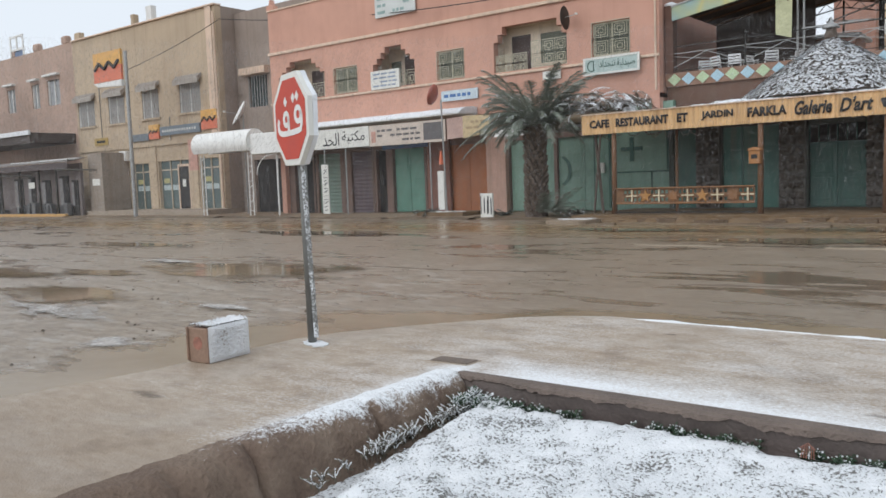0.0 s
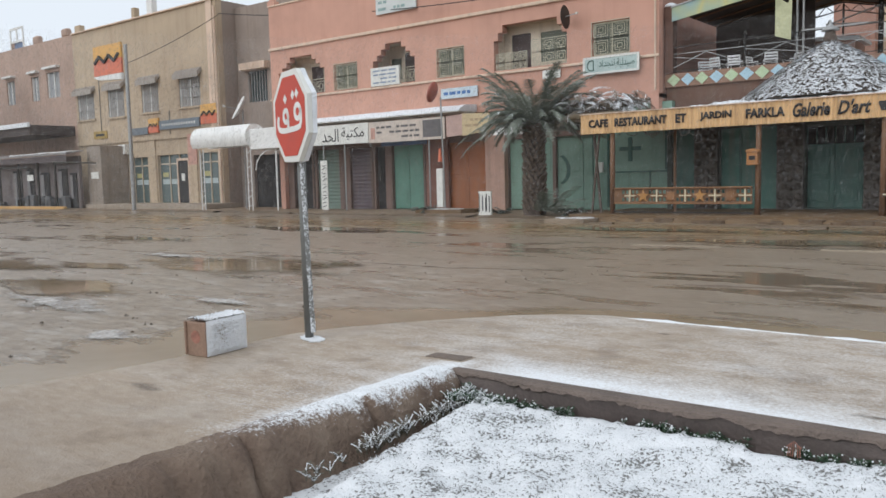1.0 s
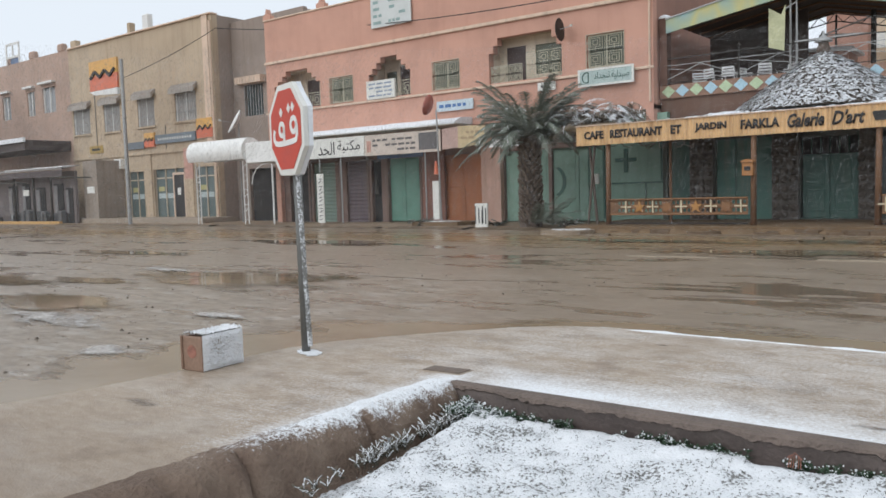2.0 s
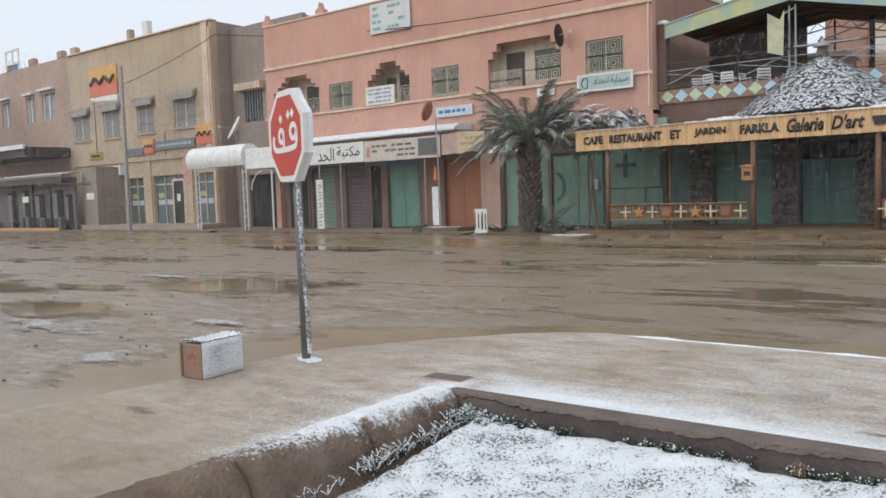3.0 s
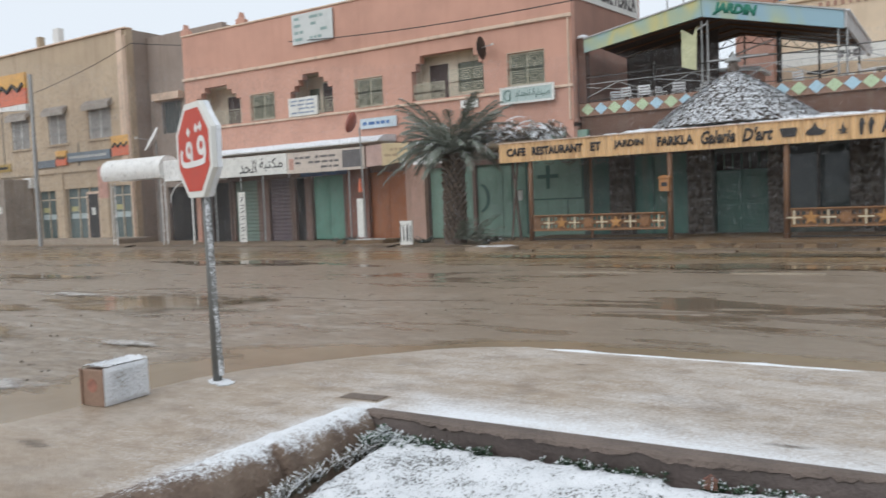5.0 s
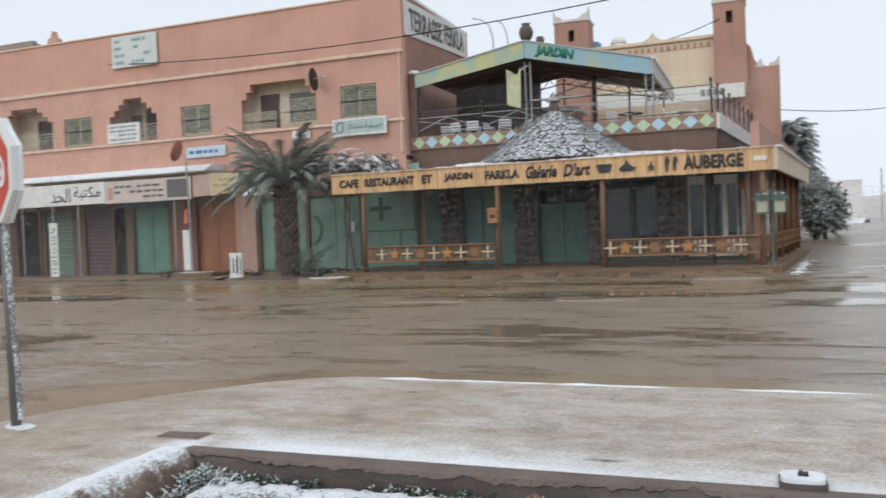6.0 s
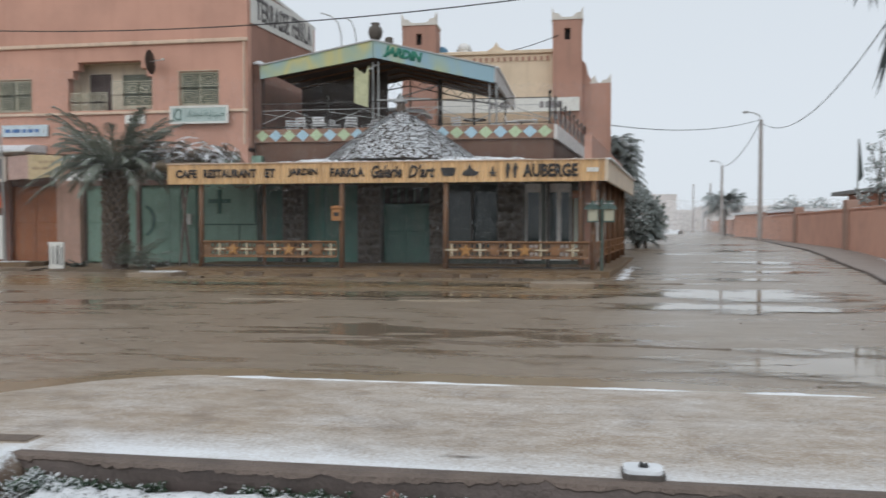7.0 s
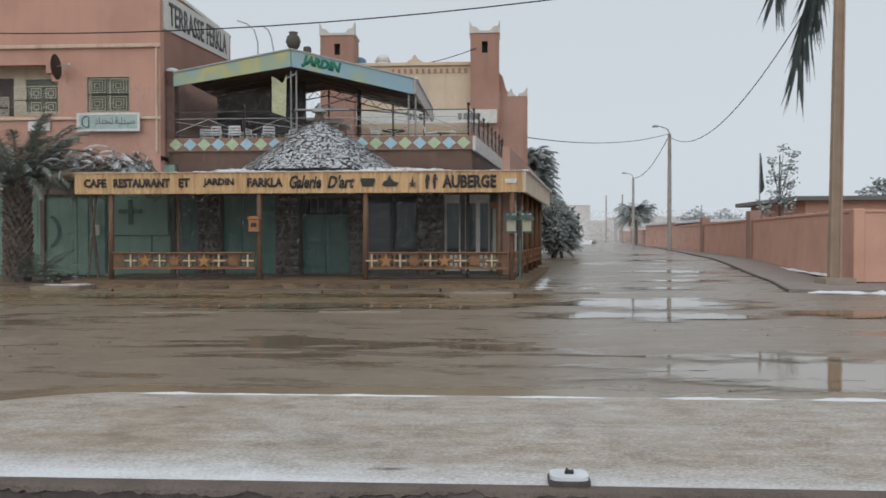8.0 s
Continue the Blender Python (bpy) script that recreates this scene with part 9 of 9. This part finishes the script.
# ---- plants and stones ----
def scatter(name, label, count, place, mat, scale, seed, blade, wide, category="plant"):
    """Many small leaves in one mesh."""
    random.seed(seed)
    bm = bmesh.new()
    for i in range(count):
        x, y, z = place()
        k = random.uniform(*scale)
        for j in range(blade):
            a = random.uniform(0, math.tau)
            d = Vector((math.cos(a), math.sin(a), random.uniform(0.2, 1.6))).normalized() * 0.06 * k
            s = Vector((-math.sin(a), math.cos(a), 0)) * wide * k
            p = Vector((x, y, z)) + Vector((random.uniform(-0.02, 0.02), random.uniform(-0.02, 0.02), random.uniform(0, 0.03) * k))
            bm.faces.new([bm.verts.new(v) for v in (p - s * 0.4, p + s * 0.4, p + d * 0.55 + s, p + d, p + d * 0.55 - s)])
    return single(name, bm, mat, label, category, kind="stuff")


def far_edge():
    x = random.uniform(-2.3, 3.4)
    while noise.noise((x * 1.9, 3, 0)) + 0.6 * noise.noise((x * 7, 3, 0)) < random.uniform(-0.35, 0.25):
        x = random.uniform(-2.3, 3.4)
    return x, BED_Y - 0.06 - abs(random.gauss(0, 0.035)), -0.19 + random.uniform(0, 0.03)


def left_edge():
    y = random.uniform(4.25, BED_Y - 0.03)
    while noise.noise((y * 3.6, 1, 0)) + 0.4 * noise.noise((y * 11, 1, 0)) < random.uniform(-0.6, 0.1):
        y = random.uniform(3.75, BED_Y - 0.03)
    return BED_X + 0.17 + abs(random.gauss(0, 0.035)) + 0.1 * (5.44 - y) / 1.5, y, -0.23 + random.uniform(0, 0.03)


def corner():
    return BED_X + 0.16 + abs(random.gauss(0, 0.12)), BED_Y - 0.06 - abs(random.gauss(0, 0.09)), -0.2 + random.uniform(0, 0.05)


def bed_any():
    x, y = random.uniform(-2.1, 3.6), random.uniform(1.9, 5.3)
    while noise.noise((x * 1.5, y * 1.5, 3)) + 0.5 * noise.noise((x * 5, y * 5, 3)) < random.uniform(-0.15, 0.4):
        x, y = random.uniform(-2.1, 3.6), random.uniform(1.9, 5.3)
    return x, y, snow_bed_z(x, y) - 0.012


def lump(bm, c, r, squash=0.75):
    """A small rounded clot of snow."""
    rows = []
    turn = random.uniform(0, 1)
    for h, k in ((-0.5, 0.75), (0.25, 0.95), (0.75, 0.55)):
        rows.append([bm.verts.new(c + Vector((r * k * math.cos(math.tau * j / 6 + turn) * random.uniform(0.8, 1.2), r * k * math.sin(math.tau * j / 6 + turn) * random.uniform(0.8, 1.2), r * squash * h))) for j in range(6)])
    for a, b in zip(rows, rows[1:]):
        for j in range(6):
            bm.faces.new((a[j], a[(j + 1) % 6], b[(j + 1) % 6], b[j]))
    bm.faces.new(rows[-1])


def weeds(label, count, place, mat, tall, seed, clots, frosted=False):
    """Small weeds: bent stems with narrow leaves, each carrying clots of snow."""
    random.seed(seed)
    green, white = bmesh.new(), bmesh.new()
    for i in range(count):
        root = Vector(place())
        for k in range(random.randint(2, 4)):
            a, h = random.uniform(0, math.tau), random.uniform(*tall)
            lean = Vector((math.cos(a), math.sin(a), 0)) * h * random.uniform(0.15, 0.7)
            pts = [root + lean * (u * u) + Vector((0, 0, h * u * (1 - 0.25 * u))) for u in (0, 0.35, 0.7, 1.0)]
            for p, q in zip(pts, pts[1:]):
                bar(p, q, 0.0022, green, sides=3, cap=False)
            if frosted:
                for p, q in zip(pts[1:], pts[2:]):
                    bar(p + Vector((0, 0, 0.002)), q + Vector((0, 0, 0.002)), random.uniform(0.002, 0.0038), white, sides=5, r2=random.uniform(0.0015, 0.0045))
            for n in range(7):
                u = random.uniform(0.25, 1.0)
                p = root + lean * (u * u) + Vector((0, 0, h * u * (1 - 0.25 * u)))
                b = random.uniform(0, math.tau)
                d = Vector((math.cos(b), math.sin(b), random.uniform(-0.3, 0.7))) * random.uniform(0.014, 0.034)
                w = Vector((-math.sin(b), math.cos(b), 0)) * random.uniform(0.005, 0.01)
                green.faces.new([green.verts.new(v) for v in (p, p + d * 0.5 + w, p + d, p + d * 0.5 - w)])
                if random.random() < clots:
                    lump(white, p + d * random.uniform(0.2, 0.8) + Vector((0, 0, 0.004)), random.uniform(0.0025, 0.0055), random.uniform(0.6, 1.6))
            if random.random() < clots * 1.3:
                lump(white, pts[-1] + Vector((0, 0, 0.003)), random.uniform(0.004, 0.0075), random.uniform(0.7, 1.8))
    single("edge_weeds", green, mat, label, "plant", kind="stuff")
    single("weed_snow", white, SNOW, "clots of snow caught on the weeds", "snow", kind="stuff")


weeds("small dark green weeds along the bed's far kerb", 330, far_edge, PLANT, (0.03, 0.095), 1, 0.2)
weeds("dry frosted weeds along the crumbling kerb", 100, left_edge, surface("grey_dry_weed", (0.13, 0.115, 0.085), 0.9, 10, 0.3), (0.05, 0.14), 3, 0.14, True)
weeds("snow-laden weeds heaped in the bed's corner", 70, corner, PLANT, (0.05, 0.12), 5, 0.3, True)
scatter("bed_grass", "dark grass blades poking through the snow", 5600, bed_any, surface("dark_wet_grass", (0.085, 0.085, 0.07), 0.9, 12, 0.35), (0.18, 0.4), 5, 3, 0.007)
scatter("bed_grass_snow", "snow clumps on the grass", 5000, bed_any, SNOW, (0.12, 0.3), 6, 5, 0.014, "snow")
scrap = thing("wire_scrap", (-0.19, 5.3, -0.13), label="small red and white scrap caught in the weeds", category="litter")
for k in range(6):
    part("strip", bar((-0.222 + 0.012 * k, 5.305, -0.13), (-0.214 + 0.01 * k, 5.31, -0.075 + 0.02 * (1 - abs(k - 2.5) / 2.5)), 0.0024), RUST_MARK if k != 3 else SNOW_THIN, scrap)
part("loop", tube([(-0.226, 5.305, -0.08), (-0.2, 5.305, -0.06), (-0.19, 5.305, -0.05), (-0.178, 5.305, -0.062), (-0.156, 5.305, -0.08)], 0.003), RUST_MARK, scrap)
random.seed(77)
bm = bmesh.new()
for k in range(1100):
    x, y = random.uniform(-14, 9), random.uniform(8.3, 22)
    if k < 850:
        x, y = random.uniform(-13, -4.7), random.uniform(4, 12.5)
        if x > -5.6 and y < 7.2:
            continue
    r = random.uniform(0.005, 0.011) if k % 9 else random.uniform(0.012, 0.026)
    c = Vector((x, y, ground_z(x, y) + r * 0.3))
    vs = [bm.verts.new(c + Vector((r * math.cos(a) * random.uniform(0.7, 1.3), r * math.sin(a) * random.uniform(0.7, 1.3), 0))) for a in (0, 1.25, 2.5, 3.77, 5.0)]
    top = bm.verts.new(c + Vector((0, 0, r)))
    for j in range(5):
        bm.faces.new((vs[j], vs[(j + 1) % 5], top))
single("road_gravel", bm, surface("dark_pebbles", (0.12, 0.095, 0.07), 0.7, 9, 0.4), "loose pebbles scattered on the muddy road", "gravel", kind="stuff")

# ragged asphalt edges, seams and mud ridges on the road
random.seed(15)
MUD = surface("wet_dark_mud", (0.14, 0.1, 0.065), 0.5, 5, 0.35, 40, 0.6, depth=0.03)


def seam(pts, w, h, seed, label):
    line = []
    for (ax, ay), (bx, by) in zip(pts, pts[1:]):
        n = max(2, int(math.hypot(bx - ax, by - ay) / 0.3))
        line += [(ax + (bx - ax) * k / n, ay + (by - ay) * k / n + 0.09 * noise.noise((k * 0.7 + seed, ax, 0))) for k in range(n)]
    line.append(pts[-1])
    rough_ridge(line, w, h, -0.203, 0.9, seed, MUD, "mud_seam", label, 0.12, category="mud")


for x0, y0, x1, y1, w in ((-50, 26.9, -41, 26.75, 0.3), (-40.5, 26.6, -33.5, 26.5, 0.35), (-33.2, 26.5, -27.5, 26.15, 0.4), (-27.0, 26.2, -21.5, 25.8, 0.35), (-21.0, 25.9, -16.8, 25.6, 0.4), (-16.4, 25.7, -12.3, 25.2, 0.45)):
    rough_ridge([(x0, y0), ((x0 + x1) / 2, (y0 + y1) / 2 + 0.2), (x1, y1)], w, 0.07, -0.21, 1.1, x0 * 0.37, MUD, "mud_seam", "ridge of wet mud along the shop pavement", 0.2, category="mud")
seam([(-3.2, 11.5), (-1.9, 11.75), (-0.6, 11.45), (1.5, 11.55), (2.6, 11.4)], 0.08, 0.016, 1.5, "ragged dark edge of an asphalt layer")
seam([(-20.7, 11.5), (-16, 11.2), (-10.5, 11.7), (-7.2, 11.75), (-5.4, 12.2)], 0.03, 0.012, 7.5, "dark seam across the wet road")
for k in range(10):
    x, y = random.uniform(-11, 2), random.uniform(22.6, 24.6)
    seam([(x, y), (x + random.uniform(0.6, 2.5), y + random.uniform(-0.1, 0.2))], random.uniform(0.06, 0.16), random.uniform(0.02, 0.05), k * 1.9 + 60, "mud at the edge of the road")

# ---- falling snow between the street fronts, and haze made of far flakes ----
rng = np.random.default_rng(8)


def flakes(count, near, far, size, stretch, start=38, end=172, rise=0.22, settle=1.0):
    ang = rng.uniform(radians(start), radians(end), count)
    rad = (rng.uniform(0, 1, count) * (far ** 3 - near ** 3) + near ** 3) ** (1 / 3)
    top = 1.4 + rad * rise
    z = -0.1 + rng.uniform(0, 1, count) ** settle * (top + 0.1)
    c = np.stack([0.8 + rad * np.cos(ang), 1.2 + rad * np.sin(ang), z], 1)
    a = 0.16 * rng.normal(size=(count, 3)) + np.array([-0.75, 0.2, -1.2])
    a /= np.linalg.norm(a, axis=1, keepdims=True)
    b = np.cross(a, rng.normal(size=(count, 3)))
    b /= np.linalg.norm(b, axis=1, keepdims=True)
    s = (size * rng.uniform(0.6, 1.3, count))[:, None]
    return np.stack([c - a * s * stretch, c - b * s, c + a * s * stretch, c + b * s], 1).reshape(-1, 3)


# the two far groups are oversized, see-through flakes added as haze
flake_points = np.concatenate([flakes(360000, 14, 36, 0.0062, 7.0, 88, 172, 0.17), flakes(150000, 34, 75, 0.036, 2.0, 118, 172, 0.16), flakes(330000, 55, 170, 0.045, 1.6, 60, 92, 0.03, 1.3)])
flake_mesh = bpy.data.meshes.new("falling_snow")
flake_mesh.from_pydata(flake_points.tolist(), [], np.arange(len(flake_points)).reshape(-1, 4).tolist())
flake_mat, flake_nt, flake_b = nodes_of("snowflake")
flake_b.inputs["Base Color"].default_value = (0.88, 0.9, 0.92, 1)
flake_b.inputs["Roughness"].default_value = 0.9
flake_b.inputs["Alpha"].default_value = 0.085
flake_mesh.materials.append(flake_mat)
tagged(new("falling_snow", flake_mesh), "light snow falling over the street, its far flakes standing in for haze", "snow", kind="stuff")
